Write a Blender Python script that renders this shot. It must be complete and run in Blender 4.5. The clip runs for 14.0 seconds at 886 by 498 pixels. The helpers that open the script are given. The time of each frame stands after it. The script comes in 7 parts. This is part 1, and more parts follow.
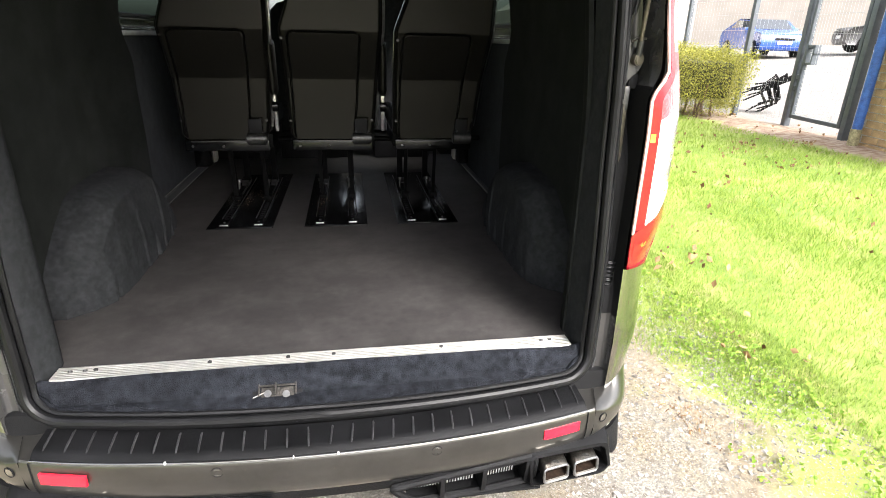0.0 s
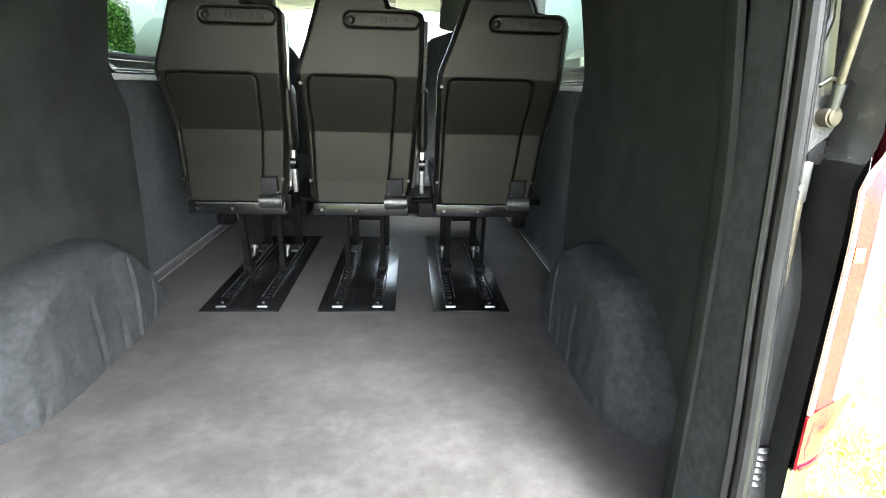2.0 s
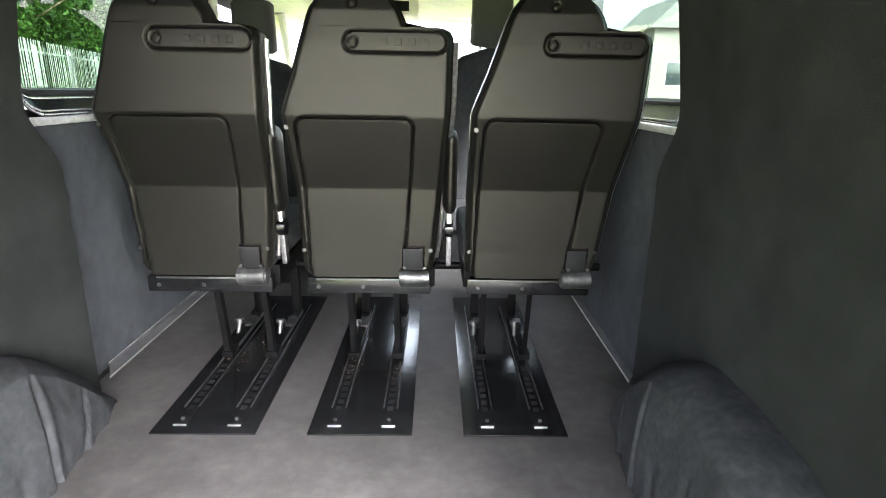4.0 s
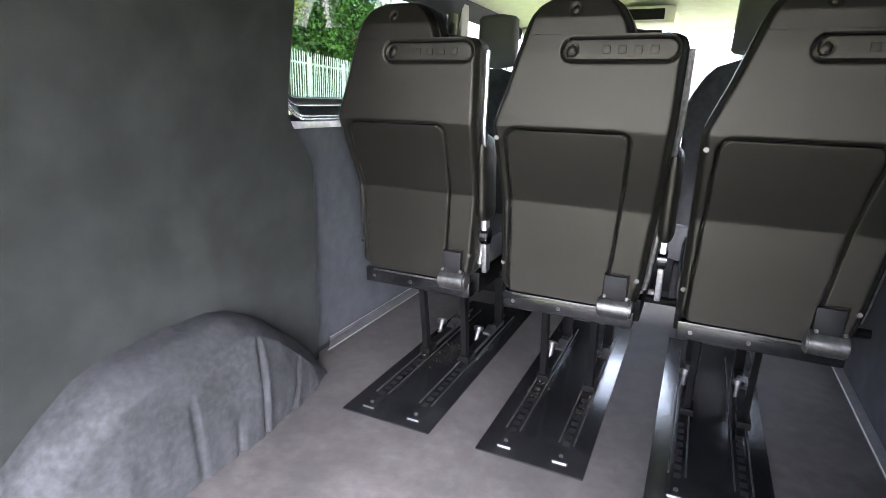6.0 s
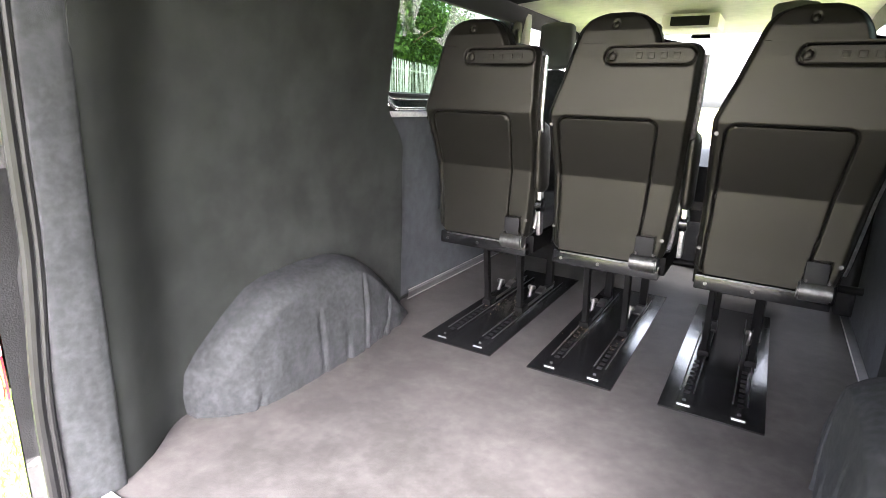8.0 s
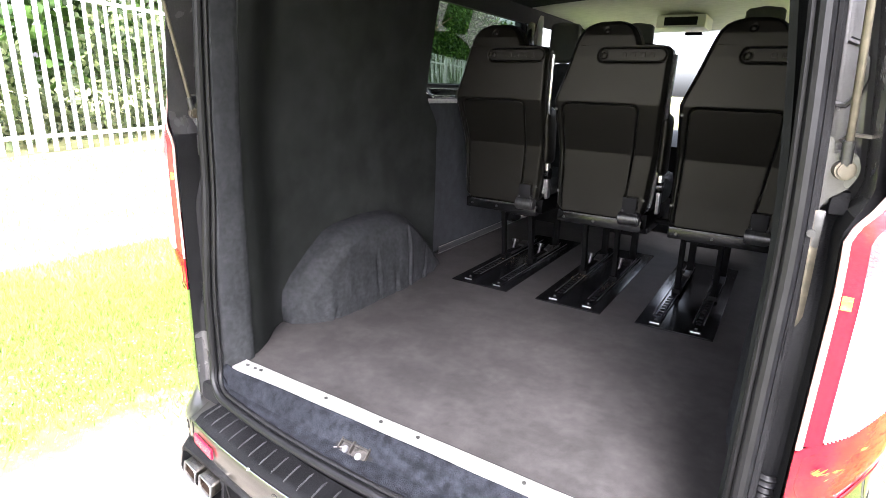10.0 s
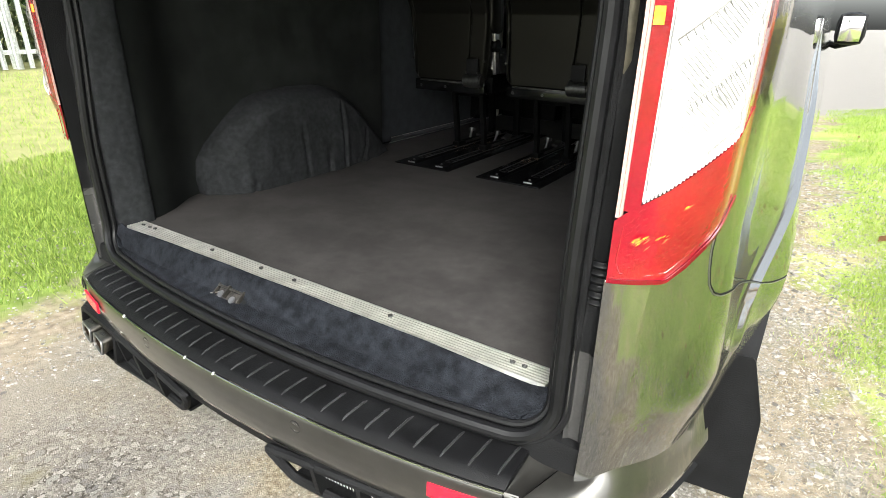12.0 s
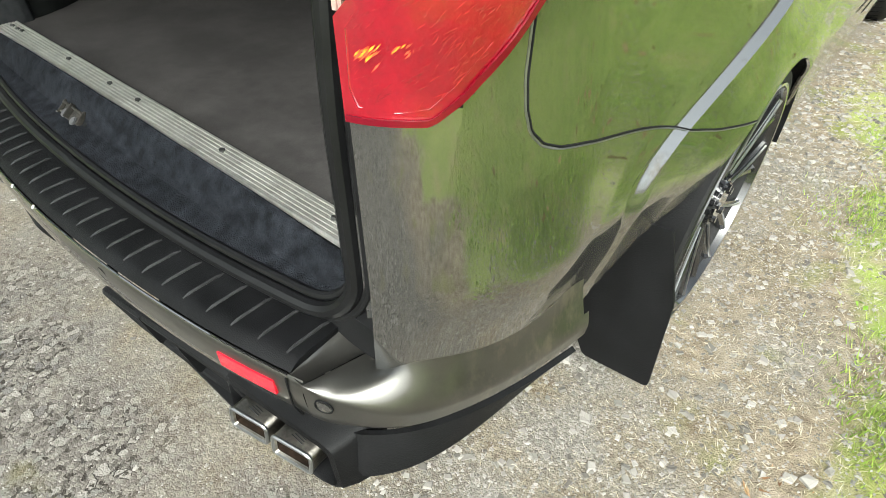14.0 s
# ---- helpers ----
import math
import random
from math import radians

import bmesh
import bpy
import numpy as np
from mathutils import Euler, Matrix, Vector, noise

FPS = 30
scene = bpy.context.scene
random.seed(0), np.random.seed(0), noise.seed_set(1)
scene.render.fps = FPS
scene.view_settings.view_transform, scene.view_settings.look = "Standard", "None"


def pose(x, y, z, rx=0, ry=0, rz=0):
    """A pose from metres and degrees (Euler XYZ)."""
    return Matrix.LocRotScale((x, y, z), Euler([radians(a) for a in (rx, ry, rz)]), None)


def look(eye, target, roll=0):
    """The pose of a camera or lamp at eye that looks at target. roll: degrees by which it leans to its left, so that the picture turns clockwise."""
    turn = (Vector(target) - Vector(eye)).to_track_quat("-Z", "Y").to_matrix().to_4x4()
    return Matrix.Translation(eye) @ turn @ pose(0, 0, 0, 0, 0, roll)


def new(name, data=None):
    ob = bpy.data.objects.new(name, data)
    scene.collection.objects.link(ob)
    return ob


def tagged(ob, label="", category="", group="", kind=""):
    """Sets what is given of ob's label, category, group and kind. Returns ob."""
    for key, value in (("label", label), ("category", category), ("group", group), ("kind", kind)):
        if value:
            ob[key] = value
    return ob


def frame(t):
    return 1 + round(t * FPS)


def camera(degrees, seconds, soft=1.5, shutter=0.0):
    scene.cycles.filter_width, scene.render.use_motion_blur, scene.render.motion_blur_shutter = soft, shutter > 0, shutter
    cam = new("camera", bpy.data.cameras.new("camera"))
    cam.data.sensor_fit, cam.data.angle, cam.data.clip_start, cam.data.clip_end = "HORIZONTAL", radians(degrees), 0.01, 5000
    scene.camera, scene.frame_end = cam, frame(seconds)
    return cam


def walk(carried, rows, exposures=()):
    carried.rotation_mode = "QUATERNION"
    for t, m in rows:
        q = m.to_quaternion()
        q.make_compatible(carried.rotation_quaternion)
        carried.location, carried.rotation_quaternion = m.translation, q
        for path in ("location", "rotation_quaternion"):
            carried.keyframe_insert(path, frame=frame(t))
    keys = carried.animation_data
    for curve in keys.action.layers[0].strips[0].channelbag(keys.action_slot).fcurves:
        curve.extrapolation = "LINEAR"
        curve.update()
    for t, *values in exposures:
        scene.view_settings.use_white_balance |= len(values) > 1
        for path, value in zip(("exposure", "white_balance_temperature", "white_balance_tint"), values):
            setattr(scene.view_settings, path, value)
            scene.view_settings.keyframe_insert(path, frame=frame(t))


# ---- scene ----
cam = camera(78.0, 14.0, soft=0.7)
PATH = [
    (0, (0.074, -1.283, 1.32), (0.397, 0.555, 0.601), 1.4),
    (0.5, (0.098, -1.167, 1.31), (0.377, 0.696, 0.64), 1.3),
    (1, (0.122, -1.044, 1.332), (0.382, 0.828, 0.677), 1.5),
    (1.5, (0.164, -0.902, 1.332), (0.367, 0.987, 0.707), 1.0),
    (2, (0.193, -0.729, 1.31), (0.317, 1.184, 0.737), 1.5),
    (2.5, (0.165, -0.573, 1.358), (0.277, 1.338, 0.778), 1.1),
    (5, (0.262, -0.016, 1.409), (0.02, 1.898, 0.882), 1.2),
    (5.5, (0.293, -0.016, 1.401), (-0.233, 1.841, 0.879), 1.4),
    (6, (0.295, -0.047, 1.4), (-0.507, 1.708, 0.874), 1.7),
    (6.5, (0.313, -0.119, 1.391), (-0.622, 1.569, 0.867), 2.0),
    (7, (0.361, -0.256, 1.382), (-0.611, 1.412, 0.858), 2.0),
    (7.5, (0.401, -0.366, 1.39), (-0.579, 1.293, 0.854), 1.9),
    (8, (0.46, -0.466, 1.38), (-0.515, 1.198, 0.848), 2.0),
    (10.5, (0.745, -1.011, 1.374), (-0.282, 0.606, 0.8), 1.9),
    (11, (0.82, -0.961, 1.254), (-0.233, 0.637, 0.673), 1.4),
    (11.5, (0.923, -0.852, 1.144), (-0.118, 0.731, 0.503), 1.3),
    (12, (0.962, -0.763, 1.096), (-0.052, 0.781, 0.327), 1.2),
    (12.5, (1.014, -0.679, 1.027), (0.015, 0.807, 0.137), 0.8),
    (13, (1.079, -0.555, 0.99), (0.086, 0.838, -0.046), 0.9),
    (13.5, (1.126, -0.457, 0.987), (0.13, 0.811, -0.196), 0.8),
    (14, (1.131, -0.354, 0.999), (0.156, 0.813, -0.301), 0.7),
]
walk(cam, [(t, look(eye, target, roll)) for t, eye, target, roll in PATH],
     exposures=[(0.0, 1.75, 6450, 11), (1.0, 2.2, 6100, 12), (1.5, 2.75, 5700, 13), (2.5, 4.75, 6350, -4), (5.0, 4.6, 5900, 18), (5.5, 4.6, 5800, 18), (6.5, 4.8, 5950, 18), (7.5, 4.8, 6300, 18), (8.2, 4.5, 6300, 17), (10.3, 2.65, 6050, 19), (11.0, 1.95, 6200, 14), (11.5, 1.65, 6250, 9), (12.0, 1.33, 6400, 5), (12.5, 1.03, 6600, 3), (13.0, 0.88, 6700, 1), (14.0, 0.92, 6350, 0)])

# ---- light ----
world = bpy.data.worlds.new("sky")
scene.world = world
world.use_nodes = True
wn, wl = world.node_tree.nodes, world.node_tree.links
sky = wn.new("ShaderNodeTexSky")
sky.sky_type, sky.sun_disc = "NISHITA", False
sky.sun_elevation, sky.sun_rotation = radians(44), radians(150)
sky.air_density, sky.dust_density = 1.0, 6.0
wn["Background"].inputs["Strength"].default_value = 0.15
pale = wn.new("ShaderNodeHueSaturation")           # high white cloud: little colour left in the sky
pale.inputs["Saturation"].default_value, pale.inputs["Value"].default_value = 0.3, 1.6
wl.new(sky.outputs["Color"], pale.inputs["Color"])
wl.new(pale.outputs["Color"], wn["Background"].inputs["Color"])
sun_data = bpy.data.lights.new("sun", "SUN")
sun_data.energy, sun_data.angle, sun_data.color = 1.9, radians(25), (1.0, 0.985, 0.95)
sun = new("sun", sun_data)
sun.matrix_world = look((5.0, -8.7, 9.7), (0, 0, 0))


# ---- materials ----
def material(name, base, rough=0.6, metal=0.0, vary=0.15, scale=8.0, bump=0.0, bump_scale=120.0, second=None, coat=0.0, spec=0.5, blotch=0.0, blotch_scale=2.0, sheen=0.0):
    """A principled surface with coarse and fine colour variation and fine relief, in object metres."""
    m = bpy.data.materials.new(name)
    m.use_nodes = True
    n, l = m.node_tree.nodes, m.node_tree.links
    p = n["Principled BSDF"]
    p.inputs["Roughness"].default_value, p.inputs["Metallic"].default_value = rough, metal
    p.inputs["Coat Weight"].default_value, p.inputs["Specular IOR Level"].default_value = coat, spec
    p.inputs["Coat Roughness"].default_value = 0.04
    p.inputs["Sheen Weight"].default_value = sheen
    at = n.new("ShaderNodeTexCoord")
    coarse, fine = n.new("ShaderNodeTexNoise"), n.new("ShaderNodeTexNoise")
    coarse.inputs["Scale"].default_value, coarse.inputs["Detail"].default_value = scale, 6
    fine.inputs["Scale"].default_value, fine.inputs["Detail"].default_value = bump_scale, 4
    l.new(at.outputs["Object"], coarse.inputs["Vector"])
    l.new(at.outputs["Object"], fine.inputs["Vector"])
    ramp = n.new("ShaderNodeMix")
    ramp.data_type = "RGBA"
    b = Vector(base)
    other = Vector(second) if second else b * (1 + 2 * vary)
    ramp.inputs["A"].default_value = (*(b * (1 - vary)), 1)
    ramp.inputs["B"].default_value = (*other, 1)
    sharp = n.new("ShaderNodeMapRange")
    sharp.inputs["From Min"].default_value, sharp.inputs["From Max"].default_value = 0.35, 0.7
    l.new(coarse.outputs["Fac"], sharp.inputs["Value"])
    l.new(sharp.outputs["Result"], ramp.inputs["Factor"])
    colour = ramp.outputs["Result"]
    speck = n.new("ShaderNodeMix")
    speck.data_type, speck.blend_type = "RGBA", "MULTIPLY"
    speck.inputs["Factor"].default_value = min(1.0, vary * 2)
    l.new(colour, speck.inputs["A"])
    grain = n.new("ShaderNodeMapRange")
    grain.inputs["From Min"].default_value, grain.inputs["From Max"].default_value = 0.3, 0.7
    grain.inputs["To Min"].default_value, grain.inputs["To Max"].default_value = 0.55, 1.35
    l.new(fine.outputs["Fac"], grain.inputs["Value"])
    l.new(grain.outputs["Result"], speck.inputs["B"])
    colour = speck.outputs["Result"]
    if blotch:
        big = n.new("ShaderNodeTexNoise")
        big.inputs["Scale"].default_value, big.inputs["Detail"].default_value, big.inputs["Roughness"].default_value = blotch_scale, 8, 0.65
        l.new(at.outputs["Object"], big.inputs["Vector"])
        spread = n.new("ShaderNodeMapRange")
        spread.inputs["From Min"].default_value, spread.inputs["From Max"].default_value = 0.38, 0.62
        spread.inputs["To Min"].default_value, spread.inputs["To Max"].default_value = 1 - blotch, 1 + blotch
        l.new(big.outputs["Fac"], spread.inputs["Value"])
        tone = n.new("ShaderNodeMix")
        tone.data_type, tone.blend_type = "RGBA", "MULTIPLY"
        tone.inputs["Factor"].default_value = 1
        l.new(colour, tone.inputs["A"])
        l.new(spread.outputs["Result"], tone.inputs["B"])
        colour = tone.outputs["Result"]
    l.new(colour, p.inputs["Base Color"])
    vr = n.new("ShaderNodeMapRange")
    vr.inputs["To Min"].default_value, vr.inputs["To Max"].default_value = max(0.02, rough * 0.85), min(1.0, rough * 1.2)
    l.new(coarse.outputs["Fac"], vr.inputs["Value"])
    l.new(vr.outputs["Result"], p.inputs["Roughness"])
    if bump:
        bn = n.new("ShaderNodeBump")
        bn.inputs["Strength"].default_value, bn.inputs["Distance"].default_value = min(1.0, bump), 0.004
        l.new(fine.outputs["Fac"], bn.inputs["Height"])
        l.new(bn.outputs["Normal"], p.inputs["Normal"])
    return m


CARPET = material("charcoal_carpet", (0.0188, 0.0203, 0.0196), 0.95, vary=0.14, scale=9, bump=0.6, bump_scale=950, blotch=0.12, blotch_scale=3, spec=0.04)
CARPET_ARCH = material("stretched_carpet", (0.0245, 0.0257, 0.0275), 0.95, vary=0.15, scale=60, bump=0.6, bump_scale=950, blotch=0.14, blotch_scale=14, spec=0.05)
LINING = material("grey_lining_fabric", (0.038, 0.041, 0.046), 0.9, vary=0.1, scale=20, bump=0.4, bump_scale=800, blotch=0.08, blotch_scale=5, spec=0.1)
CARPET_SILL = material("worn_carpet", (0.0113, 0.0123, 0.0152), 0.95, vary=0.4, scale=40, bump=1.0, bump_scale=420, blotch=0.14, blotch_scale=7, spec=0.05)
VINYL = material("mottled_vinyl", (0.037, 0.0345, 0.0338), 0.6, vary=0.12, scale=30, bump=0.12, bump_scale=300, blotch=0.22, blotch_scale=7, spec=0.15)
ALLOY = material("worn_aluminium", (0.52, 0.51, 0.48), 0.45, metal=0.85, vary=0.08, scale=30, bump=0.05, bump_scale=260, blotch=0.08, blotch_scale=9)
SEAT_SHELL = material("black_moulded_plastic", (0.0052, 0.0051, 0.0043), 0.34, spec=0.26, vary=0.06, scale=5, bump=0.25, bump_scale=900, blotch=0.06, blotch_scale=4)
SEAT_SHELL.node_tree.nodes["Principled BSDF"].inputs["Specular Tint"].default_value = (1.0, 0.96, 0.87, 1)
GLOSS_BLACK = material("black_enamel", (0.004, 0.004, 0.0045), 0.22, vary=0.2, scale=20, bump=0.04, bump_scale=200, blotch=0.3, blotch_scale=6, coat=0.08, spec=0.35)
STEEL = material("bare_steel", (0.5, 0.5, 0.5), 0.3, metal=1.0, vary=0.15, scale=60, bump=0.1)
EXHAUST = material("brushed_exhaust_steel", (0.17, 0.158, 0.14), 0.32, metal=1.0, vary=0.25, scale=30, bump=0.12, bump_scale=200)
STRUT_STEEL = material("dull_brassy_steel", (0.085, 0.075, 0.055), 0.45, metal=0.6, vary=0.2, scale=40, bump=0.1)
DARK_STEEL = material("dark_steel", (0.065, 0.065, 0.064), 0.4, metal=0.8, vary=0.2, scale=40, bump=0.1)
FABRIC = material("grey_seat_fabric", (0.03, 0.03, 0.032), 0.95, vary=0.2, scale=40, bump=0.7, bump_scale=700, spec=0.2)
HEADREST = material("grey_headrest_vinyl", (0.05, 0.052, 0.045), 0.7, vary=0.1, scale=10, bump=0.3, bump_scale=500)
PAINT = material("grey_metallic_paint", (0.115, 0.114, 0.107), 0.25, metal=0.9, vary=0.05, scale=3, bump=0.008, bump_scale=900, coat=1.0, blotch=0.06, blotch_scale=3)
PAINT.node_tree.nodes["Principled BSDF"].inputs["Coat IOR"].default_value = 2.75


def muddy(m):
    """Dried mud thrown up behind the wheels and small dull flecks, laid over a paint."""
    n, l = m.node_tree.nodes, m.node_tree.links
    p, at, split = n["Principled BSDF"], n.new("ShaderNodeTexCoord"), n.new("ShaderNodeSeparateXYZ")
    l.new(at.outputs["Object"], split.inputs["Vector"])

    def noise_at(scale, detail=6, rough=0.6, stretch=(1, 1, 1)):
        sc, t = n.new("ShaderNodeMapping"), n.new("ShaderNodeTexNoise")
        sc.inputs["Scale"].default_value = stretch
        t.inputs["Scale"].default_value, t.inputs["Detail"].default_value, t.inputs["Roughness"].default_value = scale, detail, rough
        l.new(at.outputs["Object"], sc.inputs["Vector"])
        l.new(sc.outputs["Vector"], t.inputs["Vector"])
        return t.outputs["Fac"]

    def rng(src, a, b, c=0.0, d=1.0):
        r = n.new("ShaderNodeMapRange")
        for k, v in zip(("From Min", "From Max", "To Min", "To Max"), (a, b, c, d)):
            r.inputs[k].default_value = v
        l.new(src, r.inputs["Value"])
        return r.outputs["Result"]

    def calc(op, a, b):
        x = n.new("ShaderNodeMath")
        x.operation = op
        for v, k in ((a, x.inputs[0]), (b, x.inputs[1])):
            if isinstance(v, float):
                k.default_value = v
            else:
                l.new(v, k)
        return x.outputs["Value"]

    height = calc("ADD", split.outputs["Z"], rng(noise_at(7, 5), 0.3, 0.7, -0.09, 0.09))
    side = rng(calc("ABSOLUTE", split.outputs["X"], 0.0), 0.85, 0.89)
    near = rng(split.outputs["Y"], 1.6, 1.1)
    band = calc("MULTIPLY", calc("MULTIPLY", rng(height, 0.56, 0.44), side), near)
    splash = calc("MULTIPLY", band, rng(noise_at(34, 7, 0.7, (1, 1, 0.45)), 0.48, 0.62, 0.0, 0.42))
    fleck = calc("MULTIPLY", rng(noise_at(75, 2, 0.5), 0.69, 0.73, 0.0, 0.12), rng(split.outputs["Z"], 1.1, 0.8))
    crust = calc("MULTIPLY", calc("MULTIPLY", rng(split.outputs["Y"], 0.20, 0.30), rng(height, 0.57, 0.50)), calc("MULTIPLY", calc("MULTIPLY", side, near), rng(noise_at(60, 6, 0.7), 0.42, 0.60, 0.1, 0.6)))
    mud = calc("MAXIMUM", calc("MAXIMUM", splash, crust), fleck)
    old = p.inputs["Base Color"].links[0].from_socket
    mix = n.new("ShaderNodeMix")
    mix.data_type = "RGBA"
    l.new(mud, mix.inputs["Factor"])
    l.new(old, mix.inputs["A"])
    mix.inputs["B"].default_value = (0.105, 0.08, 0.046, 1)
    l.new(mix.outputs["Result"], p.inputs["Base Color"])
    l.new(rng(mud, 0.0, 0.6, 0.9, 0.3), p.inputs["Metallic"])
    l.new(rng(mud, 0.0, 0.6, 1.0, 0.35), p.inputs["Coat Weight"])
    return m


muddy(PAINT)
PAINT_BUMPER = muddy(material("grey_bumper_paint", (0.074, 0.071, 0.065), 0.4, metal=0.75, vary=0.08, scale=6, bump=0.04, bump_scale=700, coat=0.22, blotch=0.12, blotch_scale=7))
PAINT_INNER = material("grey_inner_paint", (0.07, 0.069, 0.069), 0.26, metal=0.55, vary=0.12, scale=12, bump=0.1, bump_scale=200, coat=0.3)
BLACK_PLASTIC = material("black_grained_plastic", (0.0045, 0.0045, 0.005), 0.5, vary=0.2, scale=18, bump=0.25, bump_scale=600, blotch=0.3, blotch_scale=8, spec=0.13)
RIB_PLASTIC = material("rib_highlight_plastic", (0.024, 0.024, 0.025), 0.35, vary=0.3, scale=30, bump=0.2, bump_scale=400)
MATT_BLACK = material("matt_black_plastic", (0.0055, 0.0055, 0.006), 0.65, vary=0.2, scale=18, bump=0.3, bump_scale=300, spec=0.14)
LEG_BLACK = material("black_painted_steel", (0.0022, 0.0022, 0.0024), 0.5, spec=0.05, vary=0.25, scale=40, bump=0.2, bump_scale=300, blotch=0.3, blotch_scale=12)
RUBBER = material("black_rubber", (0.0055, 0.0055, 0.006), 0.42, vary=0.15, scale=30, bump=0.04, bump_scale=600, spec=0.2)
RED = material("red_reflector", (0.55, 0.008, 0.025), 0.25, vary=0.1, scale=60, bump=0.3, bump_scale=500, coat=0.6)
RED_LENS = material("red_lamp_lens", (0.19, 0.002, 0.009), 0.12, vary=0.08, scale=14, bump=0.25, bump_scale=130, coat=1.0, second=(0.25, 0.003, 0.012))
RED_DEEP = material("deep_red_lens", (0.12, 0.0012, 0.008), 0.1, vary=0.05, scale=20)
RED_FACET = material("red_lens_facet", (0.225, 0.004, 0.0105), 0.2, vary=0.2, scale=60, bump=0.5, bump_scale=160, coat=1.0)
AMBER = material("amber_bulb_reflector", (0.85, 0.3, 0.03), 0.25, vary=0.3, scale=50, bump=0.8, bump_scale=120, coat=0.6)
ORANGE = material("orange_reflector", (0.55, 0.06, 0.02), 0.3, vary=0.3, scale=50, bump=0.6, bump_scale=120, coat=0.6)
CLEAR_LENS = material("clear_lamp_lens", (0.66, 0.65, 0.64), 0.2, metal=0.35, vary=0.22, scale=45, bump=1.0, bump_scale=70, coat=1.0, blotch=0.2, blotch_scale=18)
LENS_LINE = material("shaded_lens_moulding", (0.16, 0.155, 0.148), 0.35, vary=0.15, scale=40)
PINK_RIM = material("pale_lamp_rim", (0.40, 0.25, 0.22), 0.35, vary=0.1, scale=40, bump=0.3, bump_scale=300, coat=0.4)
ALLOY_DULL = material("brushed_steel", (0.34, 0.32, 0.28), 0.3, metal=1.0, vary=0.15, scale=40, bump=0.15, bump_scale=200)
PINK_LENS = material("pink_lamp_lens", (0.34, 0.075, 0.085), 0.4, vary=0.3, scale=60, bump=0.9, bump_scale=160, coat=0.25, spec=0.3)
SOOT = material("sooty_steel", (0.012, 0.0075, 0.005), 0.9, spec=0.08, vary=0.3, scale=60, bump=0.3)
STEEL_TRIM = material("satin_chrome", (0.5, 0.5, 0.5), 0.25, metal=0.9, vary=0.1, scale=20)
ALLOY_GREY = material("grey_aluminium", (0.34, 0.34, 0.34), 0.4, metal=0.3, vary=0.12, scale=30, bump=0.08)
HEADLINER = material("pale_headliner", (0.55, 0.54, 0.5), 0.9, vary=0.05, scale=20, bump=0.3, bump_scale=500)
TYRE = material("tyre_rubber", (0.012, 0.012, 0.012), 0.7, vary=0.2, scale=30, bump=0.4, bump_scale=150, spec=0.2)
RIM = material("gloss_black_alloy", (0.010, 0.010, 0.011), 0.15, metal=0.0, vary=0.1, scale=30, coat=1.0, spec=0.5)
CHANNEL_ALLOY = material("dull_channel_alloy", (0.13, 0.13, 0.135), 0.42, metal=0.7, vary=0.1, scale=30, bump=0.08)
RIM_EDGE = material("machined_alloy_and_highlight", (0.25, 0.25, 0.25), 0.3, metal=0.9, vary=0.05, scale=60)
MIRROR_GLASS = material("silvered_glass", (0.8, 0.8, 0.8), 0.02, metal=1.0, vary=0.0, scale=5)
GALV = material("galvanised_steel", (0.62, 0.63, 0.62), 0.45, metal=0.35, vary=0.15, scale=30, bump=0.1, bump_scale=120)
WIRE = material("dull_galvanised_wire", (0.40, 0.41, 0.41), 0.5, metal=0.5, vary=0.1, scale=30)
GREY_PAINT = material("grey_gate_paint", (0.062, 0.072, 0.082), 0.45, vary=0.1, scale=20, bump=0.1)
BLUE_PAINT = material("flaking_blue_paint", (0.03, 0.09, 0.3), 0.5, vary=0.2, scale=16, bump=0.3, bump_scale=90)
STAIN = material("mossy_concrete", (0.25, 0.22, 0.12), 0.9, vary=0.3, scale=20, bump=0.5, bump_scale=90)
BRICK = material("buff_brick", (0.36, 0.24, 0.12), 0.9, vary=0.25, scale=9, bump=0.6, bump_scale=160)
MORTAR = material("mortar", (0.36, 0.33, 0.28), 0.95, vary=0.2, scale=40, bump=0.5)
RENDERED = material("pale_render", (0.27, 0.245, 0.22), 0.9, vary=0.06, scale=1, bump=0.2, bump_scale=60)
TARMAC = material("pale_tarmac", (0.22, 0.21, 0.2), 0.9, vary=0.15, scale=3, bump=0.5, bump_scale=150)
BLUE_CAR = material("blue_car_paint", (0.02, 0.07, 0.32), 0.25, vary=0.03, scale=4, coat=1.0)
DARK_CAR = material("black_car_paint", (0.02, 0.02, 0.021), 0.35, vary=0.05, scale=4, coat=0.3, spec=0.3)
CAR_GLASS = material("dark_car_glass", (0.03, 0.035, 0.04), 0.05, vary=0.05, scale=3, coat=1.0)
WHITE_PLATE = material("white_plate", (0.75, 0.75, 0.72), 0.5, vary=0.05, scale=30)
PALE_TRIM = material("pale_pillar_trim", (0.6, 0.57, 0.52), 0.6, vary=0.04, scale=10, bump=0.15, bump_scale=400)
HEDGE_HEART = material("twiggy_shade", (0.035, 0.035, 0.015), 0.95, vary=0.4, scale=30, bump=1.0, bump_scale=60)
BARK = material("brown_bark", (0.14, 0.09, 0.06), 0.95, vary=0.35, scale=14, bump=1.0, bump_scale=40)


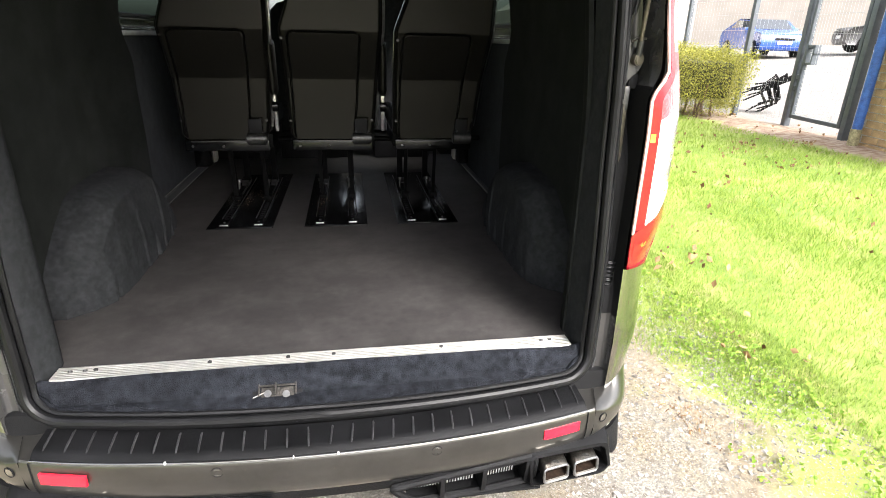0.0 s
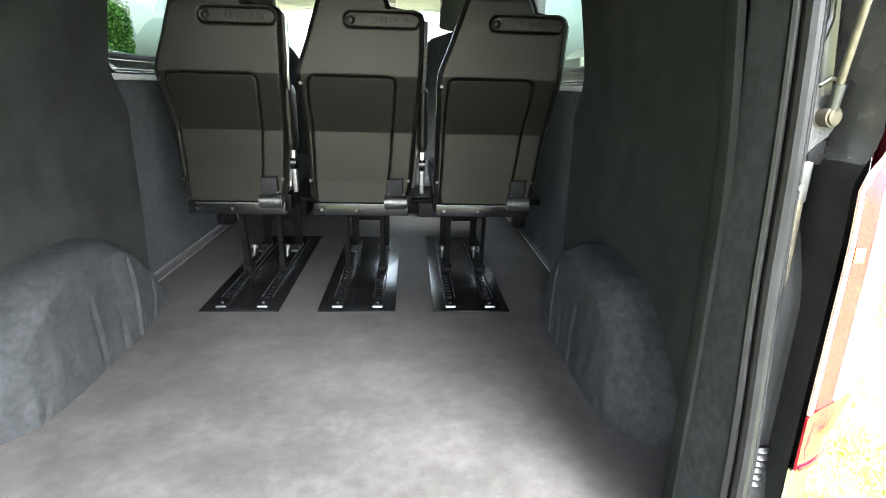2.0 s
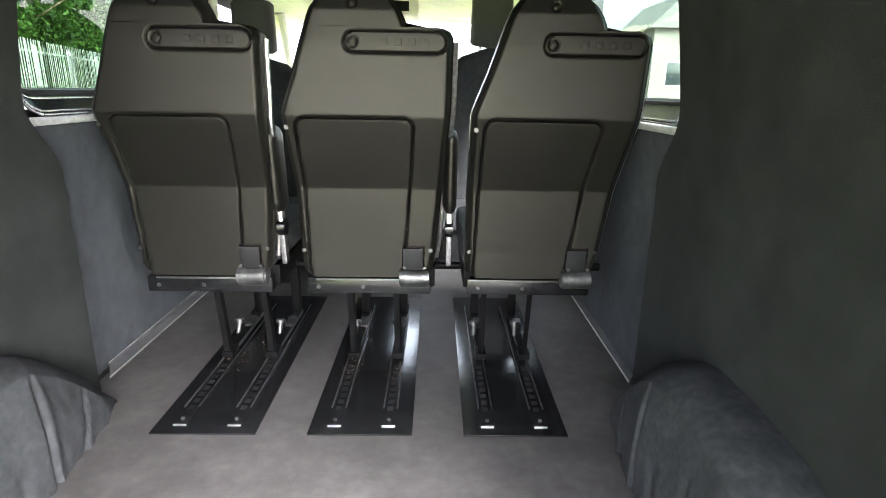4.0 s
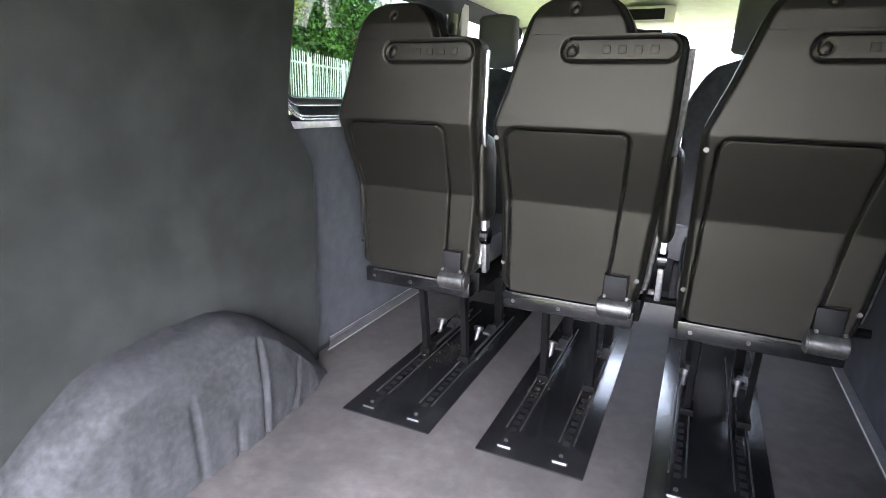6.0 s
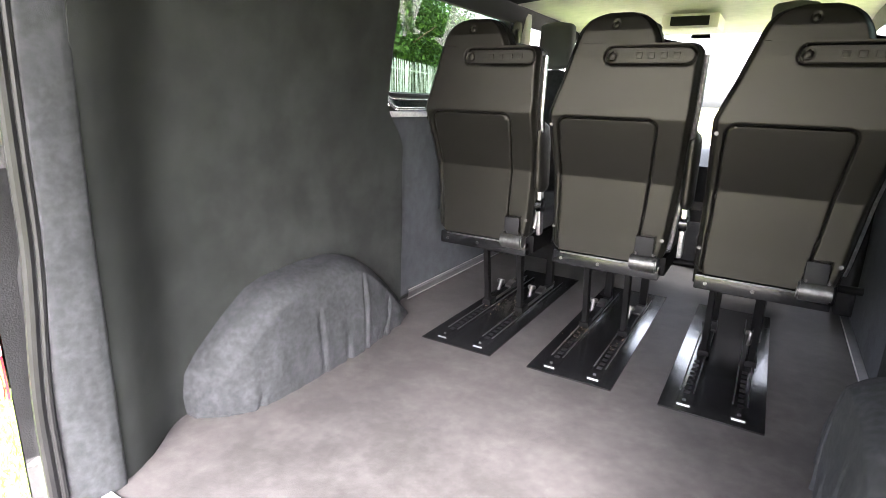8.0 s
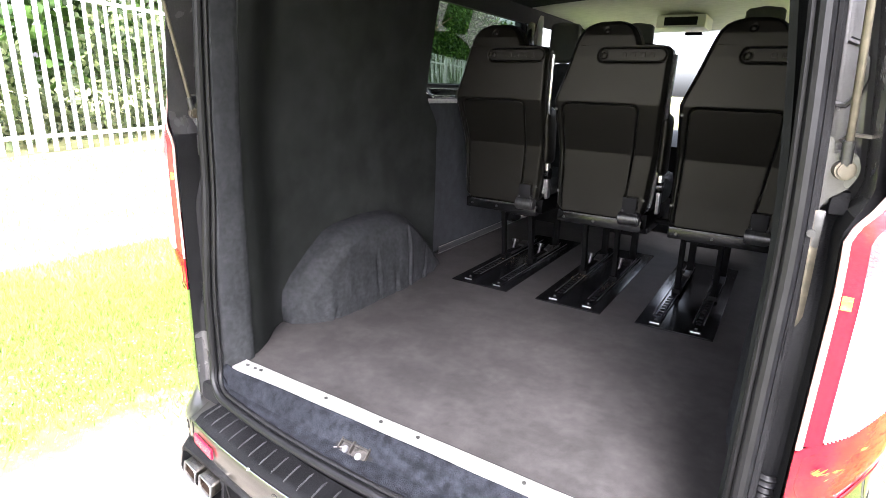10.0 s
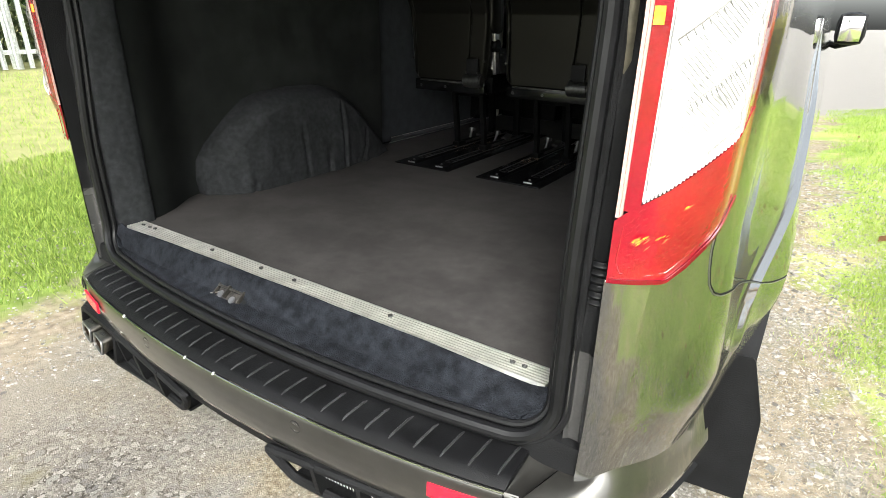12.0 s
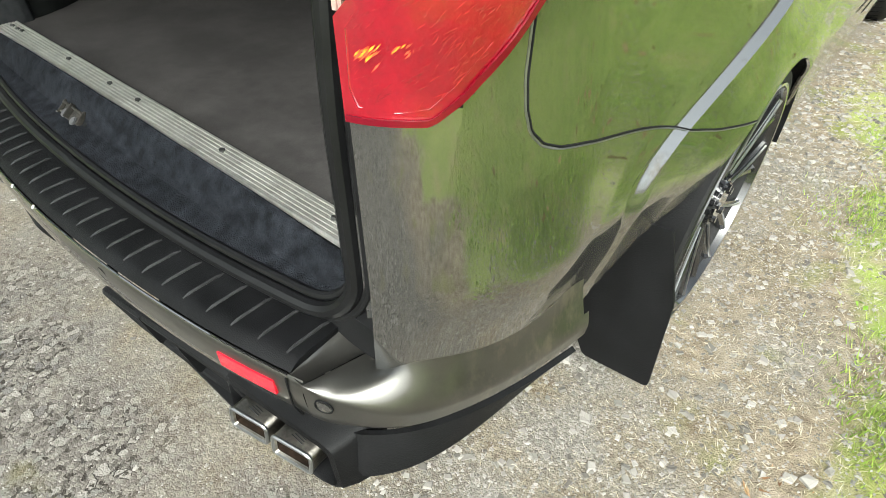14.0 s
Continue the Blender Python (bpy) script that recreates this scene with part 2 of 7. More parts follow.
def island_material(name, first, second, rough=0.8, through_light=0.0, spec=0.3):
    """Loose pieces in one mesh, each with its own shade between two colours."""
    m = bpy.data.materials.new(name)
    m.use_nodes = True
    n, l = m.node_tree.nodes, m.node_tree.links
    p = n["Principled BSDF"]
    p.inputs["Roughness"].default_value, p.inputs["Specular IOR Level"].default_value = rough, spec
    g = n.new("ShaderNodeNewGeometry")
    mix = n.new("ShaderNodeMix")
    mix.data_type = "RGBA"
    mix.inputs["A"].default_value, mix.inputs["B"].default_value = (*first, 1), (*second, 1)
    l.new(g.outputs["Random Per Island"], mix.inputs["Factor"])
    l.new(mix.outputs["Result"], p.inputs["Base Color"])
    if through_light:
        tr, add = n.new("ShaderNodeBsdfTranslucent"), n.new("ShaderNodeMixShader")
        l.new(mix.outputs["Result"], tr.inputs["Color"])
        add.inputs["Fac"].default_value = through_light
        l.new(p.outputs["BSDF"], add.inputs[1])
        l.new(tr.outputs["BSDF"], add.inputs[2])
        l.new(add.outputs["Shader"], n["Material Output"].inputs["Surface"])
    return m


GRASS_LUSH = island_material("lush_grass_blades", (0.095, 0.165, 0.02), (0.29, 0.37, 0.08), 0.7, 0.3)
GRASS = island_material("grass_blades", (0.125, 0.215, 0.024), (0.37, 0.47, 0.10), 0.7, 0.3)
STONES = island_material("gravel_stones", (0.10, 0.092, 0.08), (0.33, 0.312, 0.285), 0.9)
LEAVES = island_material("tree_leaves", (0.018, 0.05, 0.009), (0.075, 0.15, 0.02), 0.6, 0.35)
HEDGE_LEAVES = island_material("hedge_leaves", (0.10, 0.11, 0.016), (0.44, 0.42, 0.08), 0.6, 0.3)
IVY = island_material("ivy_leaves", (0.03, 0.05, 0.02), (0.15, 0.18, 0.07), 0.5, 0.2)
DEAD = island_material("dead_leaves", (0.1, 0.045, 0.02), (0.32, 0.2, 0.1), 0.8)
STRAW = island_material("dry_stalks", (0.25, 0.21, 0.13), (0.50, 0.46, 0.35), 0.8)
CRUMB = island_material("brown_crumbs", (0.045, 0.03, 0.018), (0.2, 0.15, 0.1), 0.8)
CLOVER = island_material("clover_leaves", (0.12, 0.23, 0.02), (0.33, 0.47, 0.075), 0.6, 0.25)


def glass_material(name, tint):
    m = bpy.data.materials.new(name)
    m.use_nodes = True
    n, l = m.node_tree.nodes, m.node_tree.links
    clear, shine, mix = n.new("ShaderNodeBsdfTransparent"), n.new("ShaderNodeBsdfGlossy"), n.new("ShaderNodeMixShader")
    clear.inputs["Color"].default_value = (*tint, 1)
    shine.inputs["Roughness"].default_value = 0.02
    mix.inputs["Fac"].default_value = 0.06
    l.new(clear.outputs["BSDF"], mix.inputs[1])
    l.new(shine.outputs["BSDF"], mix.inputs[2])
    l.new(mix.outputs["Shader"], n["Material Output"].inputs["Surface"])
    return m


GLASS = glass_material("window_glass", (0.9, 0.93, 0.92))
TINTED = glass_material("tinted_glass", (0.08, 0.108, 0.088))


def ground_material():
    """Grass soil, gravel track and tarmac in one sheet, told apart by their stretch of the plan."""
    m = bpy.data.materials.new("track_and_turf")
    m.use_nodes = True
    n, l = m.node_tree.nodes, m.node_tree.links
    p = n["Principled BSDF"]
    p.inputs["Roughness"].default_value, p.inputs["Specular IOR Level"].default_value = 0.95, 0.2
    at, split = n.new("ShaderNodeTexCoord"), n.new("ShaderNodeSeparateXYZ")
    l.new(at.outputs["Object"], split.inputs["Vector"])

    def tex(scale, detail=6, kind="ShaderNodeTexNoise"):
        t = n.new(kind)
        t.inputs["Scale"].default_value = scale
        if kind == "ShaderNodeTexNoise":
            t.inputs["Detail"].default_value = detail
        l.new(at.outputs["Object"], t.inputs["Vector"])
        return t

    def rng(src, a, b, c=0.0, d=1.0):
        r = n.new("ShaderNodeMapRange")
        for k, v in zip(("From Min", "From Max", "To Min", "To Max"), (a, b, c, d)):
            r.inputs[k].default_value = v
        l.new(src, r.inputs["Value"])
        return r.outputs["Result"]

    def mix(fac, a, b, how="MIX"):
        x = n.new("ShaderNodeMix")
        x.data_type, x.blend_type = "RGBA", how
        for v, s in ((fac, x.inputs["Factor"]), (a, x.inputs["A"]), (b, x.inputs["B"])):
            if isinstance(v, (tuple, float)):
                s.default_value = v if isinstance(v, float) else (*v, 1)
            else:
                l.new(v, s)
        return x.outputs["Result"]

    def math_node(op, a, b):
        x = n.new("ShaderNodeMath")
        x.operation = op
        for v, s in ((a, x.inputs[0]), (b, x.inputs[1])):
            if isinstance(v, float):
                s.default_value = v
            else:
                l.new(v, s)
        return x.outputs["Value"]

    wob, fine, peb = tex(2.2), tex(150.0), tex(125.0, kind="ShaderNodeTexVoronoi")
    turf = mix(rng(tex(1.3).outputs["Fac"], 0.35, 0.65), (0.15, 0.215, 0.045), (0.29, 0.34, 0.095))
    turf = mix(rng(tex(5).outputs["Fac"], 0.52, 0.7), turf, (0.30, 0.27, 0.12))
    turf = mix(rng(math_node("ADD", split.outputs["X"], rng(wob.outputs["Fac"], 0.3, 0.7, -0.3, 0.3)), -1.3, -1.5), turf, mix(rng(tex(20).outputs["Fac"], 0.3, 0.7), (0.09, 0.13, 0.025), (0.20, 0.27, 0.06)))
    turf = mix(rng(math_node("ADD", split.outputs["X"], rng(tex(0.9).outputs["Fac"], 0.3, 0.7, -0.5, 0.5)), -2.4, -3.0), turf, mix(rng(tex(7).outputs["Fac"], 0.3, 0.7), (0.165, 0.18, 0.065), (0.26, 0.25, 0.12)))
    stone = mix(rng(peb.outputs["Color"], 0.1, 0.9), (0.185, 0.172, 0.153), (0.36, 0.34, 0.305))
    stone = mix(rng(tex(5).outputs["Fac"], 0.42, 0.62), stone, mix(rng(tex(70).outputs["Fac"], 0.35, 0.65), (0.17, 0.135, 0.09), (0.33, 0.29, 0.22)))
    stone = mix(rng(fine.outputs["Fac"], 0.3, 0.7), mix(1.0, stone, (0.52, 0.5, 0.47), "MULTIPLY"), stone)
    warp = n.new("ShaderNodeVectorMath")
    warp.operation = "MULTIPLY_ADD"
    l.new(tex(60, 3).outputs["Color"], warp.inputs[0])
    warp.inputs[1].default_value = (0.012, 0.012, 0.012)
    l.new(at.outputs["Object"], warp.inputs[2])

    def pebbles(scale):
        """The shade of each pebble and the depth of the gap round it."""
        cell, gap = n.new("ShaderNodeTexVoronoi"), n.new("ShaderNodeTexVoronoi")
        gap.feature = "DISTANCE_TO_EDGE"
        for t in (cell, gap):
            t.inputs["Scale"].default_value = scale
            l.new(warp.outputs["Vector"], t.inputs["Vector"])
        return cell.outputs["Color"], gap.outputs["Distance"]

    shade, gap = pebbles(125.0)
    shade_b, gap_b = pebbles(44.0)
    grit = rng(tex(260, 4).outputs["Fac"], 0.3, 0.7)
    packed = mix(rng(shade, 0.25, 0.75), (0.10, 0.091, 0.081), (0.205, 0.188, 0.168))
    packed = mix(grit, mix(1.0, packed, (0.82, 0.81, 0.80), "MULTIPLY"), packed)
    # shade in the gaps between pebbles, put into the colour
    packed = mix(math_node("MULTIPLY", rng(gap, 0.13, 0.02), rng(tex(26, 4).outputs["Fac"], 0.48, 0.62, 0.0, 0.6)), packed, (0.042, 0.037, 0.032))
    chip = rng(shade_b, 0.58, 0.60)
    packed = mix(math_node("MULTIPLY", chip, rng(gap_b, 0.05, 0.10)), packed, mix(rng(shade_b, 0.6, 0.8), (0.10, 0.094, 0.09), (0.235, 0.22, 0.2)))
    # shade beside the chips and in small pits, painted as dark colour
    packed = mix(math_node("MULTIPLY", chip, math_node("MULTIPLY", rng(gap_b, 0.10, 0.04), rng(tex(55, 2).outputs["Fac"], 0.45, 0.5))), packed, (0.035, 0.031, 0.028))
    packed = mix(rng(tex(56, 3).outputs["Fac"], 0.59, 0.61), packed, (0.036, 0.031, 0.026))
    packed = mix(rng(tex(2.6).outputs["Fac"], 0.48, 0.62, 0.0, 0.5), packed, mix(grit, (0.10, 0.09, 0.08), (0.175, 0.16, 0.145)))
    packed = mix(rng(tex(5.5).outputs["Fac"], 0.60, 0.70, 0.0, 0.6), packed, (0.13, 0.12, 0.065))
    packed = mix(rng(math_node("ADD", split.outputs["X"], rng(tex(3).outputs["Fac"], 0.3, 0.7, -0.25, 0.25)), -0.35, -0.85, 0.0, 0.75), packed, mix(grit, (0.14, 0.12, 0.095), (0.25, 0.222, 0.182)))
    # the looser gravel gets the same painted shade in its gaps
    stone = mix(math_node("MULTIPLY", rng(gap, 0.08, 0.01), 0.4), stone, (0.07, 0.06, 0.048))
    stone = mix(rng(math_node("ADD", split.outputs["Y"], rng(tex(3).outputs["Fac"], 0.3, 0.7, -0.25, 0.25)), 0.05, -0.35), stone, packed)
    soil = mix(rng(tex(30).outputs["Fac"], 0.3, 0.7), (0.13, 0.10, 0.068), (0.30, 0.255, 0.19))
    soil = mix(rng(tex(6).outputs["Fac"], 0.55, 0.68), soil, (0.17, 0.18, 0.055))
    edge = math_node("ADD", math_node("ABSOLUTE", split.outputs["X"], 0.0), rng(wob.outputs["Fac"], 0.3, 0.7, -0.28, 0.28))
    edge = math_node("ADD", edge, math_node("MULTIPLY", rng(split.outputs["Y"], -0.1, 1.6, -0.15, 0.23), rng(split.outputs["X"], -0.2, 0.2)))
    col = mix(rng(edge, 0.98, 1.3), stone, soil)
    col = mix(rng(edge, 1.34, 1.48), col, turf)
    border = math_node("ADD", split.outputs["X"], rng(wob.outputs["Fac"], 0.3, 0.7, -0.2, 0.2))
    col = mix(rng(border, 4.55, 4.75), col, mix(rng(tex(14).outputs["Fac"], 0.3, 0.7), (0.2, 0.12, 0.075), (0.38, 0.31, 0.24)))
    park = math_node("MAXIMUM", rng(math_node("ADD", split.outputs["X"], rng(wob.outputs["Fac"], 0.3, 0.7, -0.1, 0.1)), 5.3, 5.42), math_node("MULTIPLY", rng(split.outputs["Y"], 8.2, 8.6), rng(split.outputs["X"], -2.2, -1.8)))
    col = mix(park, col, mix(rng(fine.outputs["Fac"], 0.3, 0.7), (0.16, 0.148, 0.135), (0.225, 0.212, 0.196)))
    l.new(col, p.inputs["Base Color"])
    bn = n.new("ShaderNodeBump")
    bn.inputs["Strength"].default_value, bn.inputs["Distance"].default_value = 0.6, 0.003
    l.new(math_node("ADD", math_node("ADD", grit, math_node("MULTIPLY", rng(gap, 0.0, 0.2), 0.7)), tex(60.0).outputs["Fac"]), bn.inputs["Height"])
    l.new(bn.outputs["Normal"], p.inputs["Normal"])
    return m


GROUND = ground_material()


# ---- building helpers ----
def finish(name, me, mat, parent, label, angle):
    me.materials.append(mat)
    ob = new(name, me)
    if parent is not None:
        ob.parent = parent
    if angle is not None:
        me.shade_smooth()
        me.set_sharp_from_angle(angle=radians(angle))
    if label:
        tagged(ob, label)
    return ob


def part(name, bm, mat, parent=None, label="", angle=35):
    """Links a bmesh as one mesh object under a thing or a part."""
    me = bpy.data.meshes.new(name)
    bmesh.ops.recalc_face_normals(bm, faces=bm.faces)
    bm.to_mesh(me)
    bm.free()
    return finish(name, me, mat, parent, label, angle)


def raw(name, verts, faces, mat, parent=None, label="", angle=35):
    me = bpy.data.meshes.new(name)
    me.from_pydata([tuple(v) for v in verts], [], faces)
    me.update()
    return finish(name, me, mat, parent, label, angle)


def thing(name, loc, label, category, group="", kind=""):
    ob = new(name)
    ob.location = loc
    ob.empty_display_size = 0.1
    return tagged(ob, label, category, group, kind)


def box(x0, x1, y0, y1, z0, z1, bevel=0.0, bm=None, turn=None):
    bm = bm or bmesh.new()
    made = bmesh.ops.create_cube(bm, size=1.0)["verts"]
    m = Matrix.Translation(((x0 + x1) / 2, (y0 + y1) / 2, (z0 + z1) / 2)) @ (turn or Matrix()) @ Matrix.Diagonal((x1 - x0, y1 - y0, z1 - z0, 1))
    bmesh.ops.transform(bm, matrix=m, verts=made)
    if bevel:
        edges = {e for v in made for e in v.link_edges}
        bmesh.ops.bevel(bm, geom=list(edges), offset=bevel, segments=2, profile=0.6, affect="EDGES")
    return bm


def rod(a, b, r, bm=None, seg=12, r2=None, bevel=0.0):
    bm = bm or bmesh.new()
    a, b = Vector(a), Vector(b)
    made = bmesh.ops.create_cone(bm, cap_ends=True, segments=seg, radius1=r, radius2=r if r2 is None else r2, depth=(b - a).length)["verts"]
    q = (b - a).to_track_quat("Z", "Y").to_matrix().to_4x4()
    bmesh.ops.transform(bm, matrix=Matrix.Translation((a + b) / 2) @ q, verts=made)
    if bevel:
        edges = [e for e in {e for v in made for e in v.link_edges} if len(e.link_faces) == 2 and e.calc_face_angle(0) > 0.8]
        bmesh.ops.bevel(bm, geom=edges, offset=bevel, segments=2, affect="EDGES")
    return bm


def sweep(points, r, seg=8, bm=None, closed=False, flat=1.0):
    """A round cord along a path."""
    bm = bm or bmesh.new()
    pts = [Vector(p) for p in points]
    rings = []
    up = None
    for i, p in enumerate(pts):
        a = pts[i - 1] if i or closed else p
        b = pts[(i + 1) % len(pts)] if i + 1 < len(pts) or closed else p
        d = (b - a).normalized()
        if up is None:
            up = d.orthogonal().normalized()
        up = (up - d * up.dot(d)).normalized()
        side = d.cross(up)
        rings.append([bm.verts.new(p + (up * math.cos(k * math.tau / seg) + side * math.sin(k * math.tau / seg) * flat) * r) for k in range(seg)])
    for i in range(len(rings) - (0 if closed else 1)):
        a, b = rings[i], rings[(i + 1) % len(rings)]
        for k in range(seg):
            bm.faces.new((a[k], a[(k + 1) % seg], b[(k + 1) % seg], b[k]))
    if not closed:
        bm.faces.new(rings[0])
        bm.faces.new(rings[-1])
    return bm


def sheet(fn, nu, nv, bm=None, thick=None):
    """A surface fn(u, v), u and v from 0 to 1; thick: a vector function or a number of metres along -normal for its back."""
    bm = bm or bmesh.new()
    g = [[bm.verts.new(fn(i / nu, j / nv)) for j in range(nv + 1)] for i in range(nu + 1)]
    faces = [bm.faces.new((g[i][j], g[i + 1][j], g[i + 1][j + 1], g[i][j + 1])) for i in range(nu) for j in range(nv)]
    if thick:
        bm.normal_update()
        bmesh.ops.solidify(bm, geom=faces, thickness=thick)
    return bm


def outline(points, depth, axis="y", bm=None, bevel=0.0):
    """A flat polygon in two coordinates pushed out by depth along the third; axis: the third, and its start."""
    bm = bm or bmesh.new()
    name, start = axis[0], float(axis[1:] or 0)
    put = {"x": lambda a, b: (start, a, b), "y": lambda a, b: (a, start, b), "z": lambda a, b: (a, b, start)}[name]
    f = bm.faces.new([bm.verts.new(put(*p)) for p in points])
    step = Vector({"x": (depth, 0, 0), "y": (0, depth, 0), "z": (0, 0, depth)}[name])
    out = bmesh.ops.extrude_face_region(bm, geom=[f])["geom"]
    bmesh.ops.translate(bm, vec=step, verts=[v for v in out if isinstance(v, bmesh.types.BMVert)])
    if bevel:
        bmesh.ops.bevel(bm, geom=[e for e in bm.edges if e.calc_face_angle(0) > 0.9], offset=bevel, segments=2, affect="EDGES")
    return bm


def smooth(a, b, x):
    t = min(1.0, max(0.0, (x - a) / (b - a)))
    return t * t * (3 - 2 * t)


def curve(table, x):
    return float(np.interp(x, [p[0] for p in table], [p[1] for p in table]))


def rounded(points, r, seg=4):
    """A polygon with its corners rounded by r."""
    out = []
    n = len(points)
    for i in range(n):
        p, a, b = Vector(points[i]), Vector(points[i - 1]), Vector(points[(i + 1) % n])
        ra = min(r, (a - p).length * 0.45, (b - p).length * 0.45)
        s, e = p + (a - p).normalized() * ra, p + (b - p).normalized() * ra
        for k in range(seg + 1):
            t = k / seg
            out.append(tuple((1 - t) ** 2 * s + 2 * t * (1 - t) * p + t * t * e))
    return out


# ---- ground ----
def ground_height(x, y):
    z = curve(((-40, 0.6), (-9, 0.6), (-6.2, 0.5), (-5.6, 0.42), (-3.6, 0.28), (-2.2, 0.16), (-1.5, 0.03), (-1.2, 0.0), (1.0, 0.0), (1.3, 0.03), (1.8, 0.1), (3.1, 0.25), (5.0, 0.40), (7.0, 0.45), (14, 0.74), (22, 1.28), (60, 2.1)), x)
    return z + 0.012 * noise.noise((x * 1.7, y * 1.7, 0)) * smooth(1.0, 1.6, abs(x))


def build_ground():
    near = lambda a, b, s: list(np.arange(a, b, s))
    xs = [-600, -150, -60, -30, -15] + near(-10, -2, 0.4) + near(-2, 2.2, 0.12) + near(2.2, 9, 0.4) + [10, 14, 20, 35, 60, 150, 600]
    ys = [-600, -150, -50, -20, -10] + near(-6, -2.5, 0.5) + near(-2.5, 5, 0.2) + near(5, 14, 0.6) + [16, 22, 35, 60, 150, 600]
    verts = [(x, y, ground_height(x, y)) for x in xs for y in ys]
    n = len(ys)
    faces = [(i * n + j, (i + 1) * n + j, (i + 1) * n + j + 1, i * n + j + 1) for i in range(len(xs) - 1) for j in range(n - 1)]
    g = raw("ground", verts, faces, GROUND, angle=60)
    tagged(g, "grass verge with a gravel and earth track", "ground", kind="structure")


build_ground()

# ---- the van: shared measures ----
FLOOR = 0.50          # load floor above the ground
HUB_Y, HUB_Z = 0.795, 0.30
ARCH_Y, ARCH_Z = 0.358, 0.318   # half width and height of a wheel opening
FRONT_Y = 3.72
ROOF = 1.93


def lean(z):
    """How far the sides have drawn in at a height."""
    return 0.11 * max(0.0, (z - 1.1) / 0.8) ** 1.5


def belly(z):
    """How far the lower flank swells below the lamps."""
    return 0.07 * max(0.0, 0.8 - z) if z > 0.55 else 0.0295 * smooth(0.38, 0.55, z) - 0.012


def inset(z):
    """How far the opening's edge moves forward with height."""
    return 0.028 * smooth(0.7, 1.15, z)


def crest_y(z):
    """Where the raised crease of the flank runs at a height."""
    return curve(((0.2, 0.225), (0.36, 0.235), (0.44, 0.262), (0.475, 0.276), (0.51, 0.282), (0.55, 0.276), (0.575, 0.284), (0.60, 0.312), (0.634, 0.366), (0.75, 0.60), (1.1, 1.25)), z)


def side_x(y, z):
    """Half the body's width behind the cab, forward of the rear corner."""
    fade = 1 - smooth(0.9, 1.15, z)
    d = y - crest_y(z)
    bulge = (min(1.0, max(0.0, d / 0.023)) * (0.004 + 0.009 * smooth(0.45, 0.58, z)) + 0.004 * smooth(-0.08, 0.0, d)) * fade * smooth(0.28, 0.36, z)
    rim = min(math.hypot((y - w) / ARCH_Y, (z - HUB_Z) / ARCH_Z) for w in (HUB_Y, FRONT_Y))
    flare = 0.007 * (1 - smooth(1.0, 1.4, rim))
    foot = 0.012 * smooth(0.2, 0.32, y) * (1 - smooth(0.42, 0.52, z))
    nose = 0.10 * max(0.0, (y - 3.9) / 0.9) ** 2
    return 0.91 + belly(z) + bulge + flare + foot + 0.046 * smooth(0.24, 0.66, y) * (1 - 0.75 * smooth(0.75, 1.2, z)) - lean(z) - nose


def corner(a, z, out=0.0):
    """A point of the right rear corner: a from 0 (facing back) to 90 degrees (facing right)."""
    s, c = math.sin(radians(a)), math.cos(radians(a))
    return Vector((0.745 - lean(z) + (0.165 + belly(z) + out) * s, 0.18 - (0.242 + out) * c, z))


van = thing("van", (0, 0, 0), "dark grey metallic van with raised tailgate and open load space", "van")


def mirrored(build):
    """Calls build(s) for the right side (s = 1) and the left (s = -1)."""
    for s in (1, -1):
        build(s)


def flip(s, p):
    return Vector((s * p[0], p[1], p[2]))


def lamp_in(z):
    return 10 + 13 * smooth(1.19, 1.27, z)


def lamp_low(a):
    return curve(((9, 0.766), (34, 0.768), (42, 0.79), (61, 0.876)), a)


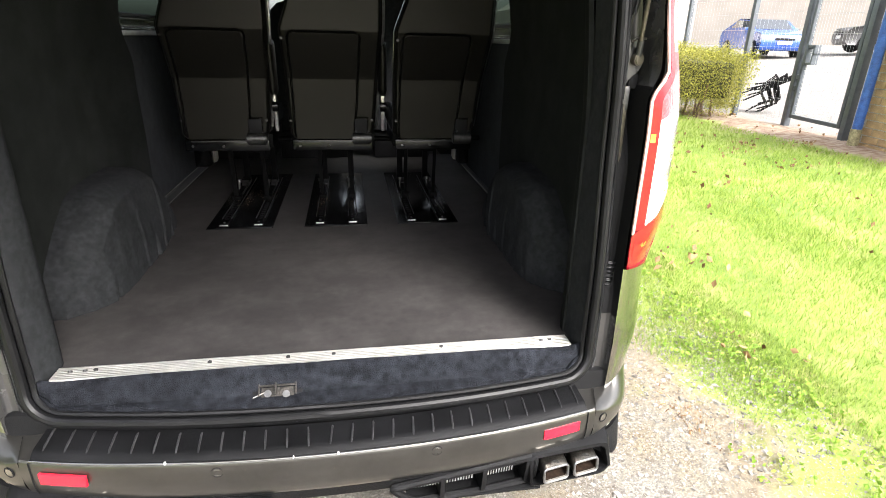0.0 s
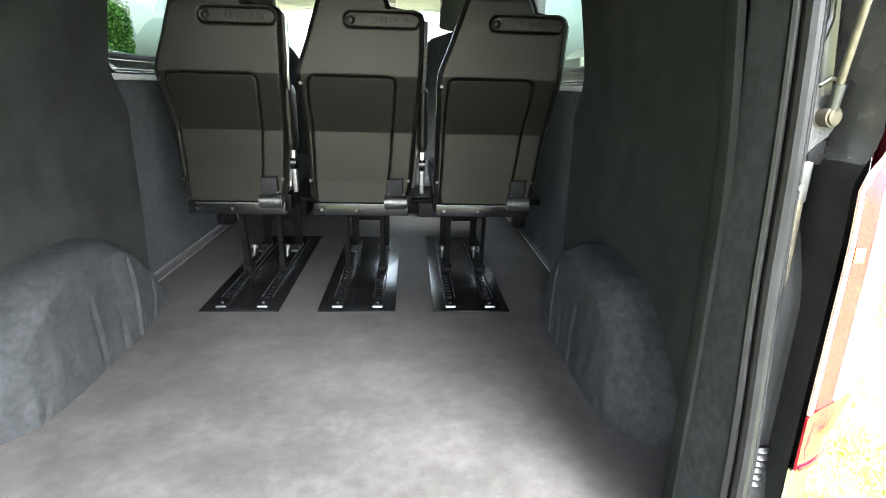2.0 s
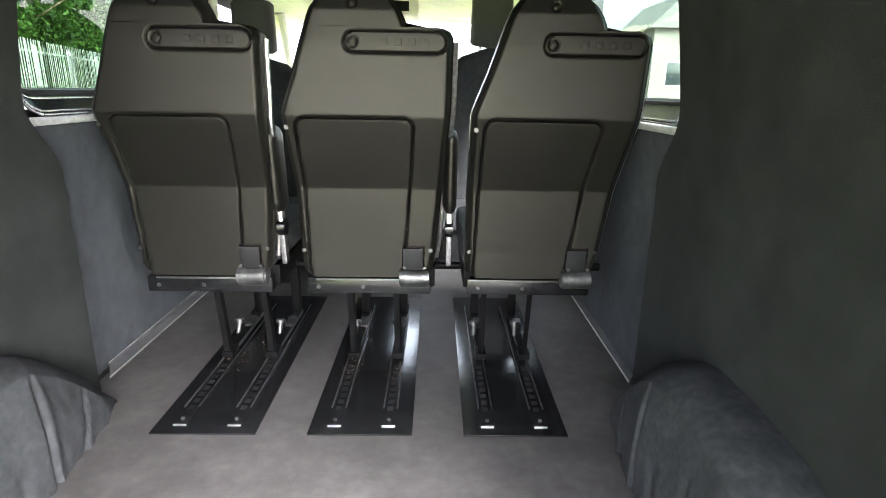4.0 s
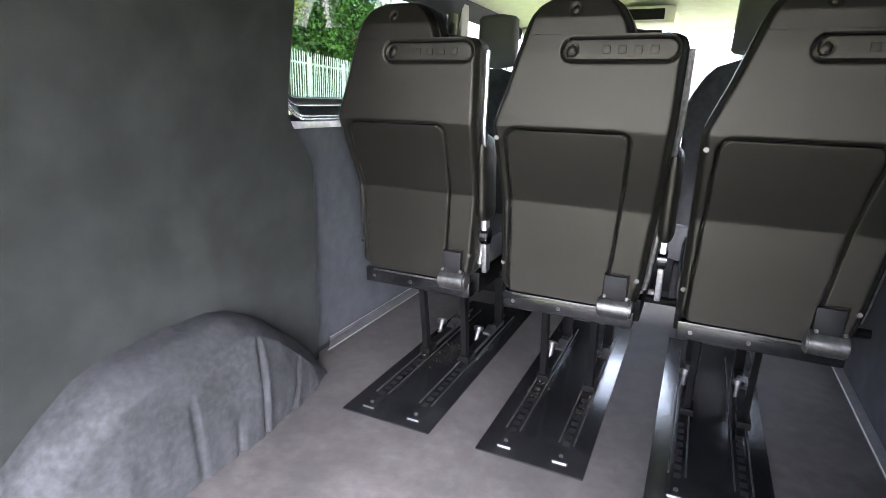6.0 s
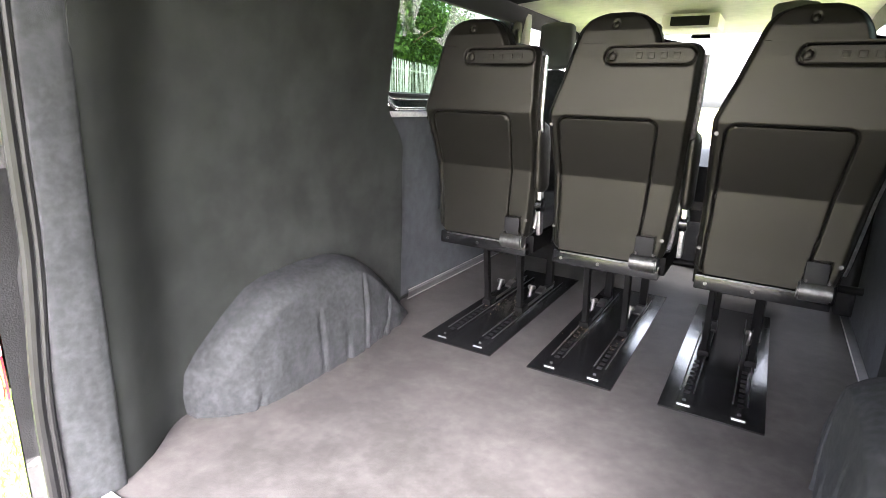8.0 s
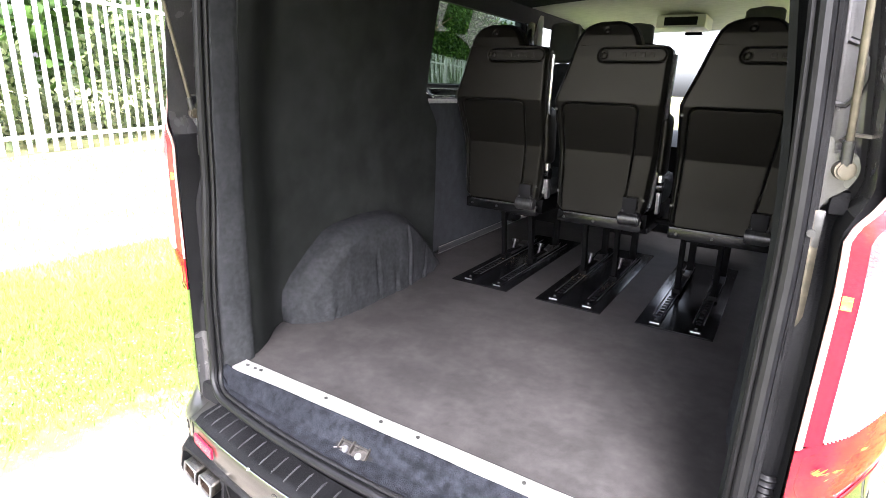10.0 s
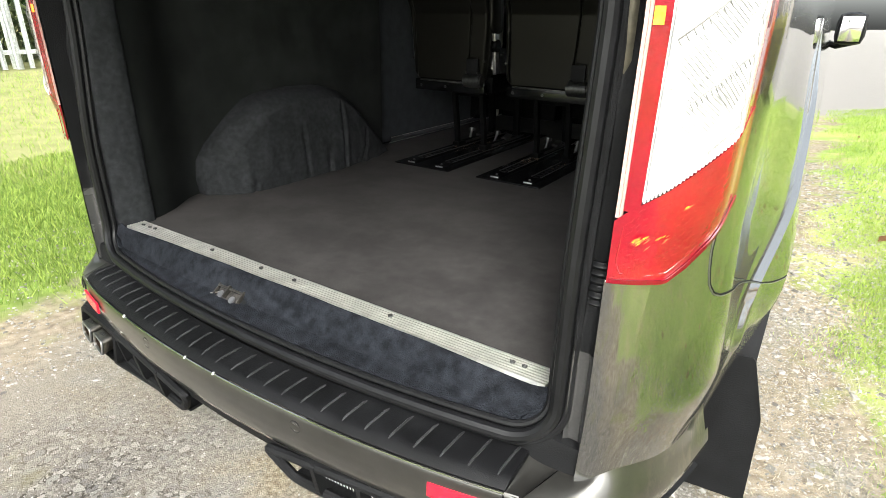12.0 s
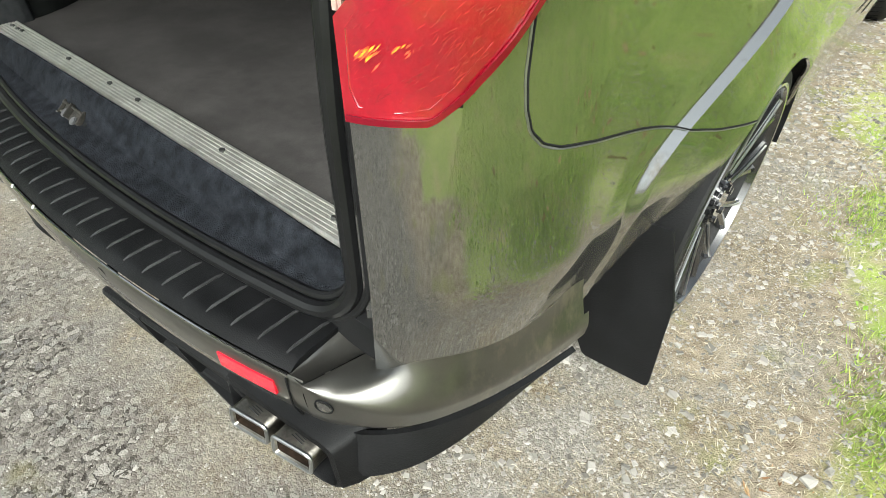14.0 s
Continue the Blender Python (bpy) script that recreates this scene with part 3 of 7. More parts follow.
def body_side(s):
    # outer panel from the rear corner to the nose, open at the wheels and the windows
    bm = bmesh.new()
    zs = list(np.arange(0.30, 1.14, 0.012)) + list(np.arange(1.14, ROOF + 0.01, 0.05))
    corner_steps = list(np.linspace(9, 90, 28))
    behind, band = list(np.linspace(0, 1, 13))[1:], list(np.linspace(0, 1, 5))[1:]
    far = list(np.arange(1.4, 4.75, 0.1))

    def flank(z):
        """The row of places along the flank at a height, with columns that follow the crease."""
        c = crest_y(z)
        ys = [0.18 + (c - 0.18) * f for f in behind] + [c + 0.023 * f for f in band]
        return ys + [c + 0.023 + (1.36 - c - 0.023) * (k + 1) / 70 for k in range(70)] + far

    def wheel_ring(y, z):
        """Below 1 inside a wheel opening."""
        return min(math.hypot((y - w) / ARCH_Y, (z - HUB_Z) / ARCH_Z) for w in (HUB_Y, FRONT_Y))

    def skirt(y):
        """The slanting lower edge of the flank between the bumper's end and the rear wheel."""
        return curve(((0.18, 0.335), (0.23, 0.352), (0.293, 0.408), (0.40, 0.467), (0.48, 0.487)), y)

    grid, place = {}, {}
    for j, row in enumerate(zs):
        for i, a in enumerate(corner_steps):
            b = lamp_low(a)
            z = b if a < 63 and abs(row - b) <= 0.0061 else row
            grid[i, j], place[i, j] = bm.verts.new(flip(s, corner(a, z))), (a, z)
        z = row
        for k, y in enumerate(flank(z)):
            i, zz = len(corner_steps) + k, z
            if y < 0.48 and abs(z - skirt(y)) <= 0.0061:
                zz = z = skirt(y)
            r = wheel_ring(y, z)
            if 0.955 < r < 1.0:
                w = HUB_Y if y < 2.2 else FRONT_Y
                y, zz = w + (y - w) / r, HUB_Z + (z - HUB_Z) / r
            grid[i, j], place[i, j] = bm.verts.new(flip(s, (side_x(y, zz), y, zz))), (y, zz)
    cols = len(corner_steps) + len(flank(1.0))

    def open_here(i, j):
        u, z = place[i, j][0], (zs[j] + zs[j + 1]) / 2
        if i < len(corner_steps):
            b = lamp_low(u + 1.5)
            return (u < 62 and b < z) or (u < 90 and z < 0.335)
        y = (u + place[i + 1, j + 1][0]) / 2
        if sum(wheel_ring(*place[a, b]) < 0.999 for a in (i, i + 1) for b in (j, j + 1)) >= 1 and wheel_ring(y, z) < 1.03:
            return True
        if y < 0.50 and min(place[a, b][1] - skirt(place[a, b][0]) for a in (i, i + 1) for b in (j, j + 1)) < -0.0005:
            return True
        if y > 3.38 and z > 1.08 + max(0.0, 4.1 - y) * 1.05 - 0.1 * (y > 4.1):
            return True
        return (1.34 < y < 2.35 or 2.58 < y < 3.6) and 1.33 < z < 1.80

    for i in range(cols - 1):
        for j in range(len(zs) - 1):
            if not open_here(i, j):
                bm.faces.new((grid[i, j], grid[i + 1, j], grid[i + 1, j + 1], grid[i, j + 1]))
    loose = [v for v in bm.verts if not v.link_faces]
    bmesh.ops.delete(bm, geom=loose, context="VERTS")
    part("side_panel", bm, PAINT, van, "dark grey metallic side panel, dusty near the wheel", angle=40)

    # dark inside face, so that nothing shines through
    def inner(u, v):
        y, z = 0.12 + u * 4.3, 0.35 + v * (ROOF - 0.37)
        return flip(s, (side_x(y, z) - 0.035, y, z))
    bm = bmesh.new()
    n, m = 60, 22
    g = [[bm.verts.new(inner(i / n, j / m)) for j in range(m + 1)] for i in range(n + 1)]
    for i in range(n):
        for j in range(m):
            y, z = 0.12 + (i + 0.5) / n * 4.3, 0.35 + (j + 0.5) / m * (ROOF - 0.37)
            if y > 3.38 and z > 1.05 + max(0.0, 4.1 - y) * 1.05:
                continue
            if z > 1.32 and z < 1.80 and (1.30 < y < 2.38 or 2.58 < y < 3.6):
                continue
            if z < 0.72 and (abs(y - HUB_Y) < 0.42 or abs(y - FRONT_Y) < 0.42):
                continue
            bm.faces.new((g[i][j], g[i + 1][j], g[i + 1][j + 1], g[i][j + 1]))
    part("inner_panel", bm, MATT_BLACK, van)

    # wheel housings
    for y0 in (HUB_Y, FRONT_Y):
        bm = bmesh.new()
        ring = []
        for k in range(25):
            a = math.pi * (k / 24)
            ring.append([bm.verts.new(flip(s, (x, y0 + 0.362 * math.cos(a), HUB_Z + 0.322 * math.sin(a)))) for x in (side_x(y0, 0.6) - 0.012, 0.772)])
        for a, b in zip(ring, ring[1:]):
            bm.faces.new((a[0], a[1], b[1], b[0]))
        bm.faces.new([r[1] for r in ring])
        part("wheel_housing", bm, MATT_BLACK, van)

    # rolled lip round the rear wheel opening
    pts = []
    for k in range(4, 33):
        a = math.pi * k / 34
        y, z = HUB_Y + ARCH_Y * math.cos(a), HUB_Z + ARCH_Z * math.sin(a)
        if y > HUB_Y or z > 0.49:
            pts.append(flip(s, (side_x(y, z) - 0.006, y, z)))
    part("arch_lip", sweep(pts, 0.007, 8), PAINT, van)

    # the panel joint that drops behind the lamp and runs forward
    line = [(0.056, 1.2), (0.055, 0.86), (0.054, 0.80), (0.056, 0.769), (0.062, 0.745), (0.077, 0.728), (0.1, 0.717), (0.143, 0.707), (0.242, 0.680), (0.30, 0.664), (0.36, 0.646), (0.40, 0.632), (0.48, 0.606), (0.62, 0.575)]
    dark, lip = [], []
    for k in range(61):
        f = k / 60 * (len(line) - 1)
        i = min(len(line) - 2, int(f))
        y, z = (line[i][c] + (line[i + 1][c] - line[i][c]) * (f - i) for c in (0, 1))
        for pts, dz, dy, o in ((dark, 0.0, 0.0, 0.0005), (lip, -0.0022 if z < 0.74 else 0.0, -0.0022 if z >= 0.72 else 0.0, 0.0)):
            yy, zz = y + dy, z + dz
            if yy < 0.18:
                pts.append(flip(s, corner(math.degrees(math.acos(max(-1, min(1, (0.18 - yy) / 0.242)))), zz, o)))
            else:
                pts.append(flip(s, (side_x(yy, zz) + o, yy, zz)))
    joint = part("panel_joint", sweep(dark, 0.0013, 6), MATT_BLACK, van, "dark joint between body panels")
    # bright metal here stands for sky caught along the paint's edge
    part("joint_lip", sweep(lip, 0.0014, 6), RIM_EDGE, joint, "edge of the lower panel, brightened for the sky it catches")


mirrored(body_side)


def roof_shape(u, v):
    y = -0.06 + u * 3.46
    x = (v * 2 - 1) * (side_x(max(y, 0.4), ROOF) - 0.005)
    return (x, y, ROOF - 0.0 + 0.05 * (1 - (v * 2 - 1) ** 2) - 0.05 * max(0, (y - 2.9) / 0.5) ** 2)


part("roof", sheet(roof_shape, 40, 12), PAINT, van, "dark grey metallic roof")


def tailgate():
    # hinged at the roof and raised level behind the van
    def shape(u, v):
        y = -0.1 - u * 1.25
        x = (v * 2 - 1) * (0.76 + 0.06 * u)
        return (x, y, 2.02 + 0.10 * math.sin(u * 2.2) + 0.03 * (1 - (2 * v - 1) ** 2))
    gate = part("tailgate", sheet(shape, 16, 12, thick=0.07), PAINT, van, "raised dark grey tailgate")
    part("tailgate_trim", sheet(lambda u, v: Vector(shape(0.06 + u * 0.88, 0.06 + v * 0.88)) - Vector((0, 0, 0.085)), 10, 8), BLACK_PLASTIC, gate, "black inner tailgate trim")


tailgate()


def aperture(t):
    """The rear opening's edge, right half, t from 0 (bottom middle) to 1 (top middle)."""
    if t < 0.35:
        x = t / 0.35 * 0.64
        return Vector((x, -0.112 + 0.05 * (x / 0.64) ** 2.2, 0.425 + 0.004 * (x / 0.64) ** 2))
    if t < 0.45:
        a = (t - 0.35) / 0.10 * math.pi / 2
        return Vector((0.64 + 0.082 * math.sin(a), -0.062 + 0.03 * (t - 0.35) / 0.1, 0.429 + 0.075 * (1 - math.cos(a))))
    if t < 0.82:
        z = 0.504 + (t - 0.45) / 0.37 * 1.25
        return Vector((0.722 - lean(z) * 0.6, -0.032 + inset(z), z))
    a = (t - 0.82) / 0.08
    if a < 1:
        x0 = 0.722 - lean(1.754) * 0.6
        return Vector((x0 - 0.09 * (1 - math.cos(a * math.pi / 2)), -0.004, 1.754 + 0.09 * math.sin(a * math.pi / 2)))
    x0 = 0.722 - lean(1.754) * 0.6 - 0.09
    return Vector((x0 * (1 - (t - 0.90) / 0.10), -0.004, 1.844))


def opening_ring(inset, back, n=110):
    """The whole edge of the opening, drawn in by inset and moved forward by back."""
    right = [aperture(i / n) for i in range(n + 1)]
    loop = right[:-1] + [Vector((-p.x, p.y, p.z)) for p in right[:0:-1]]
    mid = Vector((0, 0, 1.1))
    out = []
    for i, p in enumerate(loop):
        d = (loop[(i + 1) % len(loop)] - loop[i - 1]).normalized()
        inn = Vector((-d.z, 0, d.x)).normalized() if abs(d.z) + abs(d.x) > 1e-6 else Vector((0, 0, 1))
        if inn.dot(mid - p) < 0:
            inn = -inn
        out.append(p + inn * inset + Vector((0, back, 0)))
    return out


seal = part("door_seal", sweep(opening_ring(0.004, -0.004), 0.0125, 10, closed=True), RUBBER, van, "black rubber door seal round the opening")
part("seal_lip", sweep(opening_ring(0.02, 0.008), 0.007, 8, closed=True), RUBBER, seal)
part("seal_flange", sweep(opening_ring(-0.013, 0.004), 0.007, 8, closed=True), MATT_BLACK, seal)


def rear_pillar(s):
    # recessed water channel between the seal and the lamp
    def shape(u, v):
        z = 0.40 + u * 1.45
        deep = 0.02 + 0.05 * smooth(1.0, 1.2, z) + 0.02 * smooth(0.66, 0.78, z)
        outer = 0.772 + 0.03 * smooth(1.19, 1.27, z) - lean(z)
        sx = 0.730 - lean(z) * 0.6
        y = -0.05 + deep
        prof = ((outer, -0.057), (outer - 0.006, y - 0.006), (outer - 0.014, y), (sx + 0.012, y), (sx + 0.004, y - 0.006), (sx, -0.03 + inset(z)))
        k = v * 5
        i = min(4, int(k))
        f = k - i
        return flip(s, (prof[i][0] * (1 - f) + prof[i + 1][0] * f, prof[i][1] * (1 - f) + prof[i + 1][1] * f, z))
    low = 0.825 / 1.45
    part("rear_pillar", sheet(lambda u, v: shape(low + u * (1 - low), v), 30, 20), PAINT_INNER, van, "grey recessed rear pillar", angle=40)
    foot = 0.222 / 1.45
    part("pillar_channel", sheet(lambda u, v: shape(foot + u * (low - foot), v), 28, 20), MATT_BLACK, van, "black water channel beside the lamp", angle=40)
    part("pillar_foot", sheet(lambda u, v: shape(u * foot, v), 12, 20), PAINT_INNER, van, "grey painted foot of the pillar", angle=40)
    ring = [(0.738, 1.375), (0.755, 1.372), (0.768, 1.385), (0.775, 1.41), (0.774, 1.435), (0.766, 1.455), (0.75, 1.462)]
    part("pressed_ring", sweep([flip(s, (x - lean(z) * 0.6, 0.036, z)) for x, z in ring], 0.005, 8), PAINT_INNER, van, "pressed ridge in the pillar")

    # strut with its ball bracket
    strut = part("gas_strut", rod(flip(s, (0.757, -0.005, 1.30)), flip(s, (0.695, -0.185, 1.99)), 0.0052), STRUT_STEEL, van, "slim brass-grey gas strut")
    part("strut_sleeve", rod(flip(s, (0.757, -0.004, 1.285)), flip(s, (0.7545, -0.013, 1.325)), 0.0075), DARK_STEEL, strut)
    part("ball_joint", rod(flip(s, (0.759, -0.012, 1.283)), flip(s, (0.752, 0.022, 1.283)), 0.014, seg=16, bevel=0.003), STRUT_STEEL, strut, "round grey ball joint")
    bm = outline(rounded([(0.716, 1.205), (0.734, 1.208), (0.744, 1.238), (0.768, 1.256), (0.778, 1.282), (0.770, 1.306), (0.75, 1.312), (0.742, 1.302), (0.737, 1.328), (0.722, 1.334), (0.716, 1.305), (0.724, 1.27)], 0.012, 6), 0.006, "y0.004")
    bmesh.ops.scale(bm, vec=(s, 1, 1), verts=bm.verts)
    part("strut_bracket", bm, PAINT_INNER, strut, "shaped grey steel strut bracket")
    part("wire_clip", sweep([flip(s, (x, 0.012, z)) for x, z in ((0.745, 1.322), (0.76, 1.332), (0.785, 1.33))], 0.003, 6), ALLOY_DULL, strut)
    part("pillar_block", box(*sorted((s * 0.75, s * 0.774)), 0.012, 0.04, 1.215, 1.25, 0.004), MATT_BLACK, van, "black plastic block")
    # drain rail down the channel
    z0, z1 = 0.80, 1.222

    def rail_shape(u, v):
        z = z0 + u * (z1 - z0)
        return flip(s, (0.731 + 0.016 * v - lean(z) * 0.6, 0.002 - 0.004 * math.sin(v * math.pi), z))
    rail = part("channel_rail", sheet(rail_shape, 16, 6, thick=0.004), STRUT_STEEL, van, "grey steel channel rail")
    part("rail_clip", box(*sorted((s * 0.728, s * 0.748)), -0.006, 0.006, 1.165, 1.222, 0.003), DARK_STEEL, rail, "grey clip")
    part("rail_screw", rod(flip(s, (0.735, 0.004, 1.187)), flip(s, (0.735, -0.010, 1.187)), 0.006), DARK_STEEL, rail)
    part("buffer", box(*sorted((s * 0.731, s * 0.746)), -0.012, 0.0, 0.885, 0.908, 0.004), BLACK_PLASTIC, rail)
    # ribbed rubber cable boot and lower bracket
    bm = sheet(lambda u, v: flip(s, (0.752 + (0.0185 + 0.0028 * math.sin(v * 38)) * math.cos(u * math.tau), -0.008 + (0.0185 + 0.0028 * math.sin(v * 38)) * math.sin(u * math.tau), 0.703 + v * 0.075)), 16, 44)
    part("cable_boot", bm, RUBBER, van, "ribbed black rubber boot")
    plate = part("striker_plate", box(*sorted((s * 0.734, s * 0.760)), -0.022, -0.010, 0.625, 0.69, 0.003), DARK_STEEL, van, "grey steel plate with two holes")
    for z in (0.645, 0.668):
        part("bolt", rod(flip(s, (0.747, -0.021, z)), flip(s, (0.747, -0.026, z)), 0.005, seg=8), DARK_STEEL, plate)


mirrored(rear_pillar)


def tail_lamp(s):
    lamp = part("tail_lamp", sheet(lambda u, v: flip(s, corner(lamp_in(0.767 + u * 0.98) + v * (61 - lamp_in(0.767 + u * 0.98)), max(0.767 + u * 0.98, lamp_low(lamp_in(0.767 + u * 0.98) + v * (61 - lamp_in(0.767 + u * 0.98)))), -0.012)), 50, 14), MATT_BLACK, van, "tall red and clear tail lamp wrapping the rear corner")

    def swell(a, z):
        return 0.022 * smooth(0.77, 0.9, z) * (1 - smooth(1.15, 1.4, z)) * smooth(10, 28, a) * (1 - smooth(46, 61, a))

    def lens(name, mat, z0, z1, a0, a1, out, label="", nu=40, nv=8):
        def shape(u, v):
            za, zb = z0, z1
            z = za + u * (zb - za)
            lo, hi = a0(z), a1(z)
            a = lo + v * (hi - lo)
            return flip(s, corner(a, max(z, lamp_low(a)), out + swell(a, z)))
        part(name, sheet(shape, nu, nv, thick=0.004), mat, lamp, label)

    cut = lambda a: 0.857 + 0.00286 * (a - 10)         # slanted top of the red foot
    ledge = lambda a: 1.148 + 0.0024 * (a - 19)        # slanted foot of the pink panel
    top = 1.745
    lens("rim", PINK_RIM, 0.862, top, lamp_in, lambda z: lamp_in(z) + 1.6, 0.006, "pale clear rim")
    lens("rim_step", PINK_RIM, 0.862, top, lambda z: lamp_in(z) + 1.8, lambda z: lamp_in(z) + 3.2, 0.0045, "pale clear rim")
    lens("red_strip", RED_LENS, 0.872, top, lambda z: lamp_in(z) + 3.4, lambda z: lamp_in(z) + 9.7, 0.005, "narrow red lens strip", 60, 5)
    lens("amber_strip", AMBER, 1.097, 1.117, lambda z: lamp_in(z) + 3.6, lambda z: lamp_in(z) + 7.4, 0.0062, "amber lens section", 8, 4)
    # red foot under a slanted line
    def foot(u, v):
        a = 10 + v * 51
        lo, hi = lamp_low(a), max(cut(a), lamp_low(a) + 0.001)
        return flip(s, corner(a, lo + u * (hi - lo), 0.006 + swell(a, lo + u * (hi - lo))))
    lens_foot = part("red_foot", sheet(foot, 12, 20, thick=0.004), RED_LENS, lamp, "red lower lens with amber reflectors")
    rng = random.Random(4)
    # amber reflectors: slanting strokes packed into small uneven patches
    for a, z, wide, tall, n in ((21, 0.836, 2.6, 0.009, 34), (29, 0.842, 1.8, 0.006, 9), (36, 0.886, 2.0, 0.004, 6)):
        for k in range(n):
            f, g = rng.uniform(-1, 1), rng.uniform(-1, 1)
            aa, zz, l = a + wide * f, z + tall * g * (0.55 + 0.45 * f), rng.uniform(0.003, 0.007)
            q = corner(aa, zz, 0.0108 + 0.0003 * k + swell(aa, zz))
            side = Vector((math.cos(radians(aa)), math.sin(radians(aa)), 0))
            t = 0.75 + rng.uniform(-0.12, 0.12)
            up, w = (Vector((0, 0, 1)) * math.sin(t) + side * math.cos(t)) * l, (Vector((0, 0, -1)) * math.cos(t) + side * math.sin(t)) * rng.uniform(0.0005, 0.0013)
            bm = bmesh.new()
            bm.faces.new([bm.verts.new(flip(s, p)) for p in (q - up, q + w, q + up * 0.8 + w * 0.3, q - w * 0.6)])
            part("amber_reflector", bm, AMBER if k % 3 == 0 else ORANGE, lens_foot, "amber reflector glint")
    # fine slanting facets across the whole bowl
    bm = bmesh.new()
    for k in range(330):
        aa, zz = rng.uniform(15, 48), rng.uniform(0.79, 0.955)
        if zz > cut(aa) - 0.006 or zz < lamp_low(aa) + 0.022:
            continue
        q = corner(aa, zz, 0.0101 + 0.000004 * k + swell(aa, zz))
        side = Vector((math.cos(radians(aa)), math.sin(radians(aa)), 0))
        t, l = 0.75 + rng.uniform(-0.35, 0.35), rng.uniform(0.003, 0.008)
        up, w = (Vector((0, 0, 1)) * math.sin(t) + side * math.cos(t)) * l, (Vector((0, 0, -1)) * math.cos(t) + side * math.sin(t)) * rng.uniform(0.0003, 0.0007)
        bm.faces.new([bm.verts.new(flip(s, p)) for p in (q - up, q + w, q + up, q - w)])
    part("facet_relief", bm, RED_FACET, lens_foot, "fine slanting facets moulded in the red lens")
    def foot_rim(u, v):
        a = 11 + v * 49.5
        z = lamp_low(a) + 0.002 + u * (0.006 + 0.004 * smooth(36, 46, a))
        return flip(s, corner(a, min(z, max(cut(a) - 0.001, lamp_low(a) + 0.003)), 0.0112 + swell(a, z)))
    part("foot_rim", sheet(foot_rim, 4, 40, thick=0.002), RED_DEEP, lens_foot, "smooth deep red rim of the lens")
    part("foot_line", sweep([flip(s, corner(a, z, 0.0096 + swell(a, z))) for a, z in ((14, 0.85), (13, 0.80), (15, 0.783), (26, 0.781), (34, 0.786), (40, 0.806), (47, 0.842), (53, 0.872))], 0.0011, 6), RED_LENS, lens_foot)
    def between(low, high, a0, a1):
        def shape(u, v):
            a = a0 + v * (a1 - a0)
            z = low(a) + u * (high(a) - low(a))
            return flip(s, corner(a, z, 0.005 + swell(a, z)))
        return shape
    a0 = lamp_in(1.0) + 9.7
    part("clear_lens", sheet(between(lambda a: cut(a) + 0.004, lambda a: ledge(a) - 0.0015, a0, 50), 30, 12, thick=0.004), CLEAR_LENS, lamp, "clear ribbed reversing lens")
    def shoulder(mat, name, label, f0, f1, z1):
        def shape(u, v):
            f = f0 + v * (f1 - f0)
            z = ledge(a0 + f * (50 - a0)) * (1 - u) + z1 * u
            a = (lamp_in(z) + 9.7) * (1 - f) + 50 * f
            return flip(s, corner(a, z, 0.005 + swell(a, z)))
        part(name, sheet(shape, 20, 8, thick=0.004), mat, lamp, label)
    shoulder(PINK_LENS, "pink_panel", "pink ribbed lens panel", 0.0, 0.72, 1.30)
    shoulder(CLEAR_LENS, "middle_lens", "clear ribbed lens", 0.725, 1.0, 1.30)
    # slanting steps and fine ribs moulded into the clear lens
    # their grey LENS_LINE colour stands for shade along the mouldings
    def moulding(name, pts, r, mat):
        part(name, sweep([flip(s, corner(a, z, 0.0092 + swell(a, z))) for a, z in pts], r, 5), mat, lamp)
    for z0, first, last in ((1.012, 29, 47), (1.082, 22, 47), (0.955, 38, 48)):
        moulding("lens_step", [(a, z0 + 0.0031 * (a - first)) for a in np.linspace(first, last, 16)], 0.0013, LENS_LINE)
        for k in range(14):
            a = first + (last - first) * k / 13
            z = z0 + 0.0031 * (a - first)
            moulding("lens_tooth", [(a, z), (a + 1.3, z - 0.007)], 0.0008, LENS_LINE)
    moulding("lens_step", [(48 + 0.5 * math.sin(k * 2.2), 0.965 + 0.0075 * k) for k in range(28)], 0.0011, LENS_LINE)
    moulding("lens_step", [(a0 + 0.4, 0.90 + 0.012 * k) for k in range(20)], 0.0009, LENS_LINE)
    for first, z0, n, span in ((23, 1.055, 9, 8), (24.5, 0.995, 12, 10), (30, 1.105, 13, 9), (36, 1.03, 8, 7)):
        for k in range(n):
            a, z = first + 0.7 * k, z0 + 0.0045 * k * (1 if k % 2 else 0.96)
            moulding("lens_rib", [(a + span * t, z - 0.028 * t) for t in np.linspace(0, 1, 5)], 0.0005, LENS_LINE)
    for k in range(7):
        a = 26 + 2.3 * k
        moulding("lens_rib", [(a + 0.25 * (j % 2), ledge(a) + 0.006 + 0.0055 * j) for j in range(12)], 0.0008, CLEAR_LENS)
    lens("upper_lens", CLEAR_LENS, 1.3015, top, lambda z: lamp_in(z) + 9.7, lambda z: 50, 0.005, "clear upper lens", 24, 8)
    lens("pale_edge", PINK_RIM, 0.975, top, lambda z: 50.2, lambda z: 51.8, 0.005, "pale clear lens edge", 40, 3)
    lens("edge_strip", RED_LENS, 0.979, top, lambda z: 52, lambda z: 61, 0.005, "red outer lens edge", 40, 4)
    part("lamp_lip", sweep([flip(s, corner(a, lamp_low(a) - 0.001, 0.003)) for a in np.linspace(9.5, 61, 40)], 0.0024, 6), PAINT, lamp)
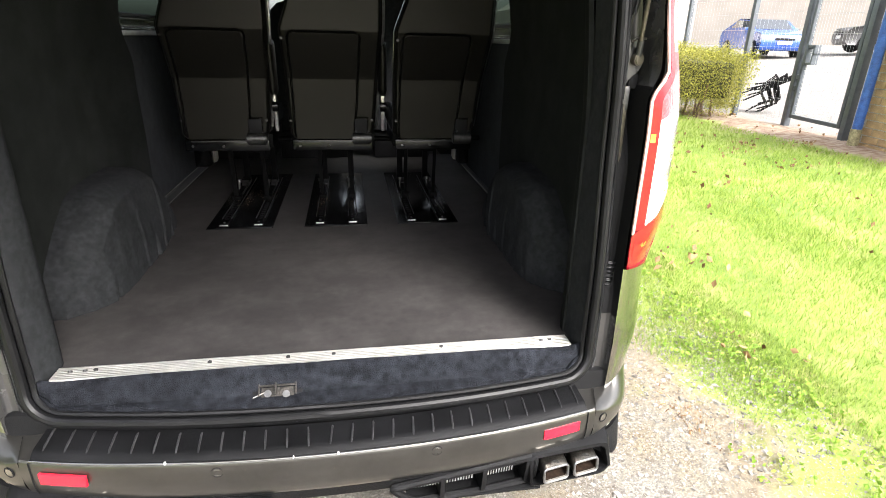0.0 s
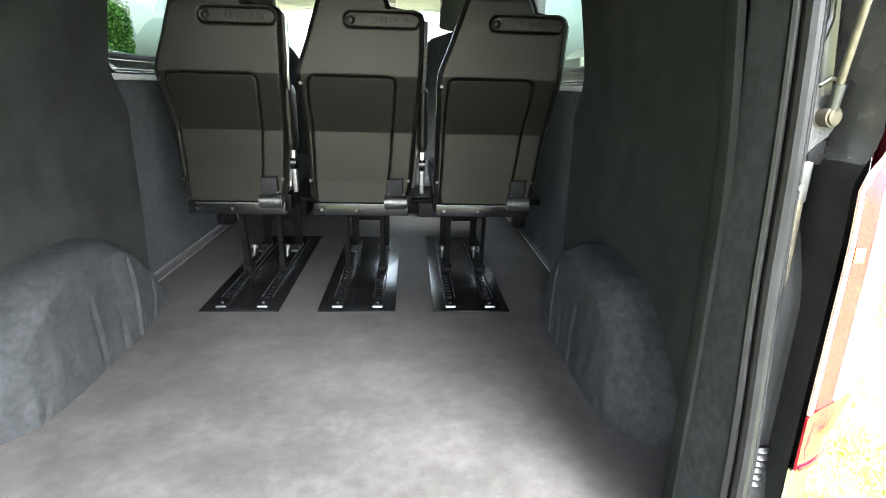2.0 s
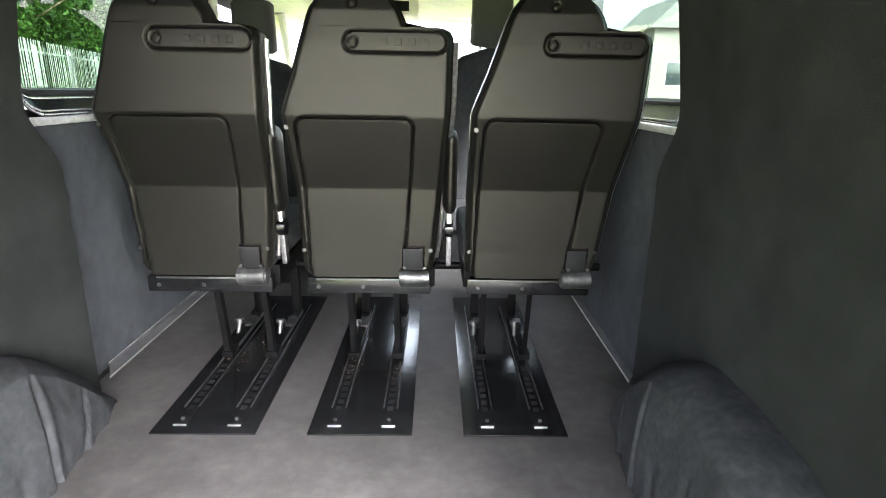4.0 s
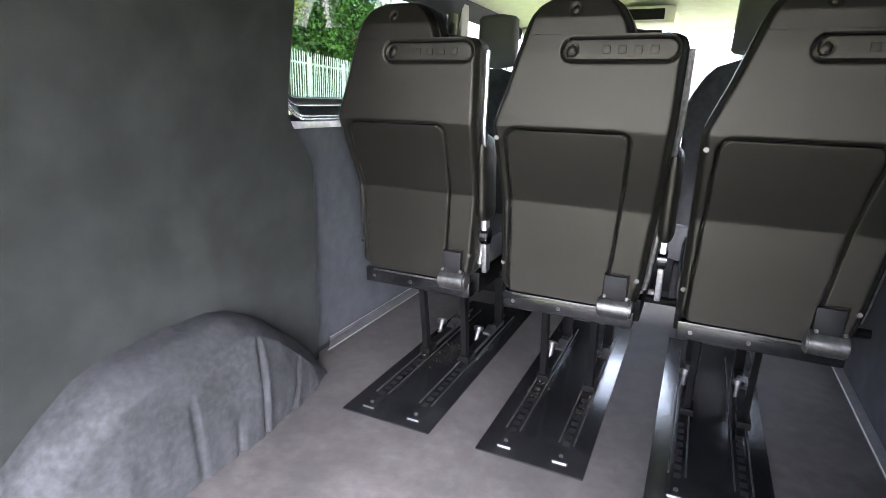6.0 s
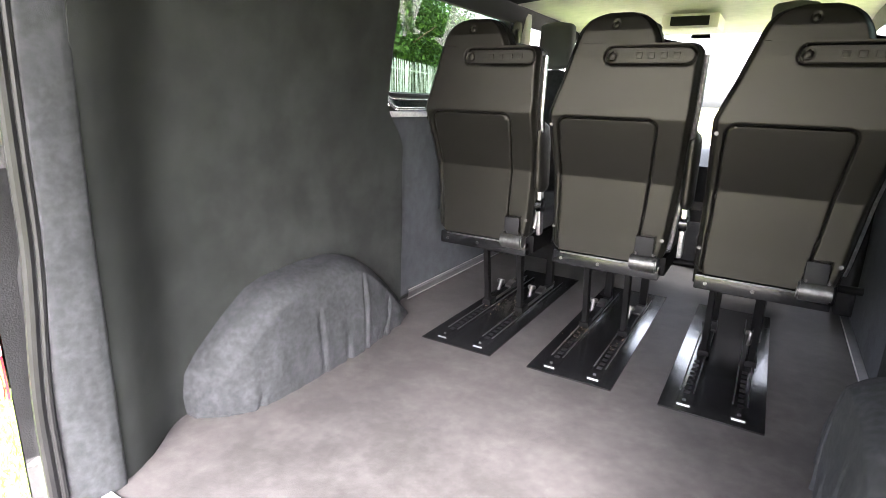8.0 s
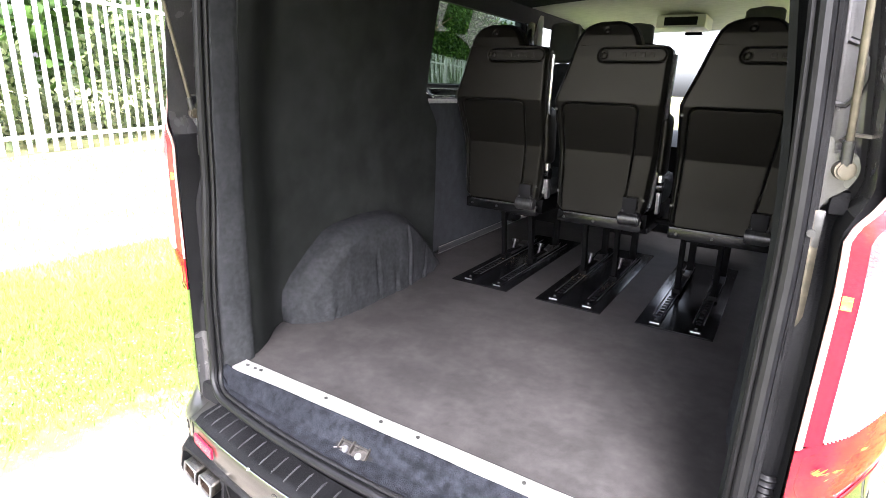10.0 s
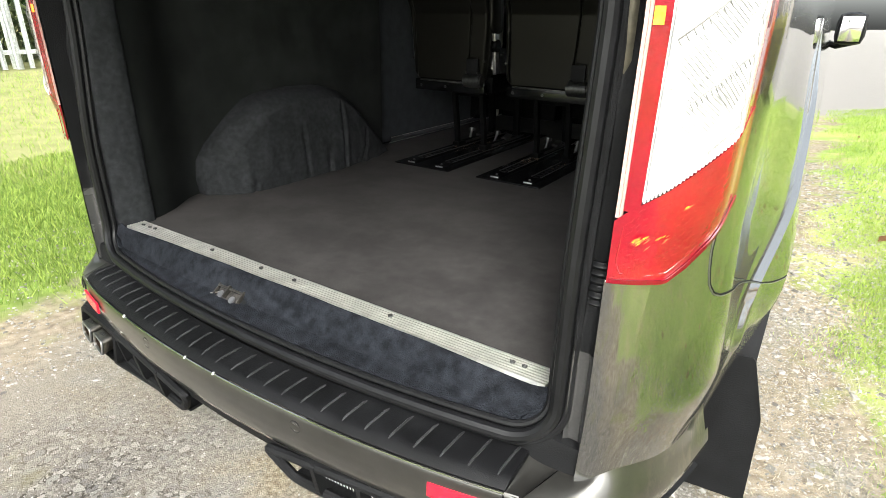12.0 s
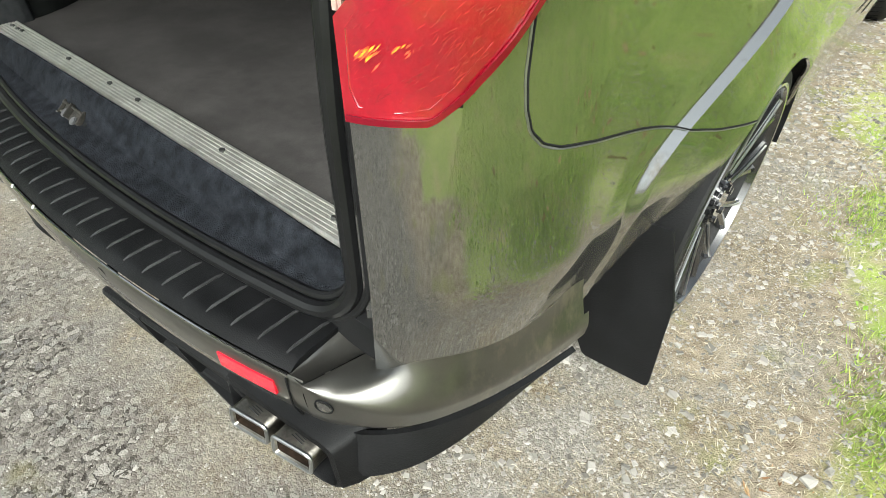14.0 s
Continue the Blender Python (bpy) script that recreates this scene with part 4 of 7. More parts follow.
    # ribs across the foot's edge
    for k in range(26):
        a = 20 + k * 1.15
        z = cut(a) + 0.01
        part("lens_rib", rod(flip(s, corner(a, z - 0.008, 0.0095 + swell(a, z))), flip(s, corner(a + 0.4, z + 0.008, 0.0095 + swell(a, z))), 0.0016, seg=5), CLEAR_LENS, lamp)


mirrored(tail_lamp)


# ---- bumper ----
def bumper_y(x):
    """The rear face of the bumper in plan."""
    x = abs(x)
    return -0.212 + 0.036 * (x / 0.5) ** 2 if x < 0.5 else -0.176 + 0.036 * 2 / 0.5 * (x - 0.5) + 0.26 * (x - 0.5) ** 2


def bumper_point(t, z, out=0.0):
    """t from -1 (left wheel) through 0 (middle) to 1 (right wheel)."""
    s, u = (1 if t >= 0 else -1), abs(t)
    if u < 0.62:
        x = u / 0.62 * 0.70
        p, nrm = Vector((x, bumper_y(x), z)), Vector((0.25 * x, -1, 0)).normalized()
    else:
        a = (u - 0.62) / 0.38
        y0 = bumper_y(0.70)
        pts = [Vector((0.70, y0)), Vector((0.845, y0 + 0.035)), Vector((0.90, 0.06)), Vector((0.947, 0.345))]
        b = [(1 - a) ** 3, 3 * a * (1 - a) ** 2, 3 * a * a * (1 - a), a ** 3]
        xy = sum((w * q for w, q in zip(b, pts)), Vector((0, 0)))
        d = 3 * (1 - a) ** 2 * (pts[1] - pts[0]) + 6 * a * (1 - a) * (pts[2] - pts[1]) + 3 * a * a * (pts[3] - pts[2])
        p, nrm = Vector((xy.x, xy.y, z)), Vector((d.y, -d.x, 0)).normalized()
    p = p + nrm * out
    return Vector((s * p.x, p.y, p.z))


def bumper():
    prof = ((0.0, 0.388), (0.004, 0.382), (0.006, 0.36), (0.004, 0.33), (-0.002, 0.30), (-0.012, 0.272), (-0.03, 0.262))

    def face(u, v):
        t = (u * 2 - 1) * 0.626
        k = v * 6
        i = min(5, int(k))
        f = k - i
        o, z = prof[i][0] * (1 - f) + prof[i + 1][0] * f, prof[i][1] * (1 - f) + prof[i + 1][1] * f
        return bumper_point(t, z, o)
    bp = part("bumper", sheet(face, 120, 18), PAINT_BUMPER, van, "dark grey painted rear bumper, scuffed at the corner", angle=50)

    # the ends sweep in one soft curve from the body over a rounded crest and down the face
    def end(u, v):
        t = 0.6265 + u * 0.3735
        stand = 0.006 + 0.007 * smooth(0.08, 0.35, u) * (1 - smooth(0.6, 0.95, u))
        outer = bumper_point(t, 0.0, stand)
        b = smooth(0.0, 0.9, u)
        body = Vector((0.748, -0.024, 0)).lerp(Vector((*corner(12 + 78 * b, 0.44, -0.003).xy, 0.0)), smooth(0.0, 0.16, u))
        if u > 0.72:
            y = 0.16 + (u - 0.72) / 0.28 * 0.185
            body = body.lerp(Vector((side_x(y, 0.44) - 0.004, y, 0.0)), smooth(0.72, 0.9, u))
        keep = 1 - smooth(0.04, 0.42, u)
        rim = 1 - smooth(0.0, 0.09, u)
        zt = 0.385 * keep + 0.372 * (1 - keep)
        pts = (body + Vector((0, 0, 0.452 - 0.057 * keep)), body.lerp(outer, 0.18 + 0.15 * keep) + Vector((0, 0, zt + 0.022 - 0.018 * keep)), body.lerp(outer, 0.86 + 0.12 * keep) + Vector((0, 0, zt + 0.003 * (1 - keep))), outer + Vector((0, 0, 0.346 + 0.026 * keep + 0.012 * rim)))
        if v < 0.6:
            w = v / 0.6
            return pts[0] * (1 - w) ** 3 + pts[1] * (3 * w * (1 - w) ** 2) + pts[2] * (3 * w * w * (1 - w)) + pts[3] * w ** 3
        w = (v - 0.6) / 0.4
        low = 0.268 + 0.017 * smooth(0.0, 0.2, u) + 0.02 * smooth(0.3, 1.0, u)
        fall = -0.026 * max(0.0, (w - 0.55) / 0.45) ** 2
        top = 0.346 + 0.026 * keep + 0.012 * rim
        q = bumper_point(t, top + (low - top) * w, stand - (stand - 0.002) * w + fall)
        return q
    for s in (1, -1):
        bm = sheet(end, 70, 34)
        bmesh.ops.delete(bm, geom=[v for v in bm.verts if v.co.y > 0.245], context="VERTS")
        bmesh.ops.scale(bm, vec=(s, 1, 1), verts=bm.verts)
        part("bumper_end", bm, PAINT_BUMPER, bp, "rounded scuffed bumper corner", angle=60)

    # black step pad with raised ribs
    def pad(u, v):
        x = (u * 2 - 1) * 0.683
        y0, y1 = bumper_y(x) + 0.003, -0.118 + 0.09 * (abs(x) / 0.69) ** 2.2
        prof_z = 0.388 + 0.012 * math.sin(min(1, v * 4) * math.pi / 2) + 0.006 * v
        return (x, y0 + (y1 - y0) * v, prof_z)
    sp = part("step_pad", sheet(pad, 80, 10, thick=0.02), BLACK_PLASTIC, bp, "scuffed black ribbed plastic step pad")
    # ribs paler than the pad: the highlights along them are in the colour
    for k in range(27):
        x = -0.659 + k * 1.32 / 26
        bm = bmesh.new()
        a, b = pad((x / 0.683 + 1) / 2, 0.18), pad(((x + 0.005 * (1 if x > 0 else -1)) / 0.683 + 1) / 2, 0.87)
        sweep([Vector(a).lerp(Vector(b), i / 6) + Vector((0, 0, 0.002 - 0.004 * (i in (0, 6)))) for i in range(7)], 0.0026, 6, bm)
        part("rib", bm, RIB_PLASTIC, sp)
    for x, d in ((-0.374, 0.0024), (-0.084, 0.0016), (0.02, 0.002)):
        part("chip", rod((x, bumper_y(x) - 0.001, 0.393), (x, bumper_y(x) - 0.006, 0.388), d, seg=6), WHITE_PLATE, sp, "small white paint chip")
    part("pad_line", sweep([(x, bumper_y(x) - 0.001, 0.3865) for x in np.linspace(-0.683, 0.683, 120)], 0.0026, 8), PAINT, bp, "bright painted upper edge of the bumper")
    # corner pockets beside the pad
    for s in (1, -1):
        def pocket(u, v):
            seam = Vector((0.684, bumper_y(0.684) + 0.001, 0.387)).lerp(Vector((0.684, -0.02, 0.399)), v)
            edge = bumper_point(0.6265, 0.385, 0.0055).lerp(Vector((0.746, -0.024, 0.395)), v)
            p = seam.lerp(edge, u)
            return flip(s, (p.x, p.y, p.z - 0.006 * math.sin(v * math.pi) * math.sin(u * math.pi) ** 0.5))
        part("corner_pocket", sheet(pocket, 14, 10), PAINT_BUMPER, bp, "grey painted corner behind the step pad")
        part("joint", sweep([flip(s, (0.684, bumper_y(0.684) - 0.0065 + 0.014 * max(0.0, (k - 5) / 5) ** 2, 0.386 - 0.105 * k / 10)) for k in range(11)], 0.0016, 6), MATT_BLACK, bp)
        # reflector
        def plate(u, v):
            x = 0.553 + u * 0.107
            return flip(s, (x, bumper_y(x) - 0.0085, 0.332 + v * 0.03 + 0.002 * u))
        part("reflector", sheet(plate, 8, 3, thick=0.006), RED, bp, "red rectangular reflector")
        for t0, z, o in ((0.2303, 0.36, 0.0055), (0.652, 0.352, 0.0075)):
            p, q = bumper_point(t0, z, o), bumper_point(t0, z, o - 0.02)
            side, up = (bumper_point(t0 + 0.01, z) - bumper_point(t0 - 0.01, z)).normalized(), Vector((0, 0, 1))
            sensor = part("parking_sensor", rod(flip(s, q), flip(s, p), 0.0115, seg=20, bevel=0.0015), PAINT, bp, "round parking sensor")
            part("sensor_ring", sweep([flip(s, p + (side * math.cos(k * math.tau / 20) + up * math.sin(k * math.tau / 20)) * 0.0132 + (q - p) * 0.06) for k in range(20)], 0.0016, 5, closed=True), MATT_BLACK, sensor)

    # lower valance: a shallow lip in the middle, deep and flared at the corners
    # at the corners the black stands for bumper paint in shadow
    def lower(u, v):
        t = u * 2 - 1
        e = smooth(0.645, 0.70, abs(t))
        z0 = 0.266 + 0.024 * e
        z1 = 0.232 - 0.02 * e
        flare = e * (0.036 - 0.062 * smooth(0.66, 0.97, abs(t)))
        return bumper_point(t, z0 + (z1 - z0) * v, -0.028 + 0.022 * e + (flare - 0.012) * v)
    low_sheet = sheet(lower, 190, 8, thick=0.01)
    bmesh.ops.delete(low_sheet, geom=[v for v in low_sheet.verts if v.co.y > 0.25], context="VERTS")
    part("valance", low_sheet, MATT_BLACK, van, "matt black lower valance, its corners standing for shaded bumper paint")
    for s in (1, -1):
        face = lambda x, z: bumper_y(min(x, 0.70)) + 0.012 + 0.25 * max(0.0, 0.25 - z)
        loop = rounded([(0.145, 0.245), (0.20, 0.172), (0.42, 0.165), (0.545, 0.17), (0.54, 0.268)], 0.02)
        dif = part("diffuser", sweep([flip(s, (x, face(x, z), z)) for x, z in loop], 0.011, 8, closed=True), MATT_BLACK, van, "black slatted diffuser insert")
        for x in (0.275, 0.39, 0.515):
            y = bumper_y(x)
            part("fin", outline(rounded([(y + 0.004, 0.262), (y + 0.02, 0.172), (y + 0.09, 0.165), (y + 0.09, 0.262)], 0.01), 0.012 * s, "x%.3f" % (s * x)), MATT_BLACK, dif)
        for k in range(3):
            bars = bmesh.new()
            x0 = (0.20, 0.292, 0.407)[k]
            for i in range(10):
                x = x0 + 0.004 + i * 0.0076
                rod(flip(s, (x, bumper_y(x) + 0.03, 0.218)), flip(s, (x, bumper_y(x) + 0.024, 0.256)), 0.0016, bars, 4)
            part("grille", bars, ALLOY_GREY, dif, "fine grey mesh grille")
        # thick black surround that holds both exhaust trims
        hole = rounded([(0.535, 0.183), (0.735, 0.183), (0.762, 0.196), (0.745, 0.262), (0.722, 0.267), (0.535, 0.264)], 0.012, 4)
        mid = Vector((0.65, 0.225))
        surround, rows = bmesh.new(), []
        for grow, back in ((0.0, 0.085), (0.0, 0.004), (0.003, 0.0), (0.012, 0.003), (0.022, 0.026), (0.036, 0.085)):
            row = []
            for px, pz in hole:
                d = (Vector((px, pz)) - mid)
                d = Vector((d.x / 0.11, d.y / 0.042))
                d = d / max(abs(d.x), abs(d.y), 1e-6)
                g = grow * (0.6 if pz < 0.2 else 1.0)
                row.append(surround.verts.new(flip(s, (px + d.x * g, -0.174 + 0.15 * max(0.0, px - 0.6) + back + 0.1 * (pz - 0.225), pz + d.y * g))))
            rows.append(row)
        n = len(hole)
        for a, b in zip(rows, rows[1:]):
            for k in range(n):
                surround.faces.new((a[k], a[(k + 1) % n], b[(k + 1) % n], b[k]))
        part("exhaust_surround", surround, BLACK_PLASTIC, dif, "satin black surround of the exhaust trims", angle=40)
        part("diffuser_tray", box(*sorted((s * 0.19, s * 0.56)), -0.17, -0.075, 0.160, 0.168, 0.002), MATT_BLACK, dif)
        part("diffuser_back", box(*sorted((s * 0.15, s * 0.755)), -0.085, -0.075, 0.16, 0.30), MATT_BLACK, dif)

        # twin exhaust trims
        for x, zc, y in ((0.595, 0.222, -0.185), (0.686, 0.2235, -0.172)):
            w, h = 0.0375, 0.0212
            ring = bmesh.new()
            rows = []
            for o, dy in ((0.0, 0.11), (0.0, 0.05), (0.0005, 0.004), (-0.001, 0.0), (-0.005, 0.0), (-0.006, 0.003)):
                tip = rounded([(-w - o, -h - o), (w + o, -h - o), (w + o, h + o), (-w - o, h + o)], 0.011 + o)
                rows.append([ring.verts.new(flip(s, (x + px, y + dy + 0.12 * pz + 0.2 * px, zc + pz + 0.12 * dy))) for px, pz in tip])
            n = len(rows[0])
            for a, b in zip(rows, rows[1:]):
                for k in range(n):
                    ring.faces.new((a[k], a[(k + 1) % n], b[(k + 1) % n], b[k]))
            ex = part("exhaust_trim", ring, EXHAUST, van, "square brushed steel exhaust trim", angle=30)
            loop = rounded([(-w + 0.001, -h + 0.001), (w - 0.001, -h + 0.001), (w - 0.001, h - 0.001), (-w + 0.001, h - 0.001)], 0.010)
            part("trim_edge", sweep([flip(s, (x + px, y + 0.0005 + 0.12 * pz + 0.2 * px, zc + pz)) for px, pz in loop], 0.0036, 8, closed=True), RIM_EDGE, ex, "bright rolled edge of the exhaust trim")
            bore, rows = bmesh.new(), []
            for o, dy in ((-0.0059, 0.0028), (-0.0075, 0.02), (-0.009, 0.09)):
                tip = rounded([(-w - o, -h - o), (w + o, -h - o), (w + o, h + o), (-w - o, h + o)], 0.011 + o * 0.6)
                rows.append([bore.verts.new(flip(s, (x + px, y + dy + 0.12 * pz + 0.2 * px, zc + pz + 0.12 * dy))) for px, pz in tip])
            for a, b in zip(rows, rows[1:]):
                for k in range(n):
                    bore.faces.new((a[k], a[(k + 1) % n], b[(k + 1) % n], b[k]))
            part("inner_sleeve", bore, SOOT, ex, "sooty brown inner sleeve", angle=30)
            part("exhaust_bore", box(*sorted((s * (x - 0.03), s * (x + 0.03))), y + 0.06, y + 0.065, zc - 0.012, zc + 0.022), SOOT, ex, "sooty brown bore")
            mark = bmesh.new()
            for k in range(3):
                box(*sorted((s * (x - 0.012 + 0.003 * k), s * (x + 0.012))), y + 0.014 + k * 0.004, y + 0.0155 + k * 0.004, zc + h + 0.001, zc + h + 0.0036, 0, mark)
            part("emblem", mark, DARK_STEEL, ex)


bumper()


def road_wheel(s, y0):
    xo = 0.976           # outer face
    prof = [(-0.0, 0.266), (0.004, 0.274), (0.002, 0.288), (-0.012, 0.300), (-0.03, 0.307), (-0.09, 0.309), (-0.13, 0.307), (-0.158, 0.29), (-0.162, 0.255)]
    bm = bmesh.new()
    n = 64
    rows = [[bm.verts.new(flip(s, (xo + dx, y0 + r * math.cos(k * math.tau / n), HUB_Z + r * math.sin(k * math.tau / n)))) for dx, r in prof] for k in range(n)]
    for k in range(n):
        a, b = rows[k], rows[(k + 1) % n]
        for i in range(len(prof) - 1):
            bm.faces.new((a[i], a[i + 1], b[i + 1], b[i]))
    tyre = part("wheel", bm, TYRE, van, "low-profile black tyre on a multi-spoke black alloy wheel")
    for k in range(48):
        a = k * math.tau / 48
        c, d = math.cos(a), math.sin(a)
        pts = [flip(s, (xo - 0.030 - 0.02 * i, y0 + 0.3098 * math.cos(a + 0.02 * i), HUB_Z + 0.3098 * math.sin(a + 0.02 * i))) for i in range(6)]
        part("tread_groove", sweep(pts, 0.0022, 4), MATT_BLACK, tyre)
    prof = [(0.0, 0.269), (0.006, 0.266), (0.005, 0.259), (-0.012, 0.254)]
    bm = bmesh.new()
    rows = [[bm.verts.new(flip(s, (xo + dx, y0 + r * math.cos(k * math.tau / n), HUB_Z + r * math.sin(k * math.tau / n)))) for dx, r in prof] for k in range(n)]
    for k in range(n):
        a, b = rows[k], rows[(k + 1) % n]
        for i in range(len(prof) - 1):
            bm.faces.new((a[i], a[i + 1], b[i + 1], b[i]))
    rim = part("rim", bm, RIM, tyre, "gloss black alloy rim")
    for k in range(10):
        a = k * math.tau / 10
        bm = bmesh.new()
        for off in (-0.09, 0.09):
            p = [flip(s, (xo - 0.012 - 0.025 * (1 - t), y0 + (0.05 + 0.207 * t) * math.cos(a + off * t * 1.6), HUB_Z + (0.05 + 0.207 * t) * math.sin(a + off * t * 1.6))) for t in np.linspace(0, 1, 6)]
            sweep(p, 0.011, 6, bm, flat=0.8)
        part("spoke", bm, RIM, rim)
        q = [flip(s, (xo - 0.001 - 0.02 * (1 - t), y0 + (0.07 + 0.184 * t) * math.cos(a + 0.144 * t), HUB_Z + (0.07 + 0.184 * t) * math.sin(a + 0.144 * t))) for t in np.linspace(0, 1, 5)]
        part("spoke_edge", sweep(q, 0.0028, 5), RIM_EDGE, rim, "bright machined spoke edge")
    barrel = bmesh.new()
    rows = [[barrel.verts.new(flip(s, (xo + dx, y0 + r * math.cos(k * math.tau / n), HUB_Z + r * math.sin(k * math.tau / n)))) for dx, r in ((-0.012, 0.254), (-0.03, 0.248), (-0.13, 0.244))] for k in range(n)]
    for k in range(n):
        for i in range(2):
            barrel.faces.new((rows[k][i], rows[k][i + 1], rows[(k + 1) % n][i + 1], rows[(k + 1) % n][i]))
    part("rim_barrel", barrel, TYRE, rim, "dusty black inner barrel")
    part("brake_disc", rod(flip(s, (xo - 0.128, y0, HUB_Z)), flip(s, (xo - 0.112, y0, HUB_Z)), 0.15, seg=32, bevel=0.002), DARK_STEEL, rim, "dull steel brake disc")
    part("back_plate", rod(flip(s, (xo - 0.145, y0, HUB_Z)), flip(s, (xo - 0.13, y0, HUB_Z)), 0.245, seg=40), MATT_BLACK, rim)
    part("hub_cap", rod(flip(s, (xo - 0.06, y0, HUB_Z)), flip(s, (xo - 0.008, y0, HUB_Z)), 0.055, seg=24, bevel=0.006), RIM, rim)
    for k in range(5):
        a = k * math.tau / 5 + 0.3
        part("wheel_nut", rod(flip(s, (xo - 0.03, y0 + 0.04 * math.cos(a), HUB_Z + 0.04 * math.sin(a))), flip(s, (xo - 0.002, y0 + 0.04 * math.cos(a), HUB_Z + 0.04 * math.sin(a))), 0.009, seg=6), RIM, rim)


for s in (1, -1):
    for y0 in (HUB_Y, FRONT_Y):
        road_wheel(s, y0)


def mud_flap(s):
    shape = rounded([(0.888, 0.09), (1.028, 0.10), (1.018, 0.325), (0.978, 0.470), (0.84, 0.45), (0.84, 0.19)], 0.012)
    bm = outline([(s * x, z) for x, z in shape], 0.006, "y0.388")
    bmesh.ops.subdivide_edges(bm, edges=bm.edges[:], cuts=1)
    for v in bm.verts:
        v.co.y += 0.03 * (0.47 - v.co.z) * 0.6 + 0.02 * (abs(v.co.x) - 0.9)
    part("mud_flap", bm, MATT_BLACK, van, "plain black rubber mud flap")


mirrored(mud_flap)


# ---- load space ----
def load_space():
    # floor sheet
    bm = sheet(lambda u, v: ((2 * u - 1) * (0.715 + 0.15 * smooth(0.12, 0.4, 0.05 + 2.75 * v)), 0.05 + 2.75 * v, FLOOR), 24, 60, thick=0.02)
    floor = part("floor", bm, VINYL)
    tagged(floor, "mottled grey-brown vinyl load floor, scuffed", "floor", kind="structure")

    # pale ceiling over the cab, dark over the load space
    def lining(u, v):
        y = 0.0 + u * 3.75
        return ((v * 2 - 1) * (side_x(max(y, 0.4), 1.86) - 0.03), y, 1.855 + 0.04 * (1 - (2 * v - 1) ** 2) - 0.12 * smooth(3.0, 3.75, y) * 0.4)
    bm = sheet(lambda u, v: lining(u * 0.62, v), 16, 10, thick=0.012)
    tagged(part("ceiling_rear", bm, CARPET), "charcoal carpeted roof lining", "ceiling", kind="structure")
    bm = sheet(lambda u, v: lining(0.622 + u * 0.378, v), 12, 10, thick=0.012)
    tagged(part("ceiling_cab", bm, HEADLINER), "pale grey cab headliner", "ceiling", kind="structure")

    for s, side in ((1, "right"), (-1, "left")):
        # carpeted wall: slanted return behind the pillar, then a flat panel to the window
        def wall_x(y, z):
            x = 0.70 + 0.13 * smooth(0.09, 0.36, y) - lean(z) * 1.0
            return x + 0.012 * noise.noise((y * 3, z * 3, s)) * 0.3

        def wall(u, v):
            z = FLOOR + v * (1.86 - FLOOR)
            end = 1.372 + 0.012 * (s < 0) - 0.132 * smooth(1.17, 1.37, z)
            y = 0.09 + u * (end - 0.09)
            return flip(s, (wall_x(y, z), y, z))
        w = part("wall_" + side, sheet(wall, 44, 40, thick=0.012), CARPET, angle=50)
        tagged(w, "charcoal carpet-lined load space wall", "wall", kind="structure")

        # rounded carpeted rear pillar cover
        def post(u, v):
            z = 0.47 + v * (1.85 - 0.47)
            pts = ((0.708, -0.022), (0.704, 0.0), (0.702, 0.04), (0.701, 0.075), (0.702, 0.095), (0.708, 0.105)) if s > 0 else ((0.708, -0.022), (0.694, 0.0), (0.686, 0.04), (0.683, 0.075), (0.688, 0.095), (0.705, 0.105))
            k = u * 5
            i = min(4, int(k))
            f = k - i
            return flip(s, (pts[i][0] * (1 - f) + pts[i + 1][0] * f - lean(z) * 0.6, max(-0.018 + inset(z), pts[i][1] * (1 - f) + pts[i + 1][1] * f), z))
        c = part("trim_pillar_" + side, sheet(post, 15, 30, thick=0.006), CARPET_ARCH, angle=60)
        tagged(c, "carpet-covered rear pillar", "pillar", kind="structure")

        # wheel arch box with tucked carpet
        prof = [(0.345, 0.50), (0.335, 0.56), (0.345, 0.62), (0.39, 0.675), (0.48, 0.75), (0.565, 0.81), (0.63, 0.83), (0.78, 0.842), (0.92, 0.84), (0.99, 0.82), (1.06, 0.78), (1.19, 0.675), (1.285, 0.59), (1.315, 0.50)]

        def arch(u, v):
            k = u * (len(prof) - 1)
            i = min(len(prof) - 2, int(k))
            f = k - i
            y, z = prof[i][0] * (1 - f) + prof[i + 1][0] * f, prof[i][1] * (1 - f) + prof[i + 1][1] * f
            # v: 0 at the wall, to 0.5 the rounded shoulder, to 1 the foot of the inner face
            q = smooth(0.0, 0.5, v)
            y += (0.77 - y) * 0.085 * q * q * smooth(0.5, 0.62, z)
            foot = curve(((0.335, 0.80), (0.37, 0.755), (0.40, 0.72), (0.46, 0.688), (0.56, 0.675), (0.97, 0.675), (1.10, 0.688), (1.2, 0.708), (1.315, 0.745)), y)
            inner = foot + 0.016 * smooth(0.55, 0.8, z)
            x = 0.86 + (inner - 0.86) * min(1.0, v / 0.5) ** 0.8
            drop = max(0.0, (v - 0.22) / 0.28) if v < 0.5 else 1.0
            z -= 0.040 * min(1.0, drop) ** 2 * smooth(0.5, 0.62, z)
            if v > 0.5:
                w = (v - 0.5) / 0.5
                z = z + (FLOOR - z) * w
                x += (foot - x) * w - 0.005 * math.sin(w * math.pi)
            pucker = 0.0025 * math.sin(y * 40 + 3 * noise.noise((y * 5, z * 4, 1))) ** 3 * smooth(0.45, 0.8, v) * smooth(0.62, 1.05, y)
